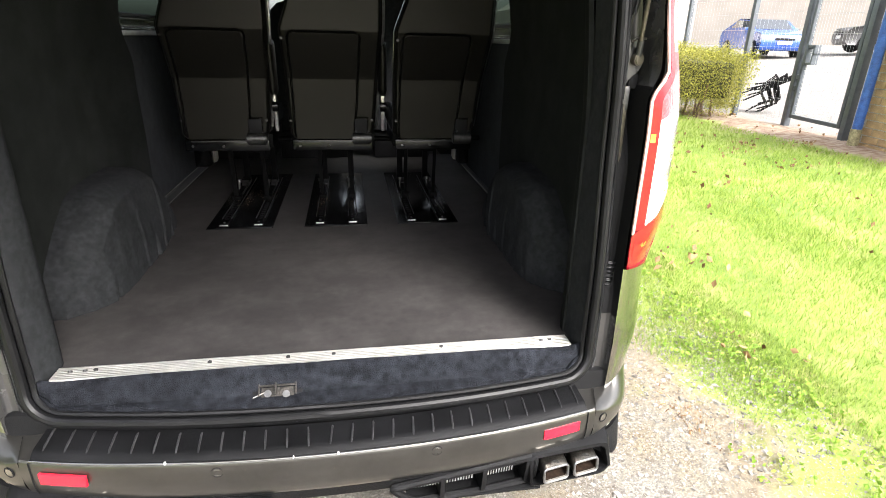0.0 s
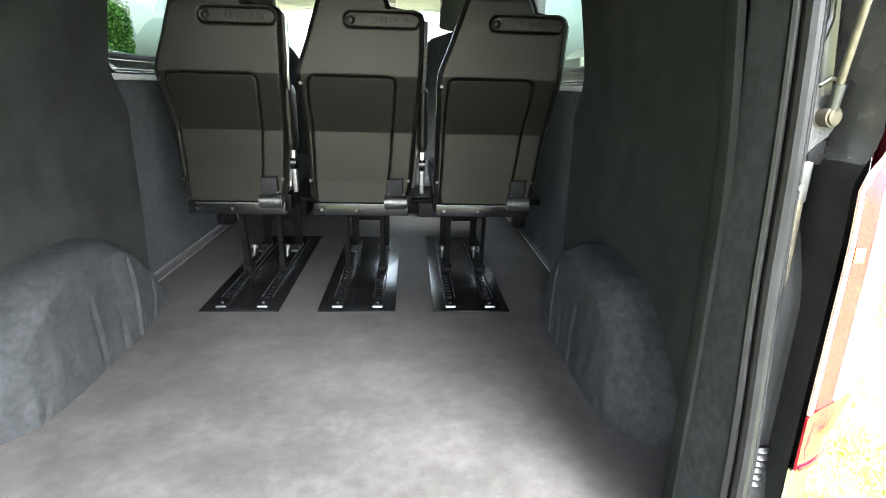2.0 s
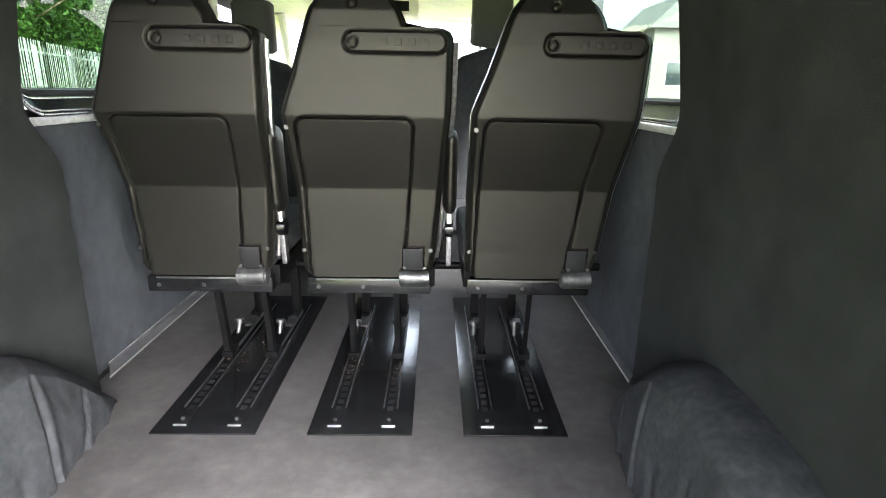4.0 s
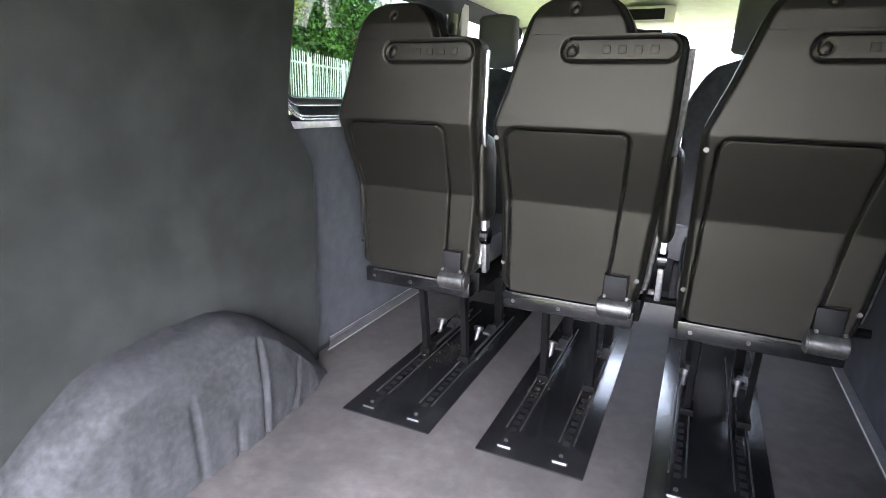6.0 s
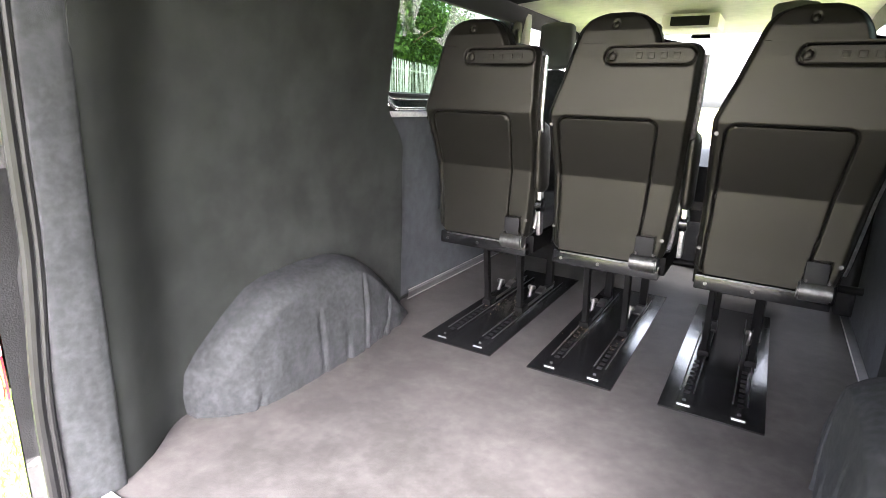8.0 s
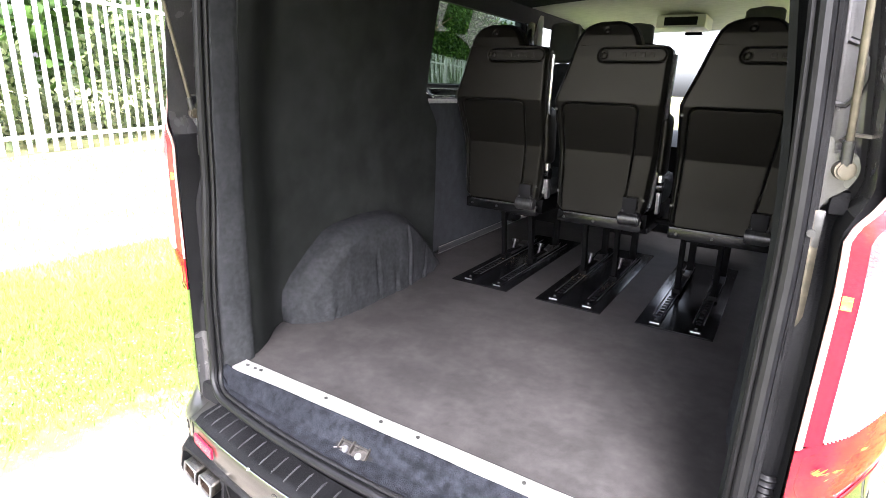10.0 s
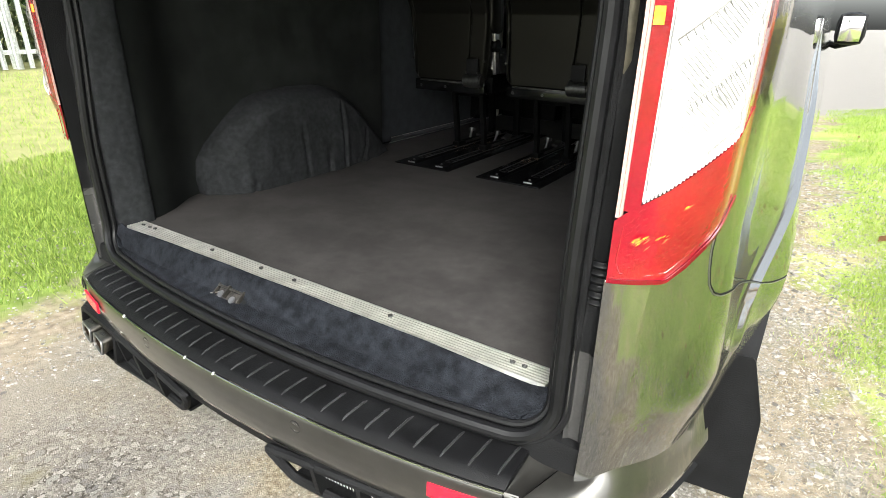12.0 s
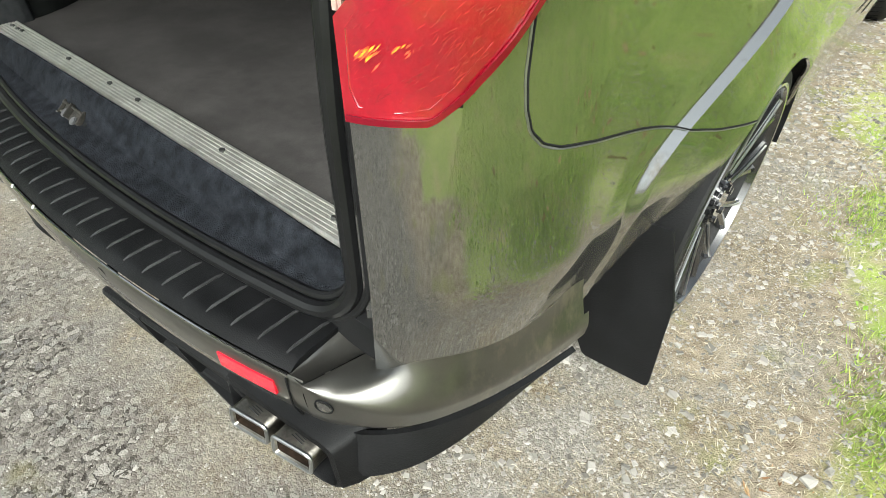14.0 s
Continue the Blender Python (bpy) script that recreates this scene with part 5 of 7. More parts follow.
            wr = 0.006 * noise.noise((y * 7, z * 5, 3 * s)) * smooth(0.1, 0.4, v) + 0.0035 * noise.noise((y * 21, z * 17, 9)) + pucker
            for y0, slant, low, deep in ((0.735, -0.05, 0.60, 0.007), (0.955, 0.0, 0.46, 0.009), (1.13, 0.35, 0.46, 0.008), (0.86, 0.0, 0.82, 0.008), (0.50, 0.1, 0.85, 0.007)):
                g = (y - y0 - slant * (z - 0.65)) / 0.007
                wr += deep * (math.exp(-g * g) - 0.35 * math.exp(-((g - 2.4) / 1.6) ** 2)) * smooth(low, low + 0.12, v)
            hem = 0.006 * noise.noise((y * 38, 2, s)) * smooth(0.93, 1.0, v)
            return flip(s, (x + wr + hem, y, max(z + wr * 0.4, FLOOR)))
        a = part("wheel_arch_" + side, sheet(arch, 200, 56), CARPET_ARCH, angle=70)
        tagged(a, "carpeted wheel arch box, puckered over its curve", "wheel arch", kind="structure")

        # van's own side lining under the window, ahead of the panel
        lin = part("wall_lining_" + side, sheet(lambda u, v: flip(s, (0.888 - 0.02 * v * v, 1.28 + u * 1.1, FLOOR + v * 0.82)), 10, 10, thick=0.02), LINING, angle=50)
        tagged(lin, "charcoal fabric side lining below the window", "wall", kind="structure")
        # rounded surround below and behind the window: silver beads on a black reveal
        def surround(off, inn, n=40):
            y0, z0, r = 1.285 - off, 1.372 - off, 0.085 + off
            pts = [(y0, 1.80), (y0, 1.62)] + [(y0 + r - r * math.cos(a), z0 + r - r * math.sin(a)) for a in np.linspace(0, math.pi / 2, 12)] + [(2.0, z0), (2.42, z0)]
            return [flip(s, (0.885 - inn - lean(z) * 0.8, y, z)) for y, z in pts]

        def reveal(u, v):
            rail = surround(0.034 * (1 - v), 0.03 * (1 - v))
            k = u * (len(rail) - 1)
            i = min(len(rail) - 2, int(k))
            return rail[i].lerp(rail[i + 1], k - i)
        rv = part("trim_reveal_" + side, sheet(reveal, 45, 4, thick=0.004), GLOSS_BLACK)
        tagged(rv, "glossy black rounded window reveal", "window trim", kind="structure")
        for off, inn, r in ((0.002, 0.004, 0.0025), (0.034, 0.034, 0.003), (0.043, 0.036, 0.0035)):
            part("bead", sweep(surround(off, inn), r, 6), STEEL_TRIM, rv, "bright silver bead")
        ledge = part("trim_sill_" + side, box(*sorted((s * 0.845, s * 0.87)), 1.25, 2.4, 1.300, 1.322, 0.006), ALLOY_GREY)
        tagged(ledge, "dull silver window ledge trim", "window trim", kind="structure")

        # aluminium angle along the floor edge
        prof = ((0.836, 0.001), (0.836, 0.006), (0.839, 0.006), (0.841, 0.004), (0.876, 0.008), (0.879, 0.018), (0.8825, 0.018), (0.8835, 0.001))
        bm = bmesh.new()
        ends = [[bm.verts.new(flip(s, (x, y if y > 2 else y + (x - 0.836) * 1.7, FLOOR + z))) for x, z in prof] for y in (1.445, 2.75)]
        for i in range(len(prof)):
            j = (i + 1) % len(prof)
            bm.faces.new((ends[0][i], ends[0][j], ends[1][j], ends[1][i]))
        for e in ends:
            bm.faces.new(e)
        edge = part("edge_trim", bm, CHANNEL_ALLOY)
        tagged(edge, "grey aluminium channel with bright edges along the floor", "edge trim")
        for x, z, y in ((0.8375, 0.0065, 1.447), (0.8807, 0.0185, 1.521)):
            part("bright_edge", rod(flip(s, (x, y, FLOOR + z)), flip(s, (x, 2.75, FLOOR + z)), 0.0018, seg=6), ALLOY, edge, "bright worn edge")

        # windows
        def pane(u, v):
            y, z = 1.26 + u * 1.10, 1.36 + v * 0.42
            return flip(s, (side_x(max(y, 0.5), z) - 0.022, y, z))
        win = part("window_" + side, sheet(pane, 8, 8), TINTED)
        win.visible_shadow = False
        tagged(win, "tinted side window glass", "window", kind="structure")
        loop = rounded([(1.295, 1.385), (2.33, 1.385), (2.33, 1.775), (1.295, 1.775)], 0.08, 8)
        part("window_frame", sweep([flip(s, (side_x(max(y, 0.5), z) - 0.02, y, z)) for y, z in loop], 0.012, 6, closed=True), RUBBER, win, "black rubber window frame")
        cabwin = part("window_cab_" + side, sheet(lambda u, v: flip(s, (side_x(2.58 + u, 1.33 + v * 0.47) - 0.02, 2.58 + u * 1.02, 1.33 + v * 0.47)), 6, 6), GLASS)
        cabwin.visible_shadow = False
        tagged(cabwin, "clear cab door window", "window", kind="structure")
        # door pillar: black frame then pale trim
        bp = part("trim_post_" + side, box(*sorted((s * 0.80, s * 0.90)), 2.34, 2.46, 0.52, 1.86, 0.02), GLOSS_BLACK)
        tagged(bp, "black door pillar", "pillar", kind="structure")
        bp = part("trim_pale_post_" + side, box(*sorted((s * 0.79, s * 0.89)), 2.47, 2.56, 0.52, 1.86, 0.02), PALE_TRIM)
        tagged(bp, "pale grey door pillar trim", "pillar", kind="structure")
        cab = part("wall_cab_" + side, box(*sorted((s * 0.86, s * 0.89)), 2.56, 3.9, 0.5, 1.32, 0.01), BLACK_PLASTIC)
        tagged(cab, "black cab door trim", "wall", kind="structure")

    # carpeted sill between the strip and the seal
    def sill(u, v):
        x = (u * 2 - 1) * 0.705
        e = abs(x) / 0.705
        y1 = -0.098 + 0.062 * e ** 2.4
        y = 0.004 + (y1 - 0.004) * v
        z = 0.498 - 0.05 * smooth(0.0, 0.5, v) - 0.018 * v + 0.045 * smooth(0.93, 1.0, e) * v
        return (x, y, z + 0.0015 * noise.noise((x * 8, y * 20, 0)))
    bm = sheet(sill, 90, 14, thick=0.02)
    tagged(part("sill", bm, CARPET_SILL), "worn dark blue-black carpet on the loading sill", "sill", kind="structure")


load_space()


def threshold():
    # ribbed aluminium strip with screws along the floor's rear edge
    strip = thing("threshold_strip", (0, 0.028, FLOOR), "worn ribbed aluminium threshold strip screwed along the floor edge", "threshold strip")
    bm = bmesh.new()
    prof = [(-0.028, -0.012), (-0.030, 0.002), (-0.027, 0.0085)]
    for k in range(7):
        y = -0.024 + k * 0.008
        prof += [(y - 0.0026, 0.0088), (y - 0.0021, 0.0106), (y + 0.0021, 0.0106), (y + 0.0026, 0.0088)]
    prof += [(0.027, 0.0095), (0.028, 0.001)]
    xs = np.linspace(-0.68, 0.68, 40)
    rows = [[bm.verts.new((x, y + 0.0006 * noise.noise((x * 5, 0, 0)), z + 0.001 * noise.noise((x * 7, y * 60, 4)))) for y, z in prof] for x in xs]
    for a, b in zip(rows, rows[1:]):
        for i in range(len(prof) - 1):
            bm.faces.new((a[i], a[i + 1], b[i + 1], b[i]))
    for r in (rows[0], rows[-1]):
        bm.faces.new(r)
    part("profile", bm, ALLOY, strip, angle=15)
    for x in (-0.645, -0.61, -0.585, -0.31, -0.11, 0.01, 0.307, 0.60, 0.625):
        part("screw", rod((x, 0.006 if abs(x) < 0.6 else 0.004, 0.009), (x, 0.006, 0.0135), 0.0055, seg=10), DARK_STEEL, strip)


threshold()


def latch():
    # a recessed plate standing on the sill's slope, with two bolts and three upright tabs
    plate = thing("door_striker", (-0.132, -0.052, 0.462), "rust-stained steel door striker with two bolts on the sill", "striker")
    tilt = pose(0, 0, 0, 38)
    def lay(bm):
        bmesh.ops.transform(bm, matrix=tilt, verts=bm.verts)
        return bm
    part("recess", lay(outline(rounded([(-0.062, -0.022), (0.05, -0.026), (0.066, 0.004), (0.03, 0.034), (-0.03, 0.036), (-0.062, 0.012)], 0.012, 5), 0.009, "z-0.010")), MATT_BLACK, plate, "black recess in the carpet")
    for x, w, h in ((-0.046, 0.003, 0.008), (-0.004, 0.004, 0.014), (0.046, 0.003, 0.010)):
        part("tab", lay(box(x - w / 2, x + w / 2, -0.010, 0.022, -0.001, h, 0.0008)), RUSTY, plate)
    part("striker_bar", lay(rod((-0.046, 0.015, 0.007), (0.046, 0.015, 0.008), 0.003, seg=8)), RUSTY, plate)
    part("striker_bar", lay(rod((-0.06, -0.012, 0.002), (-0.03, 0.0, 0.004), 0.0016, seg=8)), ALLOY_DULL, plate)
    part("base", lay(box(-0.040, 0.042, -0.016, 0.012, -0.001, 0.0025, 0.001)), RUSTY, plate, "rusty base plate")
    for x, y in ((-0.024, -0.004), (0.022, -0.008)):
        part("bolt", lay(rod((x, y, 0.002), (x, y, 0.007), 0.0095, seg=14, bevel=0.0015)), CHANNEL_ALLOY, plate, "round worn bolt head")
    tagged(part("load_eye", sweep([(0.17 + 0.012 * math.cos(a), -0.03 - 0.006 * math.sin(a), 0.462 - 0.004 * math.sin(a)) for a in np.linspace(0.2, 5.2, 14)], 0.0025, 6), STEEL), "small steel eye in the sill carpet", "eye")


RUSTY = material("rusted_steel", (0.02, 0.0175, 0.015), 0.65, metal=0.4, vary=0.4, scale=60, bump=0.5, bump_scale=200, second=(0.045, 0.04, 0.035))
latch()


# ---- rear row of seats ----
SEAT_L = ((0.845, -0.185), (0.87, -0.205), (0.93, -0.206), (1.347, -0.228), (1.385, -0.216), (1.452, -0.192), (1.584, -0.153), (1.61, -0.143), (1.632, -0.127), (1.648, -0.10), (1.656, -0.065))
SEAT_R = ((0.845, 0.165), (0.87, 0.197), (0.93, 0.206), (1.359, 0.232), (1.484, 0.231), (1.535, 0.231), (1.553, 0.222), (1.561, 0.205))
HEAD_R = ((1.562, 0.11), (1.58, 0.104), (1.60, 0.094), (1.625, 0.077), (1.645, 0.05), (1.656, 0.02))


def seat_y(z):
    """The rear face of a backrest: a raked lower part, a sloping middle and an upright top."""
    return curve(((0.84, 1.478), (0.93, 1.472), (1.128, 1.452), (1.14, 1.447), (1.328, 1.362), (1.338, 1.358), (1.52, 1.352), (1.60, 1.357), (1.64, 1.371), (1.66, 1.387)), z)


def pill(x, z, x0, x1, z0, z1, r):
    """Signed distance from a rounded rectangle."""
    cx, cz, hx, hz = (x0 + x1) / 2, (z0 + z1) / 2, (x1 - x0) / 2 - r, (z1 - z0) / 2 - r
    dx, dz = max(abs(x - cx) - hx, 0), max(abs(z - cz) - hz, 0)
    inside = min(max(abs(x - cx) - hx, abs(z - cz) - hz), 0)
    return math.hypot(dx, dz) + inside - r


def seat_relief(x, z):
    g = 0.0
    k = (z - 0.85) / 0.485
    d = pill(x, z, -0.178 - 0.010 * k, 0.108 + 0.026 * k, 0.80, 1.333, 0.03)
    g += 0.012 * math.exp(-(d / 0.0030) ** 2)
    if d < 0:
        g += 0.002
    d = pill(x, z, -0.053, 0.213, 1.499, 1.551, 0.0255)
    g += 0.009 * math.exp(-(d / 0.0026) ** 2)
    for cx, cz, r in ((-0.030, 1.525, 0.012), (-0.032, 1.618, 0.010)):
        d = math.hypot(x - cx, z - cz) - r
        g += 0.005 * math.exp(-(d / 0.003) ** 2)
    if 0.104 < x < 0.17 and 0.86 < z < 0.946:
        g += 0.006
    return g


def build_seat(tilt, legs_x):
    """tilt: how far the back leans sideways for each metre; legs_x: where the legs stand from the seat's middle."""
    seat = thing("passenger_seat", (0, 0, FLOOR), "folding passenger seat with a black moulded plastic back on steel legs", "seat", "row of passenger seats")
    base = Vector((0, 1.6, FLOOR))     # local origin under the seat

    def at(x, y, z):
        return Vector((x + tilt * max(0.0, z - 0.88), y, z)) - base

    zs = sorted(set(list(np.arange(0.845, 1.561, 0.0042)) + [1.561]))
    zt = list(np.arange(1.562, 1.6565, 0.004))
    n = 140
    verts, faces = [], []

    def rows(levels, right, start):
        for z in levels:
            xl, xr = curve(SEAT_L, z), curve(right, z)
            for i in range(n + 1):
                x = xl + (xr - xl) * i / n
                e = min(x - xl, xr - x)
                fall = 0.022 * (1 - smooth(0, 0.024, e)) ** 2
                verts.append(at(x, seat_y(z) + fall + seat_relief(x, z), z))
        m = len(levels)
        for j in range(m - 1):
            for i in range(n):
                a = start + j * (n + 1) + i
                faces.append((a, a + 1, a + n + 2, a + n + 1))
        return start + m * (n + 1)

    k = rows(zs, SEAT_R, 0)
    rows(zt, HEAD_R, k)
    shell = raw("backrest_shell", verts, faces, SEAT_SHELL, seat, "black moulded plastic backrest shell with a grooved panel", angle=50)

    # edge of the shell, running forward to the cushion
    loop = [(curve(SEAT_L, z), z) for z in np.linspace(0.845, 1.655, 50)] + [(curve(HEAD_R, z), z) for z in np.linspace(1.655, 1.563, 12)] + [(curve(SEAT_R, z), z) for z in np.linspace(1.561, 0.845, 46)]
    bm = bmesh.new()
    rings = [[bm.verts.new(at(x, seat_y(z) + 0.021 + dy, z)) for x, z in loop] for dy in (0.0, 0.03, 0.055)]
    for a, b in zip(rings, rings[1:]):
        for i in range(len(loop)):
            j = (i + 1) % len(loop)
            bm.faces.new((a[i], a[j], b[j], b[i]))
    bm.faces.new(rings[-1])
    part("shell_edge", bm, SEAT_SHELL, shell)

    def cushion(u, v):
        z = 0.86 + v * 0.80
        xl, xr = curve(SEAT_L, z) + 0.015, (curve(SEAT_R, z) if z < 1.561 else curve(HEAD_R, z)) - 0.012
        x = xl + (xr - xl) * u
        return at(x, seat_y(z) + 0.055 + 0.075 * math.sin(u * math.pi) ** 0.35 * min(1, (1.662 - z) / 0.03) ** 0.5, z)
    part("back_cushion", sheet(cushion, 16, 40), FABRIC, seat, "dark grey fabric backrest cushion", angle=80)
    part("seat_cushion", box(-0.215, 0.215, 1.53 - base.y, 2.02 - base.y, 0.87 - base.z, 0.97 - base.z, 0.03), FABRIC, seat, "dark grey fabric seat cushion")
    # bright frame rail down one edge
    part("frame_rail", sweep([at(curve(SEAT_R, z) + 0.006, seat_y(z) + 0.05, z) for z in np.linspace(1.53, 0.9, 20)], 0.008, 8), STEEL, seat, "bright steel backrest frame rail")
    # four plain raised bars where the maker's mark stands
    for k in range(4):
        x, y = 0.052 + k * 0.036, seat_y(1.525)
        lean_back = (seat_y(1.535) - seat_y(1.515)) / 0.02
        bm = box(x - 0.009, x + 0.009, -0.0022, 0.004, -0.009, 0.009, 0.0018)
        for v in bm.verts:
            v.co.y += v.co.z * lean_back
        bmesh.ops.translate(bm, vec=at(0, y, 1.525), verts=bm.verts)
        part("raised_mark", bm, SEAT_SHELL, shell, "plain raised bar in the moulded slot")
    for x, z in ((-0.211, 1.306), (-0.196, 0.933), (0.190, 0.936)):
        y = seat_y(z)
        part("screw", rod(at(x, y + 0.01, z), at(x, y - 0.002, z), 0.0065, seg=12, bevel=0.001), DARK_STEEL, shell)
    # cross beam and hinge knuckle
    beam = part("cross_beam", box(-0.195, 0.192, 1.487 - base.y, 1.54 - base.y, 0.787 - base.z, 0.838 - base.z, 0.006), GLOSS_BLACK, seat, "black steel cross beam")
    part("beam_face", box(-0.165, 0.10, 1.485 - base.y, 1.487 - base.y, 0.831 - base.z, 0.837 - base.z, 0.0005), DARK_STEEL, beam, "bare metal edge")
    for x in (-0.16, -0.02):
        part("beam_bolt", rod(at(x, 1.49, 0.81), at(x, 1.483, 0.81), 0.006, seg=8), DARK_STEEL, beam)
    kn = part("hinge_knuckle", rod(at(0.095, 1.475, 0.848), at(0.187, 1.475, 0.848), 0.031, seg=20, bevel=0.006), DARK_STEEL, seat, "dark steel hinge knuckle")
    part("hinge_tab", box(0.106, 0.168, 1.462 - base.y, 1.474 - base.y, 0.862 - base.z, 0.943 - base.z, 0.004), BLACK_PLASTIC, kn)
    for x in (0.112, 0.172):
        part("hinge_screw", rod(at(x, 1.46, 0.882), at(x, 1.452, 0.886), 0.005, seg=8), DARK_STEEL, kn)
    part("rear_beam", box(-0.20, 0.20, 1.93 - base.y, 1.97 - base.y, 0.76 - base.z, 0.80 - base.z, 0.004), LEG_BLACK, seat)
    # two flat legs at the back, two further forward, tied by plates, each pair on a runner
    for x in (legs_x - 0.076, legs_x + 0.076):
        leg = part("leg", sweep([at(x, 1.552, 0.79), at(x, 1.558, 0.74), at(x, 1.584, 0.60), at(x, 1.592, 0.514)], 0.0155, 4, flat=0.62), LEG_BLACK, seat, "flat black steel leg", angle=20)
        part("foot_clamp", box(x - 0.019, x + 0.019, 1.575 - base.y, 1.64 - base.y, 0.512 - base.z, 0.535 - base.z, 0.004), LEG_BLACK, leg)
        part("foot_bolt", rod(at(x, 1.60, 0.534), at(x, 1.60, 0.542), 0.007, seg=8), DARK_STEEL, leg)
        part("leg", box(x - 0.016, x + 0.016, 1.925 - base.y, 1.957 - base.y, 0.512 - base.z, 0.79 - base.z, 0.004, turn=pose(0, 0, 0, 3)), LEG_BLACK, seat)
        runner = part("runner", box(x - 0.014, x + 0.014, 1.60 - base.y, 1.98 - base.y, 0.514 - base.z, 0.534 - base.z, 0.003), LEG_BLACK, seat)
        part("runner_edge", box(x + 0.0142, x + 0.0162, 1.62 - base.y, 1.97 - base.y, 0.52 - base.z, 0.533 - base.z, 0.0005), DARK_STEEL, runner, "worn bright edge")
        part("release_stem", rod(at(x - 0.016, 1.735, 0.53), at(x - 0.014, 1.75, 0.567), 0.008, seg=10), DARK_STEEL, runner)
        part("release_knob", rod(at(x - 0.014, 1.75, 0.565), at(x - 0.013, 1.754, 0.581), 0.018, seg=14, bevel=0.003), DARK_STEEL, runner, "dull steel release knob")
        part("latch_plate", box(x - 0.01, x + 0.022, 1.79 - base.y, 1.85 - base.y, 0.534 - base.z, 0.55 - base.z, 0.003, turn=pose(0, 0, 0, 12)), DARK_STEEL, runner, "worn latch plate")
    part("link_bar", rod(at(-0.2, 1.75, 0.80), at(0.3, 1.75, 0.80), 0.014, seg=12), LEG_BLACK, seat)
    part("under_frame", box(-0.205, 0.205, 1.54 - base.y, 1.95 - base.y, 0.792 - base.z, 0.862 - base.z, 0.006), LEG_BLACK, seat, "black pressed steel seat frame")
    part("leg_brace", box(legs_x - 0.076, legs_x + 0.076, 1.932 - base.y, 1.942 - base.y, 0.66 - base.z, 0.76 - base.z, 0.003), LEG_BLACK, seat)
    part("leg_tie", box(legs_x - 0.076, legs_x + 0.076, 1.556 - base.y, 1.562 - base.y, 0.765 - base.z, 0.79 - base.z, 0.002), LEG_BLACK, seat)
    seat.location = base
    return seat


def armrest(x):
    ar = thing("armrest", (x, 1.5, 1.04), "black padded armrest folded upright between the seats", "armrest", "upright armrests")
    def pad(u, v):
        a = u * math.tau
        z = v * 0.27
        w = 0.021 * min(1.0, (0.0001 + min(v, 1 - v) * 9)) ** 0.45
        return (w * math.cos(a), 0.055 * math.sin(a) * w / 0.021 - 0.03 * v, z)
    part("pad", sheet(pad, 16, 16), SEAT_SHELL, ar, angle=80)
    part("pivot", rod((-0.012, 0.0, -0.04), (0.012, 0.0, -0.04), 0.03, seg=16, bevel=0.004), GLOSS_BLACK, ar)
    part("arm", box(-0.008, 0.008, -0.015, 0.02, -0.16, 0.02, 0.004, turn=pose(0, 0, 0, 8)), STEEL, ar, "bright steel arm bracket")


for c, tilt, legs_x in ((-0.502, 0.02, 0.070), (-0.004, 0.024, 0.006), (0.498, 0.05, -0.058)):
    build_seat(tilt, legs_x).location.x = c
for x in (-0.268, 0.243):
    armrest(x)


def seat_plate(c, i):
    plate = thing("floor_plate", (c, 1.67, FLOOR), "glossy black steel floor plate with two seat rails, scuffed" if i else "black steel floor plate with two dusty seat rails", "floor plate", "seat floor plates")
    part("sheet", box(-0.143, 0.143, -0.516, 0.518, 0.0005, 0.005, 0.001), GLOSS_BLACK, plate)
    for x in (-0.075, 0.075):
        r = part("rail", box(x - 0.022, x + 0.022, -0.48, 0.40, 0.005, 0.012, 0.002), GLOSS_BLACK, plate)
        for e in (-0.020, 0.020):
            part("rail_edge", box(x + e - 0.002, x + e + 0.002, -0.40, 0.40, 0.0122, 0.0150, 0.0005), DARK_STEEL, r)
        part("end_stop", box(x - 0.018, x + 0.018, -0.483, -0.479, 0.004, 0.0095, 0.001), STEEL, r, "bright steel end stop")
        part("end_bolt", rod((x, -0.46, 0.012), (x, -0.46, 0.017), 0.005, seg=8), DARK_STEEL, r)
        for k in range(8):
            y = -0.40 + k * 0.036
            part("slot", box(x - 0.009, x + 0.009, y - 0.011, y + 0.011, 0.0121, 0.0126, 0), MATT_BLACK, r)
    for x, y in ((-0.13, 0.5), (0.13, 0.5), (-0.13, 0.37), (0.13, 0.36)):
        part("rivet", rod((x, y, 0.004), (x, y, 0.0065), 0.004, seg=8), MATT_BLACK, plate)


for i, c in enumerate((-0.425, 0.001, 0.428)):
    seat_plate(c, i)


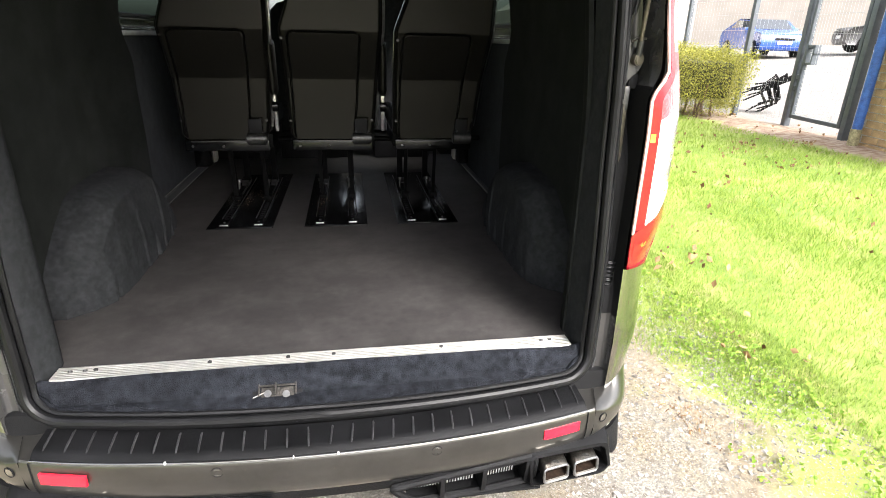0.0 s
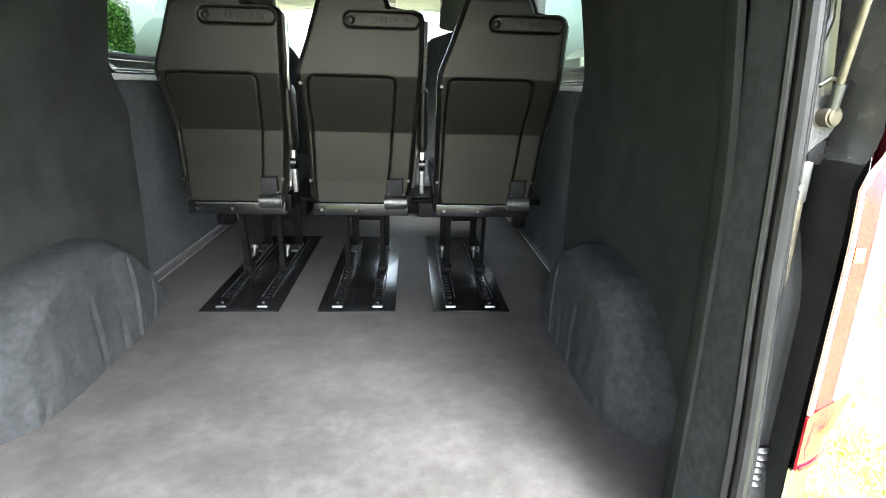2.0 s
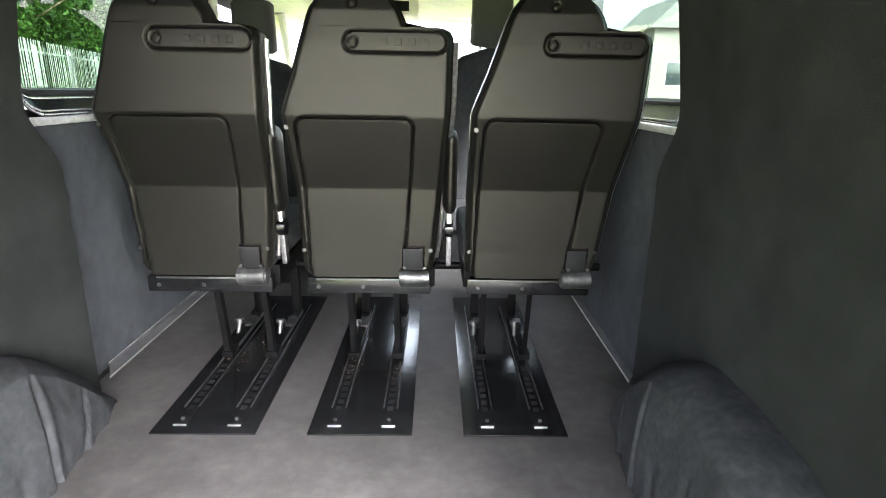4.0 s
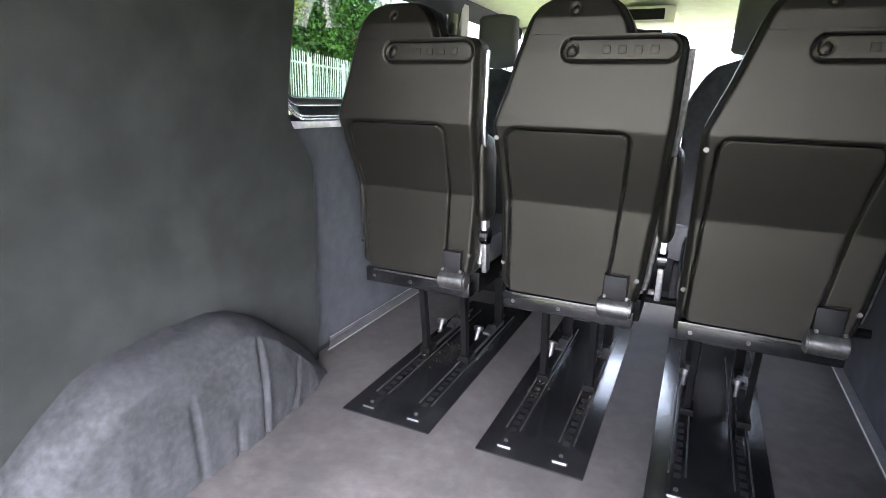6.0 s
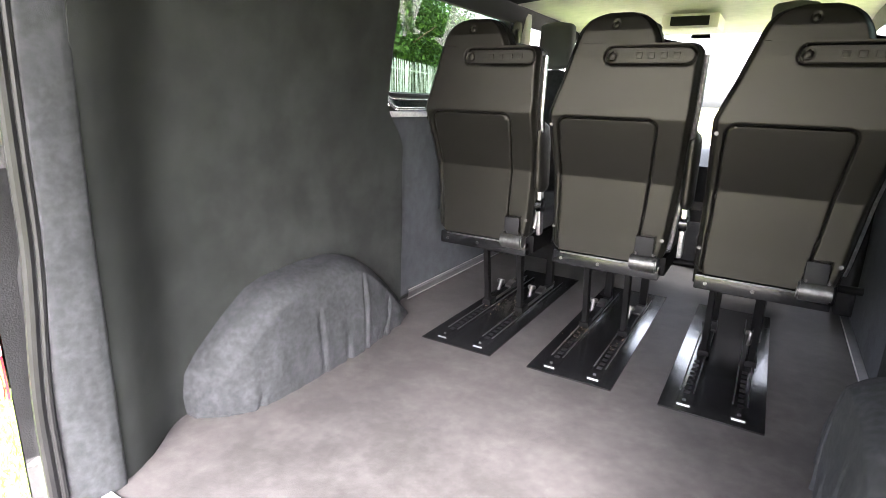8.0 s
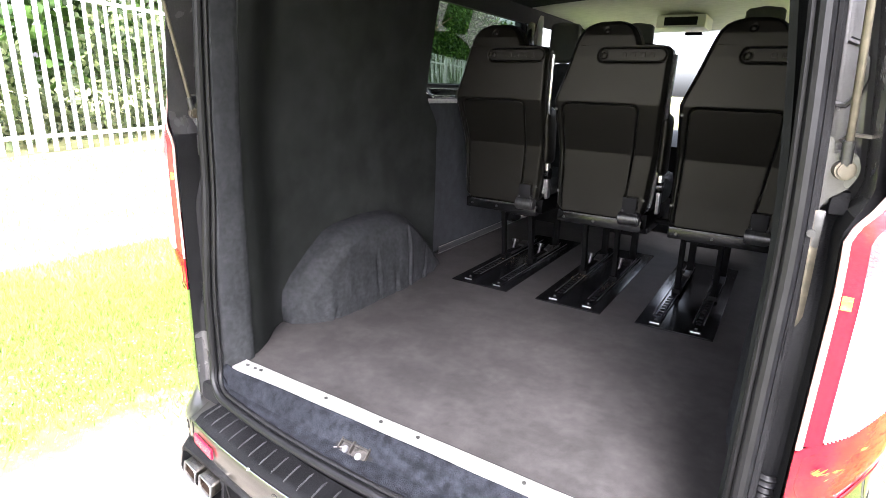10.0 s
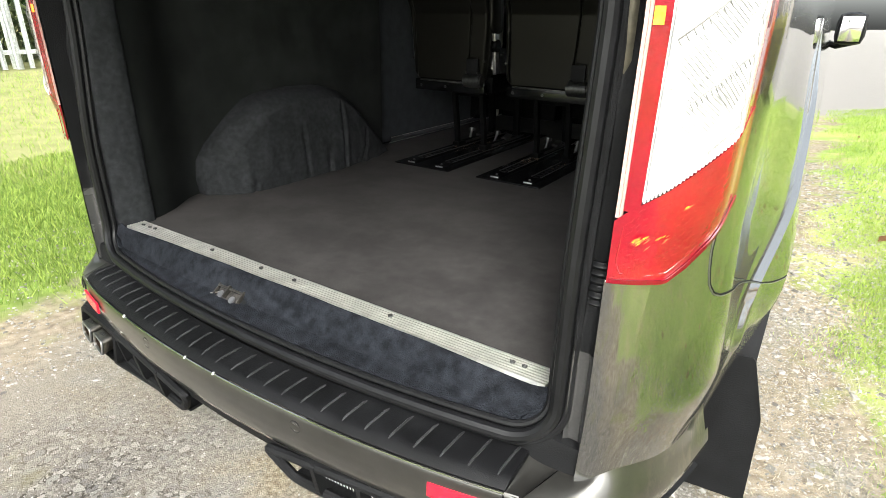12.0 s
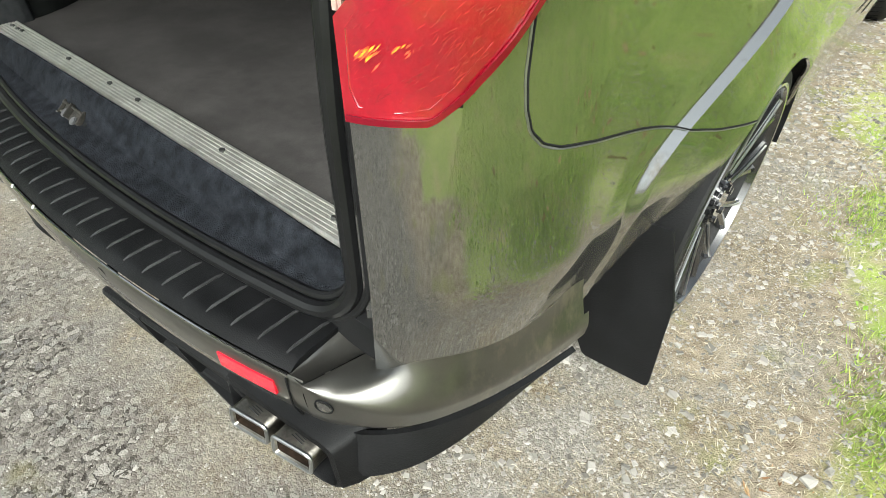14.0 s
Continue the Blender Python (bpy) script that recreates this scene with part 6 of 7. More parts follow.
# ---- cab ----
def headrest_seat(x, z0, y=2.62):
    st = thing("front_seat", (x, y, FLOOR), "dark grey fabric front seat with a tall headrest", "seat", "front seats")
    def back(u, v):
        a = u * math.tau
        zz = 0.35 + v * (z0 - 0.52 - FLOOR + 0.5 - 0.33)
        w = 0.235 * (1 - 0.35 * smooth(0.72, 1.0, v)) * min(1.0, (1.001 - v) * 14) ** 0.4
        return (w * (abs(math.cos(a)) ** 0.5) * (1 if math.cos(a) >= 0 else -1), 0.075 * math.sin(a) * min(1.0, (1.001 - v) * 14) ** 0.4 + 0.10 - 0.16 * v, zz)
    part("backrest", sheet(back, 28, 20), FABRIC, st, angle=80)
    h0 = z0 - FLOOR
    def rest(u, v):
        a = u * math.tau
        w = 0.1 * (1 - 0.08 * v) * min(1.0, 0.001 + min(v, 1 - v) * 12) ** 0.3
        c, d = math.cos(a), math.sin(a)
        return (w * abs(c) ** 0.45 * (1 if c >= 0 else -1), 0.045 * abs(d) ** 0.6 * (1 if d >= 0 else -1) * min(1.0, 0.001 + min(v, 1 - v) * 12) ** 0.3 - 0.06, h0 + 0.0 + v * 0.245)
    hr = part("headrest", sheet(rest, 28, 20), HEADREST, st, "grey-green vinyl headrest", angle=80)
    for dx in (-0.05, 0.05):
        part("stalk", rod((dx, -0.06, h0 - 0.06), (dx, -0.06, h0 + 0.02), 0.006, seg=8), STEEL, hr)
    part("cushion", box(-0.24, 0.24, 0.0, 0.5, 0.2, 0.38, 0.05), FABRIC, st)
    part("pedestal", box(-0.2, 0.2, 0.05, 0.45, 0.0, 0.2, 0.02), BLACK_PLASTIC, st)


headrest_seat(-0.64, 1.55)
headrest_seat(-0.2, 1.535)
headrest_seat(0.45, 1.60)


MIRROR_X, MIRROR_Z = (0.955, 1.105), (1.01, 1.19)


def cab():
    mirror = thing("rear_view_mirror", (-0.05, 3.55, 1.80), "black wedge-shaped mirror mount at the windscreen", "mirror")
    part("mount", outline(rounded([(-0.06, 0.0), (0.06, 0.0), (0.022, 0.10), (-0.022, 0.10)], 0.01), 0.05, "y-0.02"), BLACK_PLASTIC, mirror)
    part("mirror_lamp", box(-0.075, 0.075, -0.06, 0.02, 0.10, 0.118, 0.006), PALE_TRIM, mirror)
    con = thing("overhead_console", (-0.05, 3.0, 1.80), "pale grey overhead console with a dark screen recess", "console")
    part("housing", box(-0.15, 0.15, 0.0, 0.3, -0.005, 0.075, 0.015), PALE_TRIM, con)
    part("recess", box(-0.10, 0.10, -0.004, 0.004, 0.01, 0.06, 0.003), MATT_BLACK, con)
    part("dashboard", sheet(lambda u, v: (-0.85 + 1.7 * u, 3.35 + 0.55 * v, 1.0 + 0.10 * math.sin(v * math.pi * 0.6) + 0.02 * math.cos((u - 0.5) * 6)), 20, 10, thick=0.25), BLACK_PLASTIC, van, "black dashboard")
    screen = part("windscreen", sheet(lambda u, v: ((2 * u - 1) * (0.80 - 0.06 * v), 4.1 - 0.72 * v + 0.06 * (1 - (2 * u - 1) ** 2), 1.08 + 0.74 * v), 14, 8), GLASS, van, "clear windscreen glass")
    screen.visible_shadow = False
    for s in (1, -1):
        part("screen_pillar", sweep([flip(s, (0.81 - 0.06 * t, 4.12 - 0.74 * t, 1.05 + 0.8 * t)) for t in np.linspace(0, 1, 8)], 0.04, 8), PALE_TRIM, van)
    part("bonnet", sheet(lambda u, v: ((2 * u - 1) * (0.88 - 0.12 * v), 4.0 + 0.75 * v, 1.06 - 0.1 * v - 0.28 * v ** 4), 14, 10, thick=0.02), PAINT, van)
    part("front_panel", sheet(lambda u, v: ((2 * u - 1) * 0.84, 4.72 + 0.08 * (1 - (2 * u - 1) ** 2), 0.25 + 0.5 * v), 14, 6, thick=0.03), PAINT, van)
    part("underbody", box(-0.8, 0.8, -0.05, 4.5, 0.25, 0.45, 0.02), MATT_BLACK, van)
    for s in (1, -1):
        d = part("side_mirror", box(*sorted((s * MIRROR_X[0], s * MIRROR_X[1])), 3.36, 3.47, MIRROR_Z[0], MIRROR_Z[1], 0.05), BLACK_PLASTIC, van, "rounded door mirror housing")
        part("mirror_glass", box(*sorted((s * (MIRROR_X[0] + 0.022), s * (MIRROR_X[1] - 0.022))), 3.352, 3.362, MIRROR_Z[0] + 0.022, MIRROR_Z[1] - 0.022, 0.003), MIRROR_GLASS, d, "bright mirror glass")
        part("mirror_arm", sweep([flip(s, (0.90, 3.5, MIRROR_Z[0] + 0.02)), flip(s, (0.98, 3.46, MIRROR_Z[0] - 0.005)), flip(s, (1.06, 3.42, MIRROR_Z[0] + 0.02))], 0.018, 8), BLACK_PLASTIC, d, "black mirror arm")


cab()


# ---- fence, planting and trees ----
def palisade():
    fence = thing("palisade_fence", (-6.25, 4, 0.5), "tall galvanised steel palisade fence on the edge of the grass", "fence")
    y0, pitch, n = -4.0, 0.152, 272
    bm = bmesh.new()
    w, top = 0.032, 1.92
    prof = [(-w, 0.0), (-w * 0.5, -0.012), (0.0, 0.006), (w * 0.5, -0.012), (w, 0.0)]
    lo = [bm.verts.new((x, y, 0.02)) for y, x in prof]
    hi = [bm.verts.new((x, y, top)) for y, x in prof]
    tips = [bm.verts.new((x, y * 0.8, top + (0.10 if i == 2 else 0.07 if i in (1, 3) else 0.02))) for i, (y, x) in enumerate(prof)]
    for a, b in ((lo, hi), (hi, tips)):
        for i in range(4):
            bm.faces.new((a[i], a[i + 1], b[i + 1], b[i]))
    bmesh.ops.solidify(bm, geom=bm.faces[:], thickness=0.003)
    first = part("pale", bm, GALV, fence)
    first.location = (0.0, y0 - 4, 0)
    for k in range(1, n):
        p = new("pale", first.data)
        p.parent = fence
        p.location = (0.0, y0 - 4 + k * pitch, 0.0)
        p.rotation_euler = (random.uniform(-0.006, 0.006), random.uniform(-0.006, 0.006), random.uniform(-0.1, 0.1))
    for z in (0.17, 1.70):
        part("rail", box(-0.055, -0.015, y0 - 4.3, y0 - 4 + n * pitch, z, z + 0.045, 0.003), GALV, fence)
    for k in range(15):
        y = y0 - 4 + 0.5 + k * 2.75
        part("post", box(-0.16, -0.06, y - 0.03, y + 0.03, -0.1, 1.9, 0.004), GALV, fence)
    # the fence draws away from the track as it runs forward
    turn = Matrix.Rotation(radians(16), 4, "Z")
    fence.matrix_world = Matrix.Translation((-6.25, 1.35, 0.5)) @ turn @ Matrix.Translation((0, 2.65, 0))


palisade()


def behind_fence(y):
    """How far the fence line has drawn away at a place along the track."""
    return -0.29 * np.maximum(0.0, np.asarray(y) - 1.35)


def leaf_mesh(name, places, size, mat, label, category, squash=0.6, kind="stuff"):
    """Many small bent leaves, one mesh."""
    rng = np.random.default_rng(7)
    c = np.asarray(places, float)
    n = len(c)
    d = rng.normal(size=(n, 3))
    d /= np.linalg.norm(d, axis=1)[:, None]
    e = np.cross(d, rng.normal(size=(n, 3)))
    e /= np.linalg.norm(e, axis=1)[:, None]
    s = size * rng.uniform(0.6, 1.4, (n, 1))
    nrm = np.cross(d, e)
    v = np.stack([c - d * s, c + e * s * squash + nrm * s * 0.15, c + d * s, c - e * s * squash + nrm * s * 0.15], 1).reshape(-1, 3)
    f = np.arange(n * 4).reshape(n, 4)
    me = bpy.data.meshes.new(name)
    me.from_pydata(v.tolist(), [], f.tolist())
    me.materials.append(mat)
    ob = new(name, me)
    return tagged(ob, label, category, kind=kind) if category else ob


def crown_points(rng, centre, radii, n, clumps=26):
    """Leaf places in uneven clumps within an ellipsoid, with gaps between."""
    cc = rng.normal(size=(clumps, 3))
    cc /= np.linalg.norm(cc, axis=1)[:, None]
    cc *= rng.uniform(0.35, 1.0, (clumps, 1))
    pick = rng.integers(0, clumps, n)
    r = rng.normal(size=(n, 3)) * 0.2
    return (cc[pick] + r) * np.array(radii) + np.array(centre)


def tree(x, y, h, r, seed, n=2600, leaf=0.09):
    rng = np.random.default_rng(seed)
    z0 = ground_height(x, y)
    tr = thing("tree", (x, y, z0), "leafy green tree with a brown trunk behind the fence" if x < 0 else "leafy green tree beside the lane", "tree", "trees")
    bm = bmesh.new()
    lean_x, lean_y = rng.uniform(-0.3, 0.3, 2)
    pts = [Vector((lean_x * t * t, lean_y * t * t, -0.1 + h * 0.75 * t)) for t in np.linspace(0, 1, 8)]
    for i, (a, b) in enumerate(zip(pts, pts[1:])):
        rod(a, b, 0.035 * h * 0.6 * (1 - i / 9), bm, 10, 0.035 * h * 0.6 * (1 - (i + 1) / 9))
    part("trunk", bm, BARK, tr)
    for k in range(6):
        a = pts[3 + k % 4]
        ang = rng.uniform(0, math.tau)
        b = a + Vector((math.cos(ang) * r * 0.7, math.sin(ang) * r * 0.7, h * 0.18))
        part("limb", rod(a, b, 0.05, seg=7, r2=0.015), BARK, tr)
    ob = leaf_mesh("crown", crown_points(rng, (0, 0, h * 0.68), (r, r, h * 0.36), n), leaf, LEAVES, "", "")
    ob.parent = tr


for k, (x, y, h, r) in enumerate(((-8.6, -1.5, 7.5, 2.2), (-9.4, 2.2, 8.0, 2.4), (-8.8, 5.6, 7.0, 2.3), (-9.2, 8.8, 7.5, 2.5), (-8.7, 12.0, 7.0, 2.4), (-9.5, 15.5, 8.0, 2.8), (-8.9, 19.5, 7.5, 2.8),
                              (-13, 30, 10, 4.2))):
    tree(x + float(behind_fence(y)), y, h, r, 20 + k, 3200 if x < -8 else 2400, 0.085 if x < -8 else 0.2)


def undergrowth():
    rng = np.random.default_rng(3)
    n = 26000
    y = rng.uniform(-6, 16, n)
    depth = rng.uniform(0, 1, n) ** 1.5
    z = rng.uniform(0, 1, n) ** 1.2 * (1.7 + 0.5 * np.sin(y * 1.9) + 0.4 * np.sin(y * 4.3))
    x = -6.75 - depth * 1.3 - 0.2 * np.sin(y * 3.1) + behind_fence(y)
    leaf_mesh("undergrowth", np.stack([x, y, z + 0.36], 1), 0.05, IVY, "dark ivy and shrub growth behind the fence", "undergrowth", 0.75)
    n = 64000
    y = rng.uniform(-4, 42, n)
    clump = np.sin(y * 1.7) * 0.5 + np.sin(y * 3.9 + 1) * 0.3
    x = -7.5 - rng.uniform(0, 1, n) * 2.2 - 0.4 * clump + behind_fence(y)
    z = 1.2 + rng.uniform(0, 1, n) * (4.6 + 0.9 * clump)
    leaf_mesh("bushes", np.stack([x, y, z], 1), 0.10, LEAVES, "dense green shrubs above the fence", "bushes", 0.7)


undergrowth()


def hedge():
    z0 = ground_height(4.45, 6.15)
    hd = thing("hedge", (4.45, 6.15, z0), "clipped yellow-green hedge with bare woody feet beside the car park", "hedge")
    rng = np.random.default_rng(11)
    n = 150000
    p = rng.uniform(-1, 1, (n, 3))
    keep = np.max(np.abs(p), axis=1) > 0.72
    p = p[keep]
    p = p * np.array([1.0, 0.64, 0.40]) + 0.035 * rng.normal(size=p.shape)
    p[:, 2] += 0.50
    p[:, :2] *= (0.80 + 0.2 * np.clip(p[:, 2:3] / 0.6, 0, 1))
    low = p[:, 2] < 0.24
    p = p[~(low & (rng.random(len(p)) < 0.75))]
    p[:, 2] += 0.05 * np.sin(p[:, 1] * 5) + 0.04 * np.sin(p[:, 0] * 7)
    ob = leaf_mesh("foliage", p, 0.0095, HEDGE_LEAVES, "", "")
    ob.parent = hd
    # solid dark core: the shade among inner twigs is in its colour
    part("heart", box(-0.78, 0.78, -0.46, 0.46, 0.28, 0.76, 0.08), HEDGE_HEART, hd)
    for k in range(26):
        x, y = rng.uniform(-0.7, 0.7), rng.uniform(-0.42, 0.42)
        part("stem", rod((x, y, -0.05), (x + rng.uniform(-0.1, 0.1), y + rng.uniform(-0.1, 0.1), 0.5), 0.02, seg=6, r2=0.01), BARK, hd)
    hd.rotation_euler = (0, 0, radians(-12))


hedge()


def gate_and_wall():
    zg = ground_height(5.6, 4.6)
    a, b = Vector((5.40, 4.80, zg)), Vector((5.24, 3.78, zg))
    d = (b - a).normalized()
    gate = thing("gate", a, "grey steel pedestrian gate with mesh infill, closed", "gate")
    ang = math.atan2(d.y, d.x)
    L = (b - a).length
    gate.rotation_euler = (0, 0, ang)
    for x in (0.0, L):
        part("gate_post", box(x - 0.036, x + 0.036, -0.036, 0.036, -0.05, 2.3, 0.004), GREY_PAINT, gate)
    for x in (0.09, L - 0.09):
        part("stile", box(x - 0.022, x + 0.022, -0.022, 0.022, 0.1, 2.15, 0.003), GREY_PAINT, gate)
    for z in (0.12, 2.12):
        part("gate_rail", box(0.07, L - 0.07, -0.02, 0.02, z - 0.022, z + 0.022, 0.003), GREY_PAINT, gate)
    lock = part("lock_case", box(0.10, 0.15, -0.04, 0.04, 0.72, 0.93, 0.004), GREY_PAINT, gate, "dark grey lock case with an open guard frame")
    for x0, x1, z0, z1 in ((0.15, 0.27, 0.90, 0.93), (0.24, 0.27, 0.83, 0.90), (0.24, 0.26, 0.74, 0.83), (0.15, 0.26, 0.715, 0.74)):
        part("guard", box(x0, x1, -0.035, 0.035, z0, z1, 0.003), GREY_PAINT, lock)
    part("latch_bolt", box(0.06, 0.11, -0.012, 0.012, 0.80, 0.83, 0.003), ALLOY_GREY, lock)
    for z in (0.42, 0.55):
        part("hinge", box(0.04, 0.10, -0.03, 0.03, z, z + 0.05, 0.004), GREY_PAINT, gate)
    for k in range(int((L - 0.24) / 0.05)):
        x = 0.13 + k * 0.05
        part("wire", rod((x, 0, 0.12), (x, 0, 2.12), 0.0014, seg=5), WIRE, gate)
    for k in range(10):
        part("wire", rod((0.1, 0, 0.25 + k * 0.2), (L - 0.1, 0, 0.25 + k * 0.2), 0.0014, seg=5), WIRE, gate)

    mesh = thing("mesh_fence", (5.40, 4.80, zg), "grey weld-mesh fence panels along the car park", "fence")
    e = Vector((5.46, 10.4, 0)) - Vector((5.40, 4.80, 0))
    mesh.rotation_euler = (0, 0, math.atan2(e.y, e.x))
    LL = e.length
    for k in range(4):
        x = 0.98 + k * 1.5
        part("post", box(x - 0.03, x + 0.03, -0.03, 0.03, -0.05, 2.3, 0.003), GREY_PAINT, mesh)
    for k in range(int(LL / 0.07)):
        x = 0.06 + k * 0.07
        part("wire", rod((x, 0, 0.05), (x, 0, 2.2), 0.0012, seg=4), WIRE, mesh)
    for k in range(11):
        part("wire", rod((0, 0, 0.1 + 0.2 * k), (LL, 0, 0.1 + 0.2 * k), 0.0012, seg=4), WIRE, mesh)

    # brick pier and blue drainpipe
    p0 = Vector((5.20, 3.62, zg))
    wall = thing("brick_wall", p0, "buff brick wall end beside the gate", "wall", kind="structure")
    wall.rotation_euler = (0, 0, radians(-99))
    part("core", box(0.006, 1.55, 0.008, 0.30, -0.1, 2.6), MORTAR, wall)
    bm = box(-0.1075, 0.1075, 0, 0.10, -0.0325, 0.0325, 0.004)
    first = None
    for r in range(35):
        for c in range(7):
            x = 0.11 + c * 0.225 + (0.1125 if r % 2 else 0.0)
            if first is None:
                first = part("brick", bm, BRICK, wall)
                ob = first
            else:
                ob = new("brick", first.data)
                ob.parent = wall
            ob.location = (x, random.uniform(-0.003, 0.002), -0.02 + r * 0.075)
            ob.rotation_euler = (0, random.uniform(-0.006, 0.006), 0)
    pipe = thing("drainpipe", p0 + Vector((-0.09, -0.10, 0)), "blue painted drainpipe, stained at its foot", "drainpipe")
    part("pipe", rod((0, 0, 0.14), (0, 0, 2.6), 0.045, seg=16), BLUE_PAINT, pipe)
    part("foot", rod((0, 0, -0.05), (0, 0, 0.15), 0.05, seg=16), STAIN, pipe)
    for z in (0.9, 2.0):
        part("clip", rod((0, 0, z), (0, 0, z + 0.05), 0.05, seg=16), BLUE_PAINT, pipe)

    # stacked black plastic chairs lying against the mesh
    ch = thing("stacked_chairs", (5.95, 5.95, ground_height(5.95, 5.95)), "black plastic chairs tipped over in a heap", "chairs")
    for k in range(3):
        m = pose(0.08 * k, -0.1 * k, 0.35 + 0.06 * k, 55 + 9 * k, 20, 35 + 8 * k)
        bm = sheet(lambda u, v: ((u - 0.5) * 0.42, (v - 0.5) * 0.42, 0.04 * math.cos(u * 3)), 6, 6, thick=0.01)
        bmesh.ops.transform(bm, matrix=m, verts=bm.verts)
        part("seat", bm, MATT_BLACK, ch)
        for dx in (-0.19, 0.19):
            for dy in (-0.19, 0.19):
                bm = rod((dx, dy, 0), (dx * 1.2, dy * 1.2, -0.42), 0.018, seg=8)
                bmesh.ops.transform(bm, matrix=m, verts=bm.verts)
                part("leg", bm, MATT_BLACK, ch)
        bm = bmesh.new()
        for j in range(5):
            rod(((j - 2) * 0.08, 0.2, 0.02), ((j - 2) * 0.09, 0.28, 0.4), 0.014, bm, 6)
        rod((-0.2, 0.28, 0.4), (0.2, 0.28, 0.4), 0.02, bm, 8)
        bmesh.ops.transform(bm, matrix=m, verts=bm.verts)
        part("backrest", bm, MATT_BLACK, ch)
    ch.scale = (0.62, 0.62, 0.62)


gate_and_wall()


def parked_car(name, x, y, turn, mat, label):
    z0 = ground_height(x, y)
    car = thing(name, (x, y, z0), label, "car", "parked cars")
    side = [(-1.95, 0.35), (-1.98, 0.6), (-1.9, 0.85), (-1.0, 0.98), (-0.45, 1.38), (0.7, 1.44), (1.55, 1.05), (1.93, 0.92), (1.97, 0.5), (1.9, 0.28), (-1.85, 0.25)]
    body = rounded(side, 0.16, 5)
    bm = bmesh.new()
    rings = []
    for w, k in ((-0.80, 0.94), (-0.84, 1.0), (0.84, 1.0), (0.80, 0.94)):
        rings.append([bm.verts.new((px * k, w * (1 - 0.22 * smooth(0.95, 1.45, pz)), 0.25 + (pz - 0.25) * (0.97 if k < 1 else 1))) for px, pz in body])
    n = len(body)
    for a, b in zip(rings, rings[1:]):
        for i in range(n):
            bm.faces.new((a[i], a[(i + 1) % n], b[(i + 1) % n], b[i]))
    bm.faces.new(rings[0])
    bm.faces.new(rings[-1])
    part("body", bm, mat, car)
    for w in (-1, 1):
        g = rounded([(-0.88, 0.99), (-0.42, 1.32), (0.62, 1.37), (1.2, 1.06)], 0.06)
        part("side_window", outline([(px, pz) for px, pz in g], 0.02 * w, "y%.3f" % (w * 0.735)), CAR_GLASS, car)
        for px in (-1.25, 1.2):
            tyre = part("wheel", rod((px, w * 0.70, 0.31), (px, w * 0.86, 0.31), 0.31, seg=28, bevel=0.03), TYRE, car)
            rim = part("rim", rod((px, w * 0.85, 0.31), (px, w * 0.872, 0.31), 0.21, seg=24, bevel=0.01), RIM_EDGE, tyre)
            part("rim_well", rod((px, w * 0.868, 0.31), (px, w * 0.876, 0.31), 0.12, seg=10), RIM, rim)
        part("headlight", box(-1.93, -1.72, *sorted((w * 0.5, w * 0.78)), 0.66, 0.8, 0.03), CLEAR_LENS, car)
        part("door_mirror", box(-0.75, -0.62, *sorted((w * 0.82, w * 0.98)), 0.98, 1.08, 0.02), mat, car)
    part("windscreen", sheet(lambda u, v: (-0.98 + 0.5 * v, (2 * u - 1) * (0.68 - 0.08 * v), 1.01 + 0.36 * v), 6, 4, thick=0.01), CAR_GLASS, car)
    part("number_plate", box(-2.0, -1.985, -0.26, 0.26, 0.48, 0.59, 0.003), WHITE_PLATE, car)
    part("grille", box(-1.985, -1.96, -0.35, 0.35, 0.62, 0.70, 0.01), MATT_BLACK, car)
    car.rotation_euler = (0, 0, radians(turn))


parked_car("blue_car", 16.5, 19.8, 76, BLUE_CAR, "small blue hatchback parked in the car park")
parked_car("dark_car", 20.3, 17.3, -28, DARK_CAR, "dark saloon car parked in the car park")


def far_building():
    b = thing("building", (30, 34, 1.87), "long pale rendered building beyond the car park", "building")
    part("wall", box(-14, 14, -0.3, 6, -1, 5.5), RENDERED, b)
    part("roof", outline([(-0.6, 5.5), (6.6, 5.5), (3, 7.0)], 28.8, "x-14.4"), TARMAC, b)
    part("band", box(-14, 14, -0.34, -0.3, 3.3, 3.42), GREY_PAINT, b)
    b.rotation_euler = (0, 0, radians(-42))


far_building()


def pale_house():
    h = thing("house", (16.2, 32, 1.35), "pale rendered house with a lean-to beyond the car park", "house")
    part("wall", box(-4, 5, 0, 6, -1, 3.6), RENDERED, h)
    part("roof", outline([(-4.4, 3.6), (5.4, 3.6), (3.6, 5.4), (-2.6, 5.4)], 6.6, "y-0.3"), TARMAC, h, "grey pitched roof")
    part("lean_to", outline([(-6.2, -1), (-4, -1), (-4, 3.0), (-6.2, 1.7)], 5, "y0.2"), RENDERED, h)
    for x in (-2.6, 0.4, 2.8):
        w = part("window", box(x - 0.5, x + 0.5, -0.03, 0.02, 0.6, 1.8, 0.01), CAR_GLASS, h)
        part("window_frame", box(x - 0.56, x + 0.56, -0.02, 0.03, 0.54, 1.86, 0.01), WHITE_PLATE, w)


pale_house()


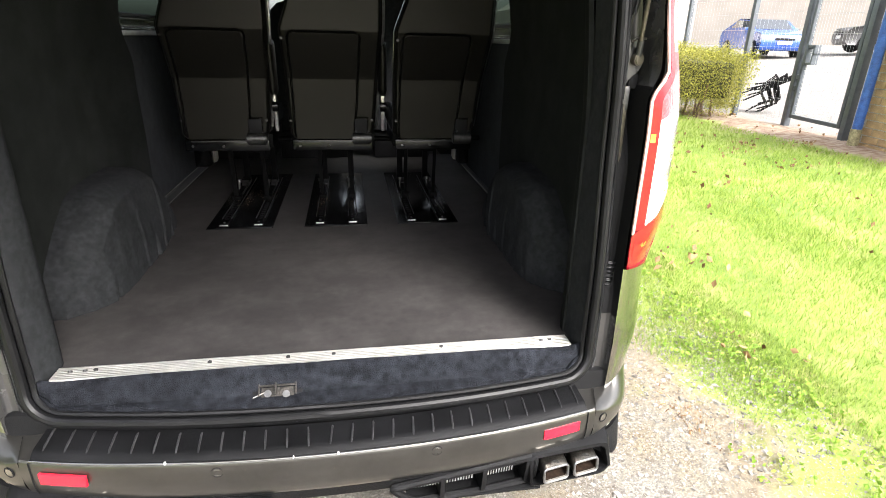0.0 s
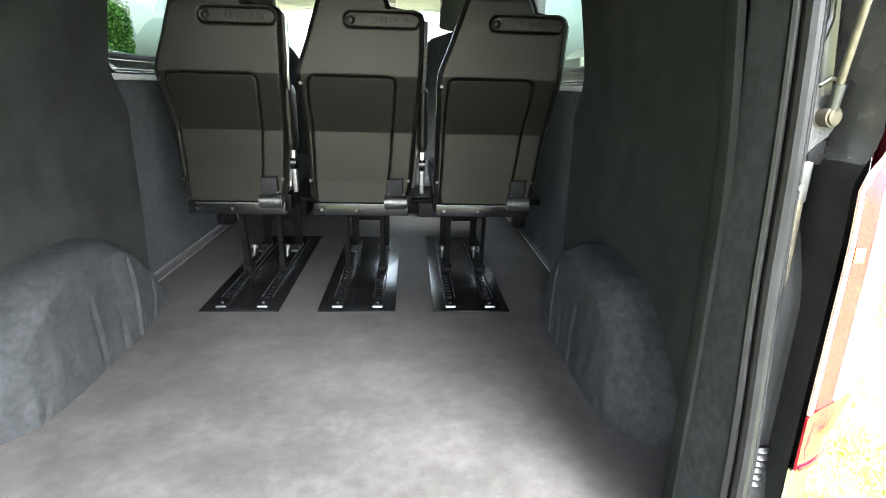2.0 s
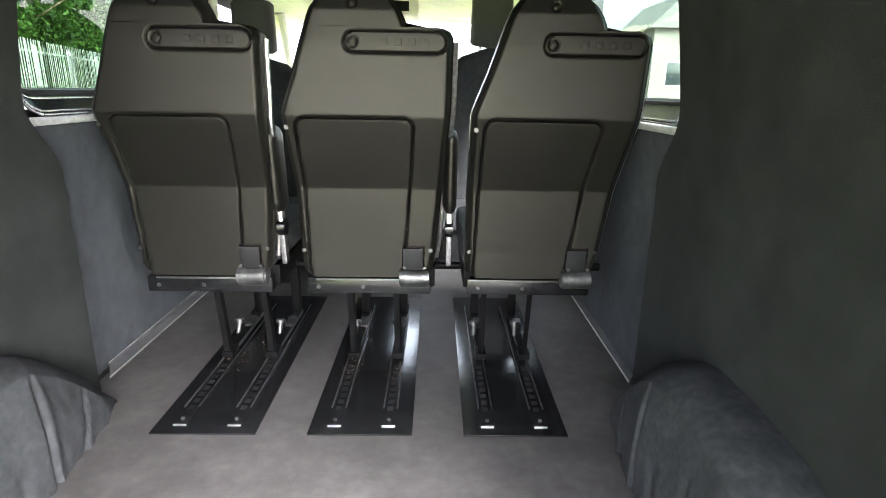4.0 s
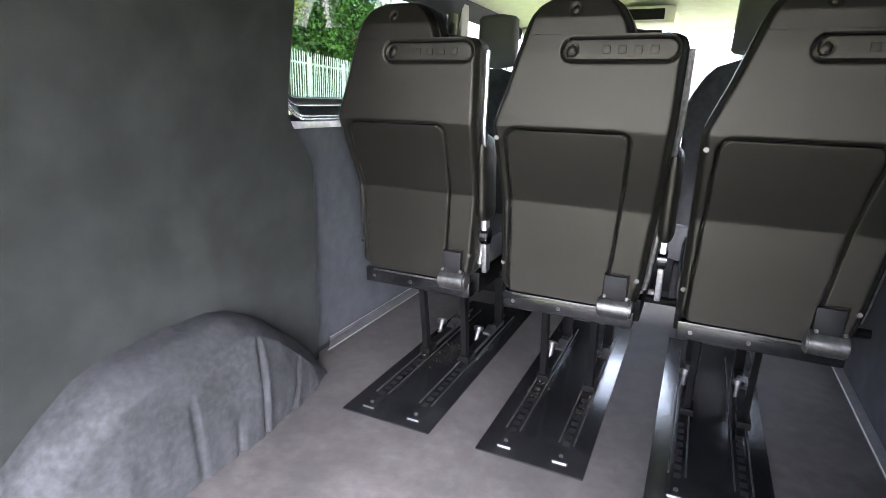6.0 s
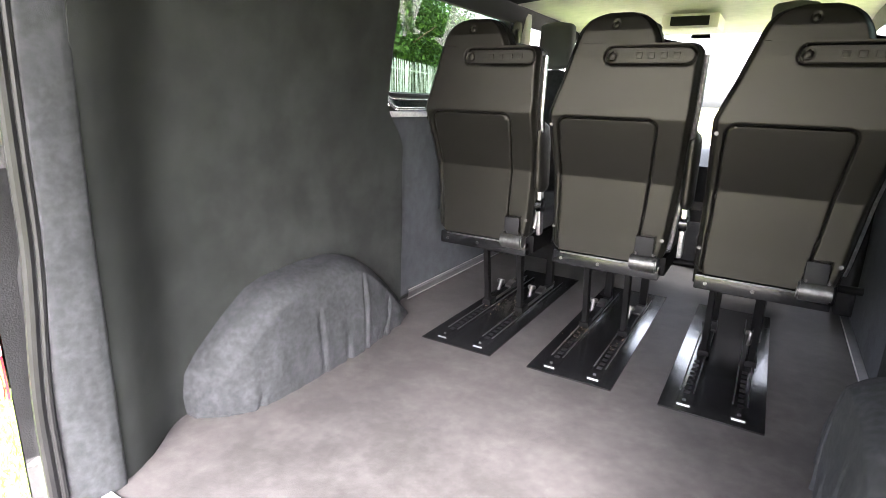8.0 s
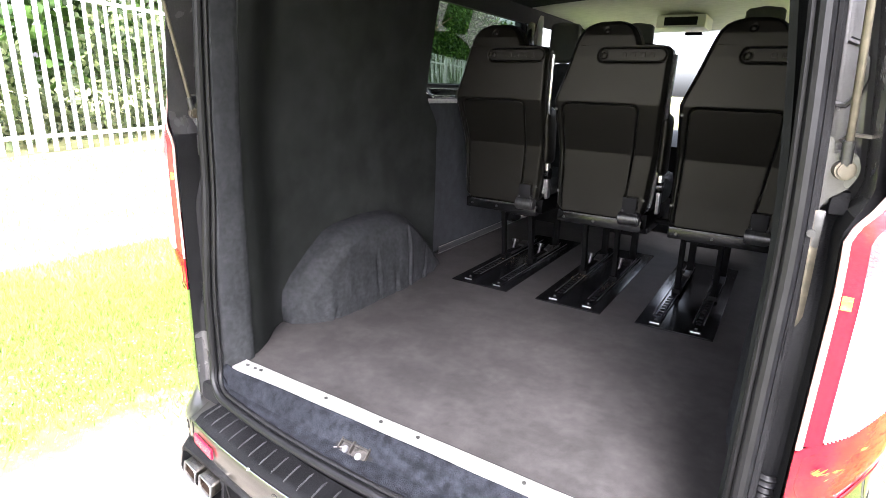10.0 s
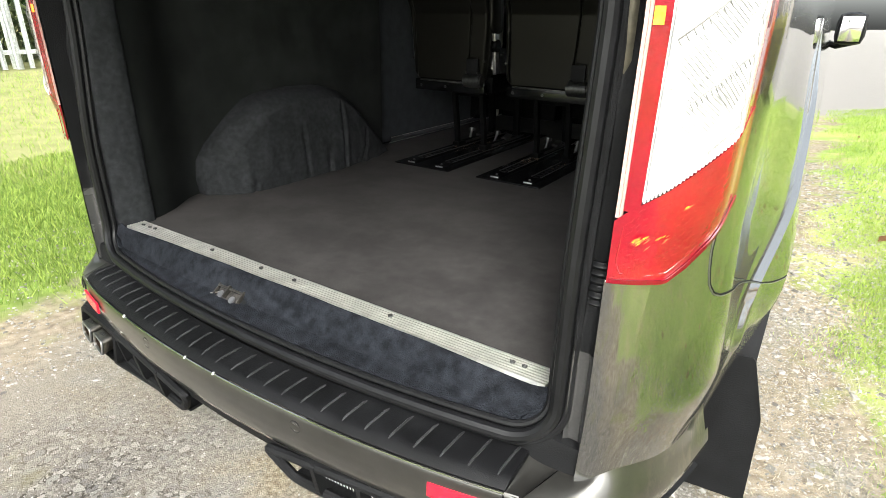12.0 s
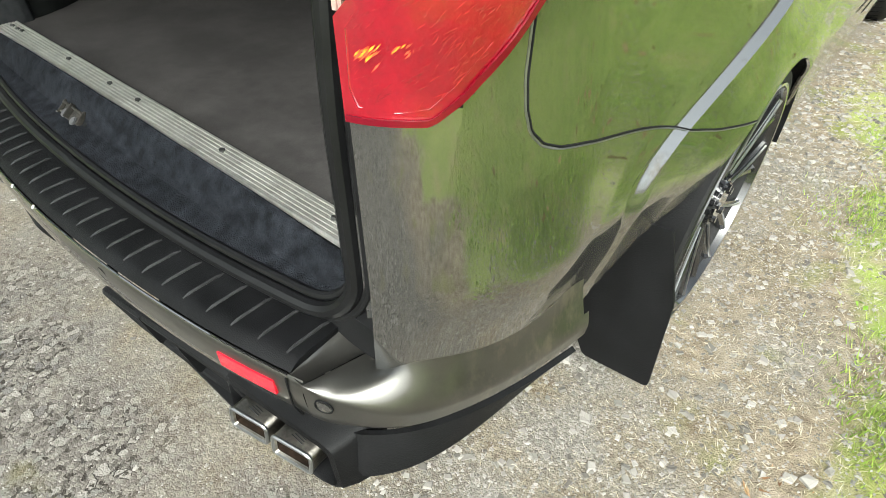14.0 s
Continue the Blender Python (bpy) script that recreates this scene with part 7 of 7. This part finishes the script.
# ---- loose cover on the ground ----
def blades():
    rng = np.random.default_rng(5)
    def field(n, x0, x1, y0, y1, size, edge=1.45):
        x, y = rng.uniform(x0, x1, n), rng.uniform(y0, y1, n)
        wob = np.array([noise.noise((a * 2.2, b * 2.2, 1.0)) for a, b in zip(x, y)]) * 0.25
        wob = wob + np.where(x > 0, np.interp(y, (-0.1, 1.6), (-0.15, 0.23)), 0.0)
        keep = np.abs(x) + wob > edge + rng.uniform(-0.08, 0.2, n)
        x, y = x[keep], y[keep]
        z = np.array([ground_height(a, b) for a, b in zip(x, y)])
        h = size * rng.uniform(0.5, 1.4, len(x))
        a = rng.uniform(0, math.tau, len(x))
        w = 0.0032 * (size / 0.04)
        lx, ly = rng.normal(size=len(x)) * h * 0.5, rng.normal(size=len(x)) * h * 0.5
        return np.stack([np.stack([x - w * np.cos(a), y - w * np.sin(a), z - 0.004], 1), np.stack([x + w * np.cos(a), y + w * np.sin(a), z - 0.004], 1), np.stack([x + lx, y + ly, z + h], 1)], 1)
    sets = [field(60000, 1.0, 3.0, -0.6, 3.2, 0.025), field(34000, 2.6, 4.7, 0.2, 7.0, 0.04), field(9000, -6.2, -2.7, -0.8, 4.2, 0.04), field(24000, 1.1, 2.6, 3.0, 9.0, 0.034), field(1500, 0.95, 1.6, 0.0, 3.5, 0.02, 1.34)]
    lush = [field(34000, 1.0, 1.9, 0.1, 2.6, 0.02, 1.47), field(60000, -3.1, -1.2, -1.2, 3.2, 0.036), field(12000, 1.2, 1.9, -0.1, 3.4, 0.016, 1.4)]
    for sets, mat, label in ((sets, GRASS, "short bright green mown grass"), (lush, GRASS_LUSH, "lush green grass along the track")):
        v = np.concatenate(sets).reshape(-1, 3)
        f = np.arange(len(v)).reshape(-1, 3)
        me = bpy.data.meshes.new("grass")
        me.from_pydata(v.tolist(), [], f.tolist())
        me.materials.append(mat)
        tagged(new("grass", me), label, "grass", kind="stuff")


def gravel():
    rng = np.random.default_rng(9)
    cube = np.array([(-1, -1, -1), (1, -1, -1), (1, 1, -1), (-1, 1, -1), (-0.7, -0.7, 1), (0.7, -0.7, 1), (0.7, 0.7, 1), (-0.7, 0.7, 1)], float) * (1, 1, 0.9)
    quads = np.array([(3, 2, 1, 0), (4, 5, 6, 7), (0, 1, 5, 4), (1, 2, 6, 5), (2, 3, 7, 6), (3, 0, 4, 7)])
    vs, fs = [], []

    def lay(n, x0, x1, y0, y1, r0, r1, sink=0.12):
        x, y = rng.uniform(x0, x1, n), rng.uniform(y0, y1, n)
        r = (r0 + (r1 - r0) * rng.random(n) ** 3)[:, None, None]
        c = cube[None] * rng.uniform(0.6, 1.3, (n, 1, 3)) * r + rng.normal(size=(n, 8, 3)) * r * 0.24
        c[:, :, 2] *= 0.45
        t = rng.uniform(0, math.tau, n)[:, None]
        cx, cy = c[:, :, 0] * np.cos(t) - c[:, :, 1] * np.sin(t), c[:, :, 0] * np.sin(t) + c[:, :, 1] * np.cos(t)
        z = np.array([ground_height(a, b) for a, b in zip(x, y)])[:, None] + r[:, :, 0] * sink
        first = sum(len(v) for v in vs)
        vs.append(np.stack([cx + x[:, None], cy + y[:, None], c[:, :, 2] + z], 2).reshape(-1, 3))
        fs.append((quads[None] + (first + 8 * np.arange(n))[:, None, None]).reshape(-1, 4))

    lay(26000, 0.65, 1.75, -0.3, 1.7, 0.001, 0.0036)
    lay(5200, 0.68, 1.75, -0.1, 2.6, 0.002, 0.0075)
    lay(800, 0.72, 1.7, -0.1, 2.6, 0.004, 0.011)
    lay(170, 0.75, 1.75, -0.1, 3.0, 0.006, 0.013)
    lay(6000, 0.9, 1.9, 1.6, 5.0, 0.003, 0.011)
    lay(10000, -1.3, 0.85, -1.0, 0.1, 0.001, 0.0032, -0.02)
    lay(500, -1.3, 0.85, -1.0, 0.1, 0.002, 0.0065, -0.05)
    lay(6000, -2.0, -0.9, -0.8, 1.6, 0.0015, 0.007)
    me = bpy.data.meshes.new("gravel")
    me.from_pydata(np.concatenate(vs).tolist(), [], np.concatenate(fs).tolist())
    me.materials.append(STONES)
    tagged(new("gravel", me), "pale grey loose gravel and chippings", "gravel", kind="stuff")


def litter():
    rng = np.random.default_rng(13)
    n = 420
    x, y = rng.uniform(1.4, 5.6, n), rng.uniform(-0.2, 6.5, n)
    grp = rng.integers(0, 14, n)
    gx, gy = rng.uniform(1.6, 4.6, 14), rng.uniform(0.4, 5.0, 14)
    half = rng.random(n) < 0.5
    x = np.where(half, gx[grp] + rng.normal(size=n) * 0.10, x)
    y = np.where(half, gy[grp] + rng.normal(size=n) * 0.08, y)
    z = np.array([ground_height(a, b) + 0.03 for a, b in zip(x, y)])
    leaf_mesh("fallen_leaves", np.stack([x, y, z], 1), 0.02, DEAD, "brown fallen leaves on the grass", "leaves", 0.7)
    n = 900
    at = np.array([(1.33, 0.20), (1.38, 0.36), (1.42, 0.10), (1.46, 0.55)])[rng.integers(0, 4, n)]
    p = np.concatenate([at + rng.normal(size=(n, 2)) * np.array([0.05, 0.08]), np.full((n, 1), 0.03)], 1)
    leaf_mesh("dried_tufts", p, 0.014, DEAD, "brown dried tufts beside the track", "tufts", 0.22)
    n = 20000
    x, y = rng.normal(1.32, 0.2, n), rng.uniform(-0.4, 3.2, n)
    z = np.array([ground_height(a, b) + 0.006 for a, b in zip(x, y)])
    leaf_mesh("dry_stalks", np.stack([x, y, z], 1), 0.010, STRAW, "dry straw-coloured grass stalks in the gravel", "stalks", 0.05)
    n = 4200
    x, y = rng.uniform(1.3, 1.8, n), rng.uniform(-0.5, 3.0, n)
    keep = np.array([noise.noise((a * 5, b * 5, 4.0)) for a, b in zip(x, y)]) + (x - 1.55) * 1.6 - np.interp(y, (-0.1, 1.6), (0.0, 0.35)) + 0.1 > 0
    x, y = x[keep], y[keep]
    z = np.array([ground_height(a, b) + 0.016 for a, b in zip(x, y)])
    leaf_mesh("clover", np.stack([x, y, z], 1), 0.0085, CLOVER, "bright low clover leaves at the edge of the grass", "clover", 0.8)


def crumbs():
    rng = np.random.default_rng(21)
    n = 170
    at = np.array([(-0.46, 1.60), (-0.36, 1.60), (0.075, 1.5), (-0.07, 1.55), (-0.42, 1.7)])[rng.integers(0, 5, n)]
    p = np.concatenate([at + rng.normal(size=(n, 2)) * np.array([0.018, 0.06]), np.full((n, 1), FLOOR + 0.0165)], 1)
    leaf_mesh("crumbs", p, 0.0032, CRUMB, "brown crumbs and grit caught in the seat rails", "crumbs", 0.7)


crumbs()
blades()
gravel()
litter()
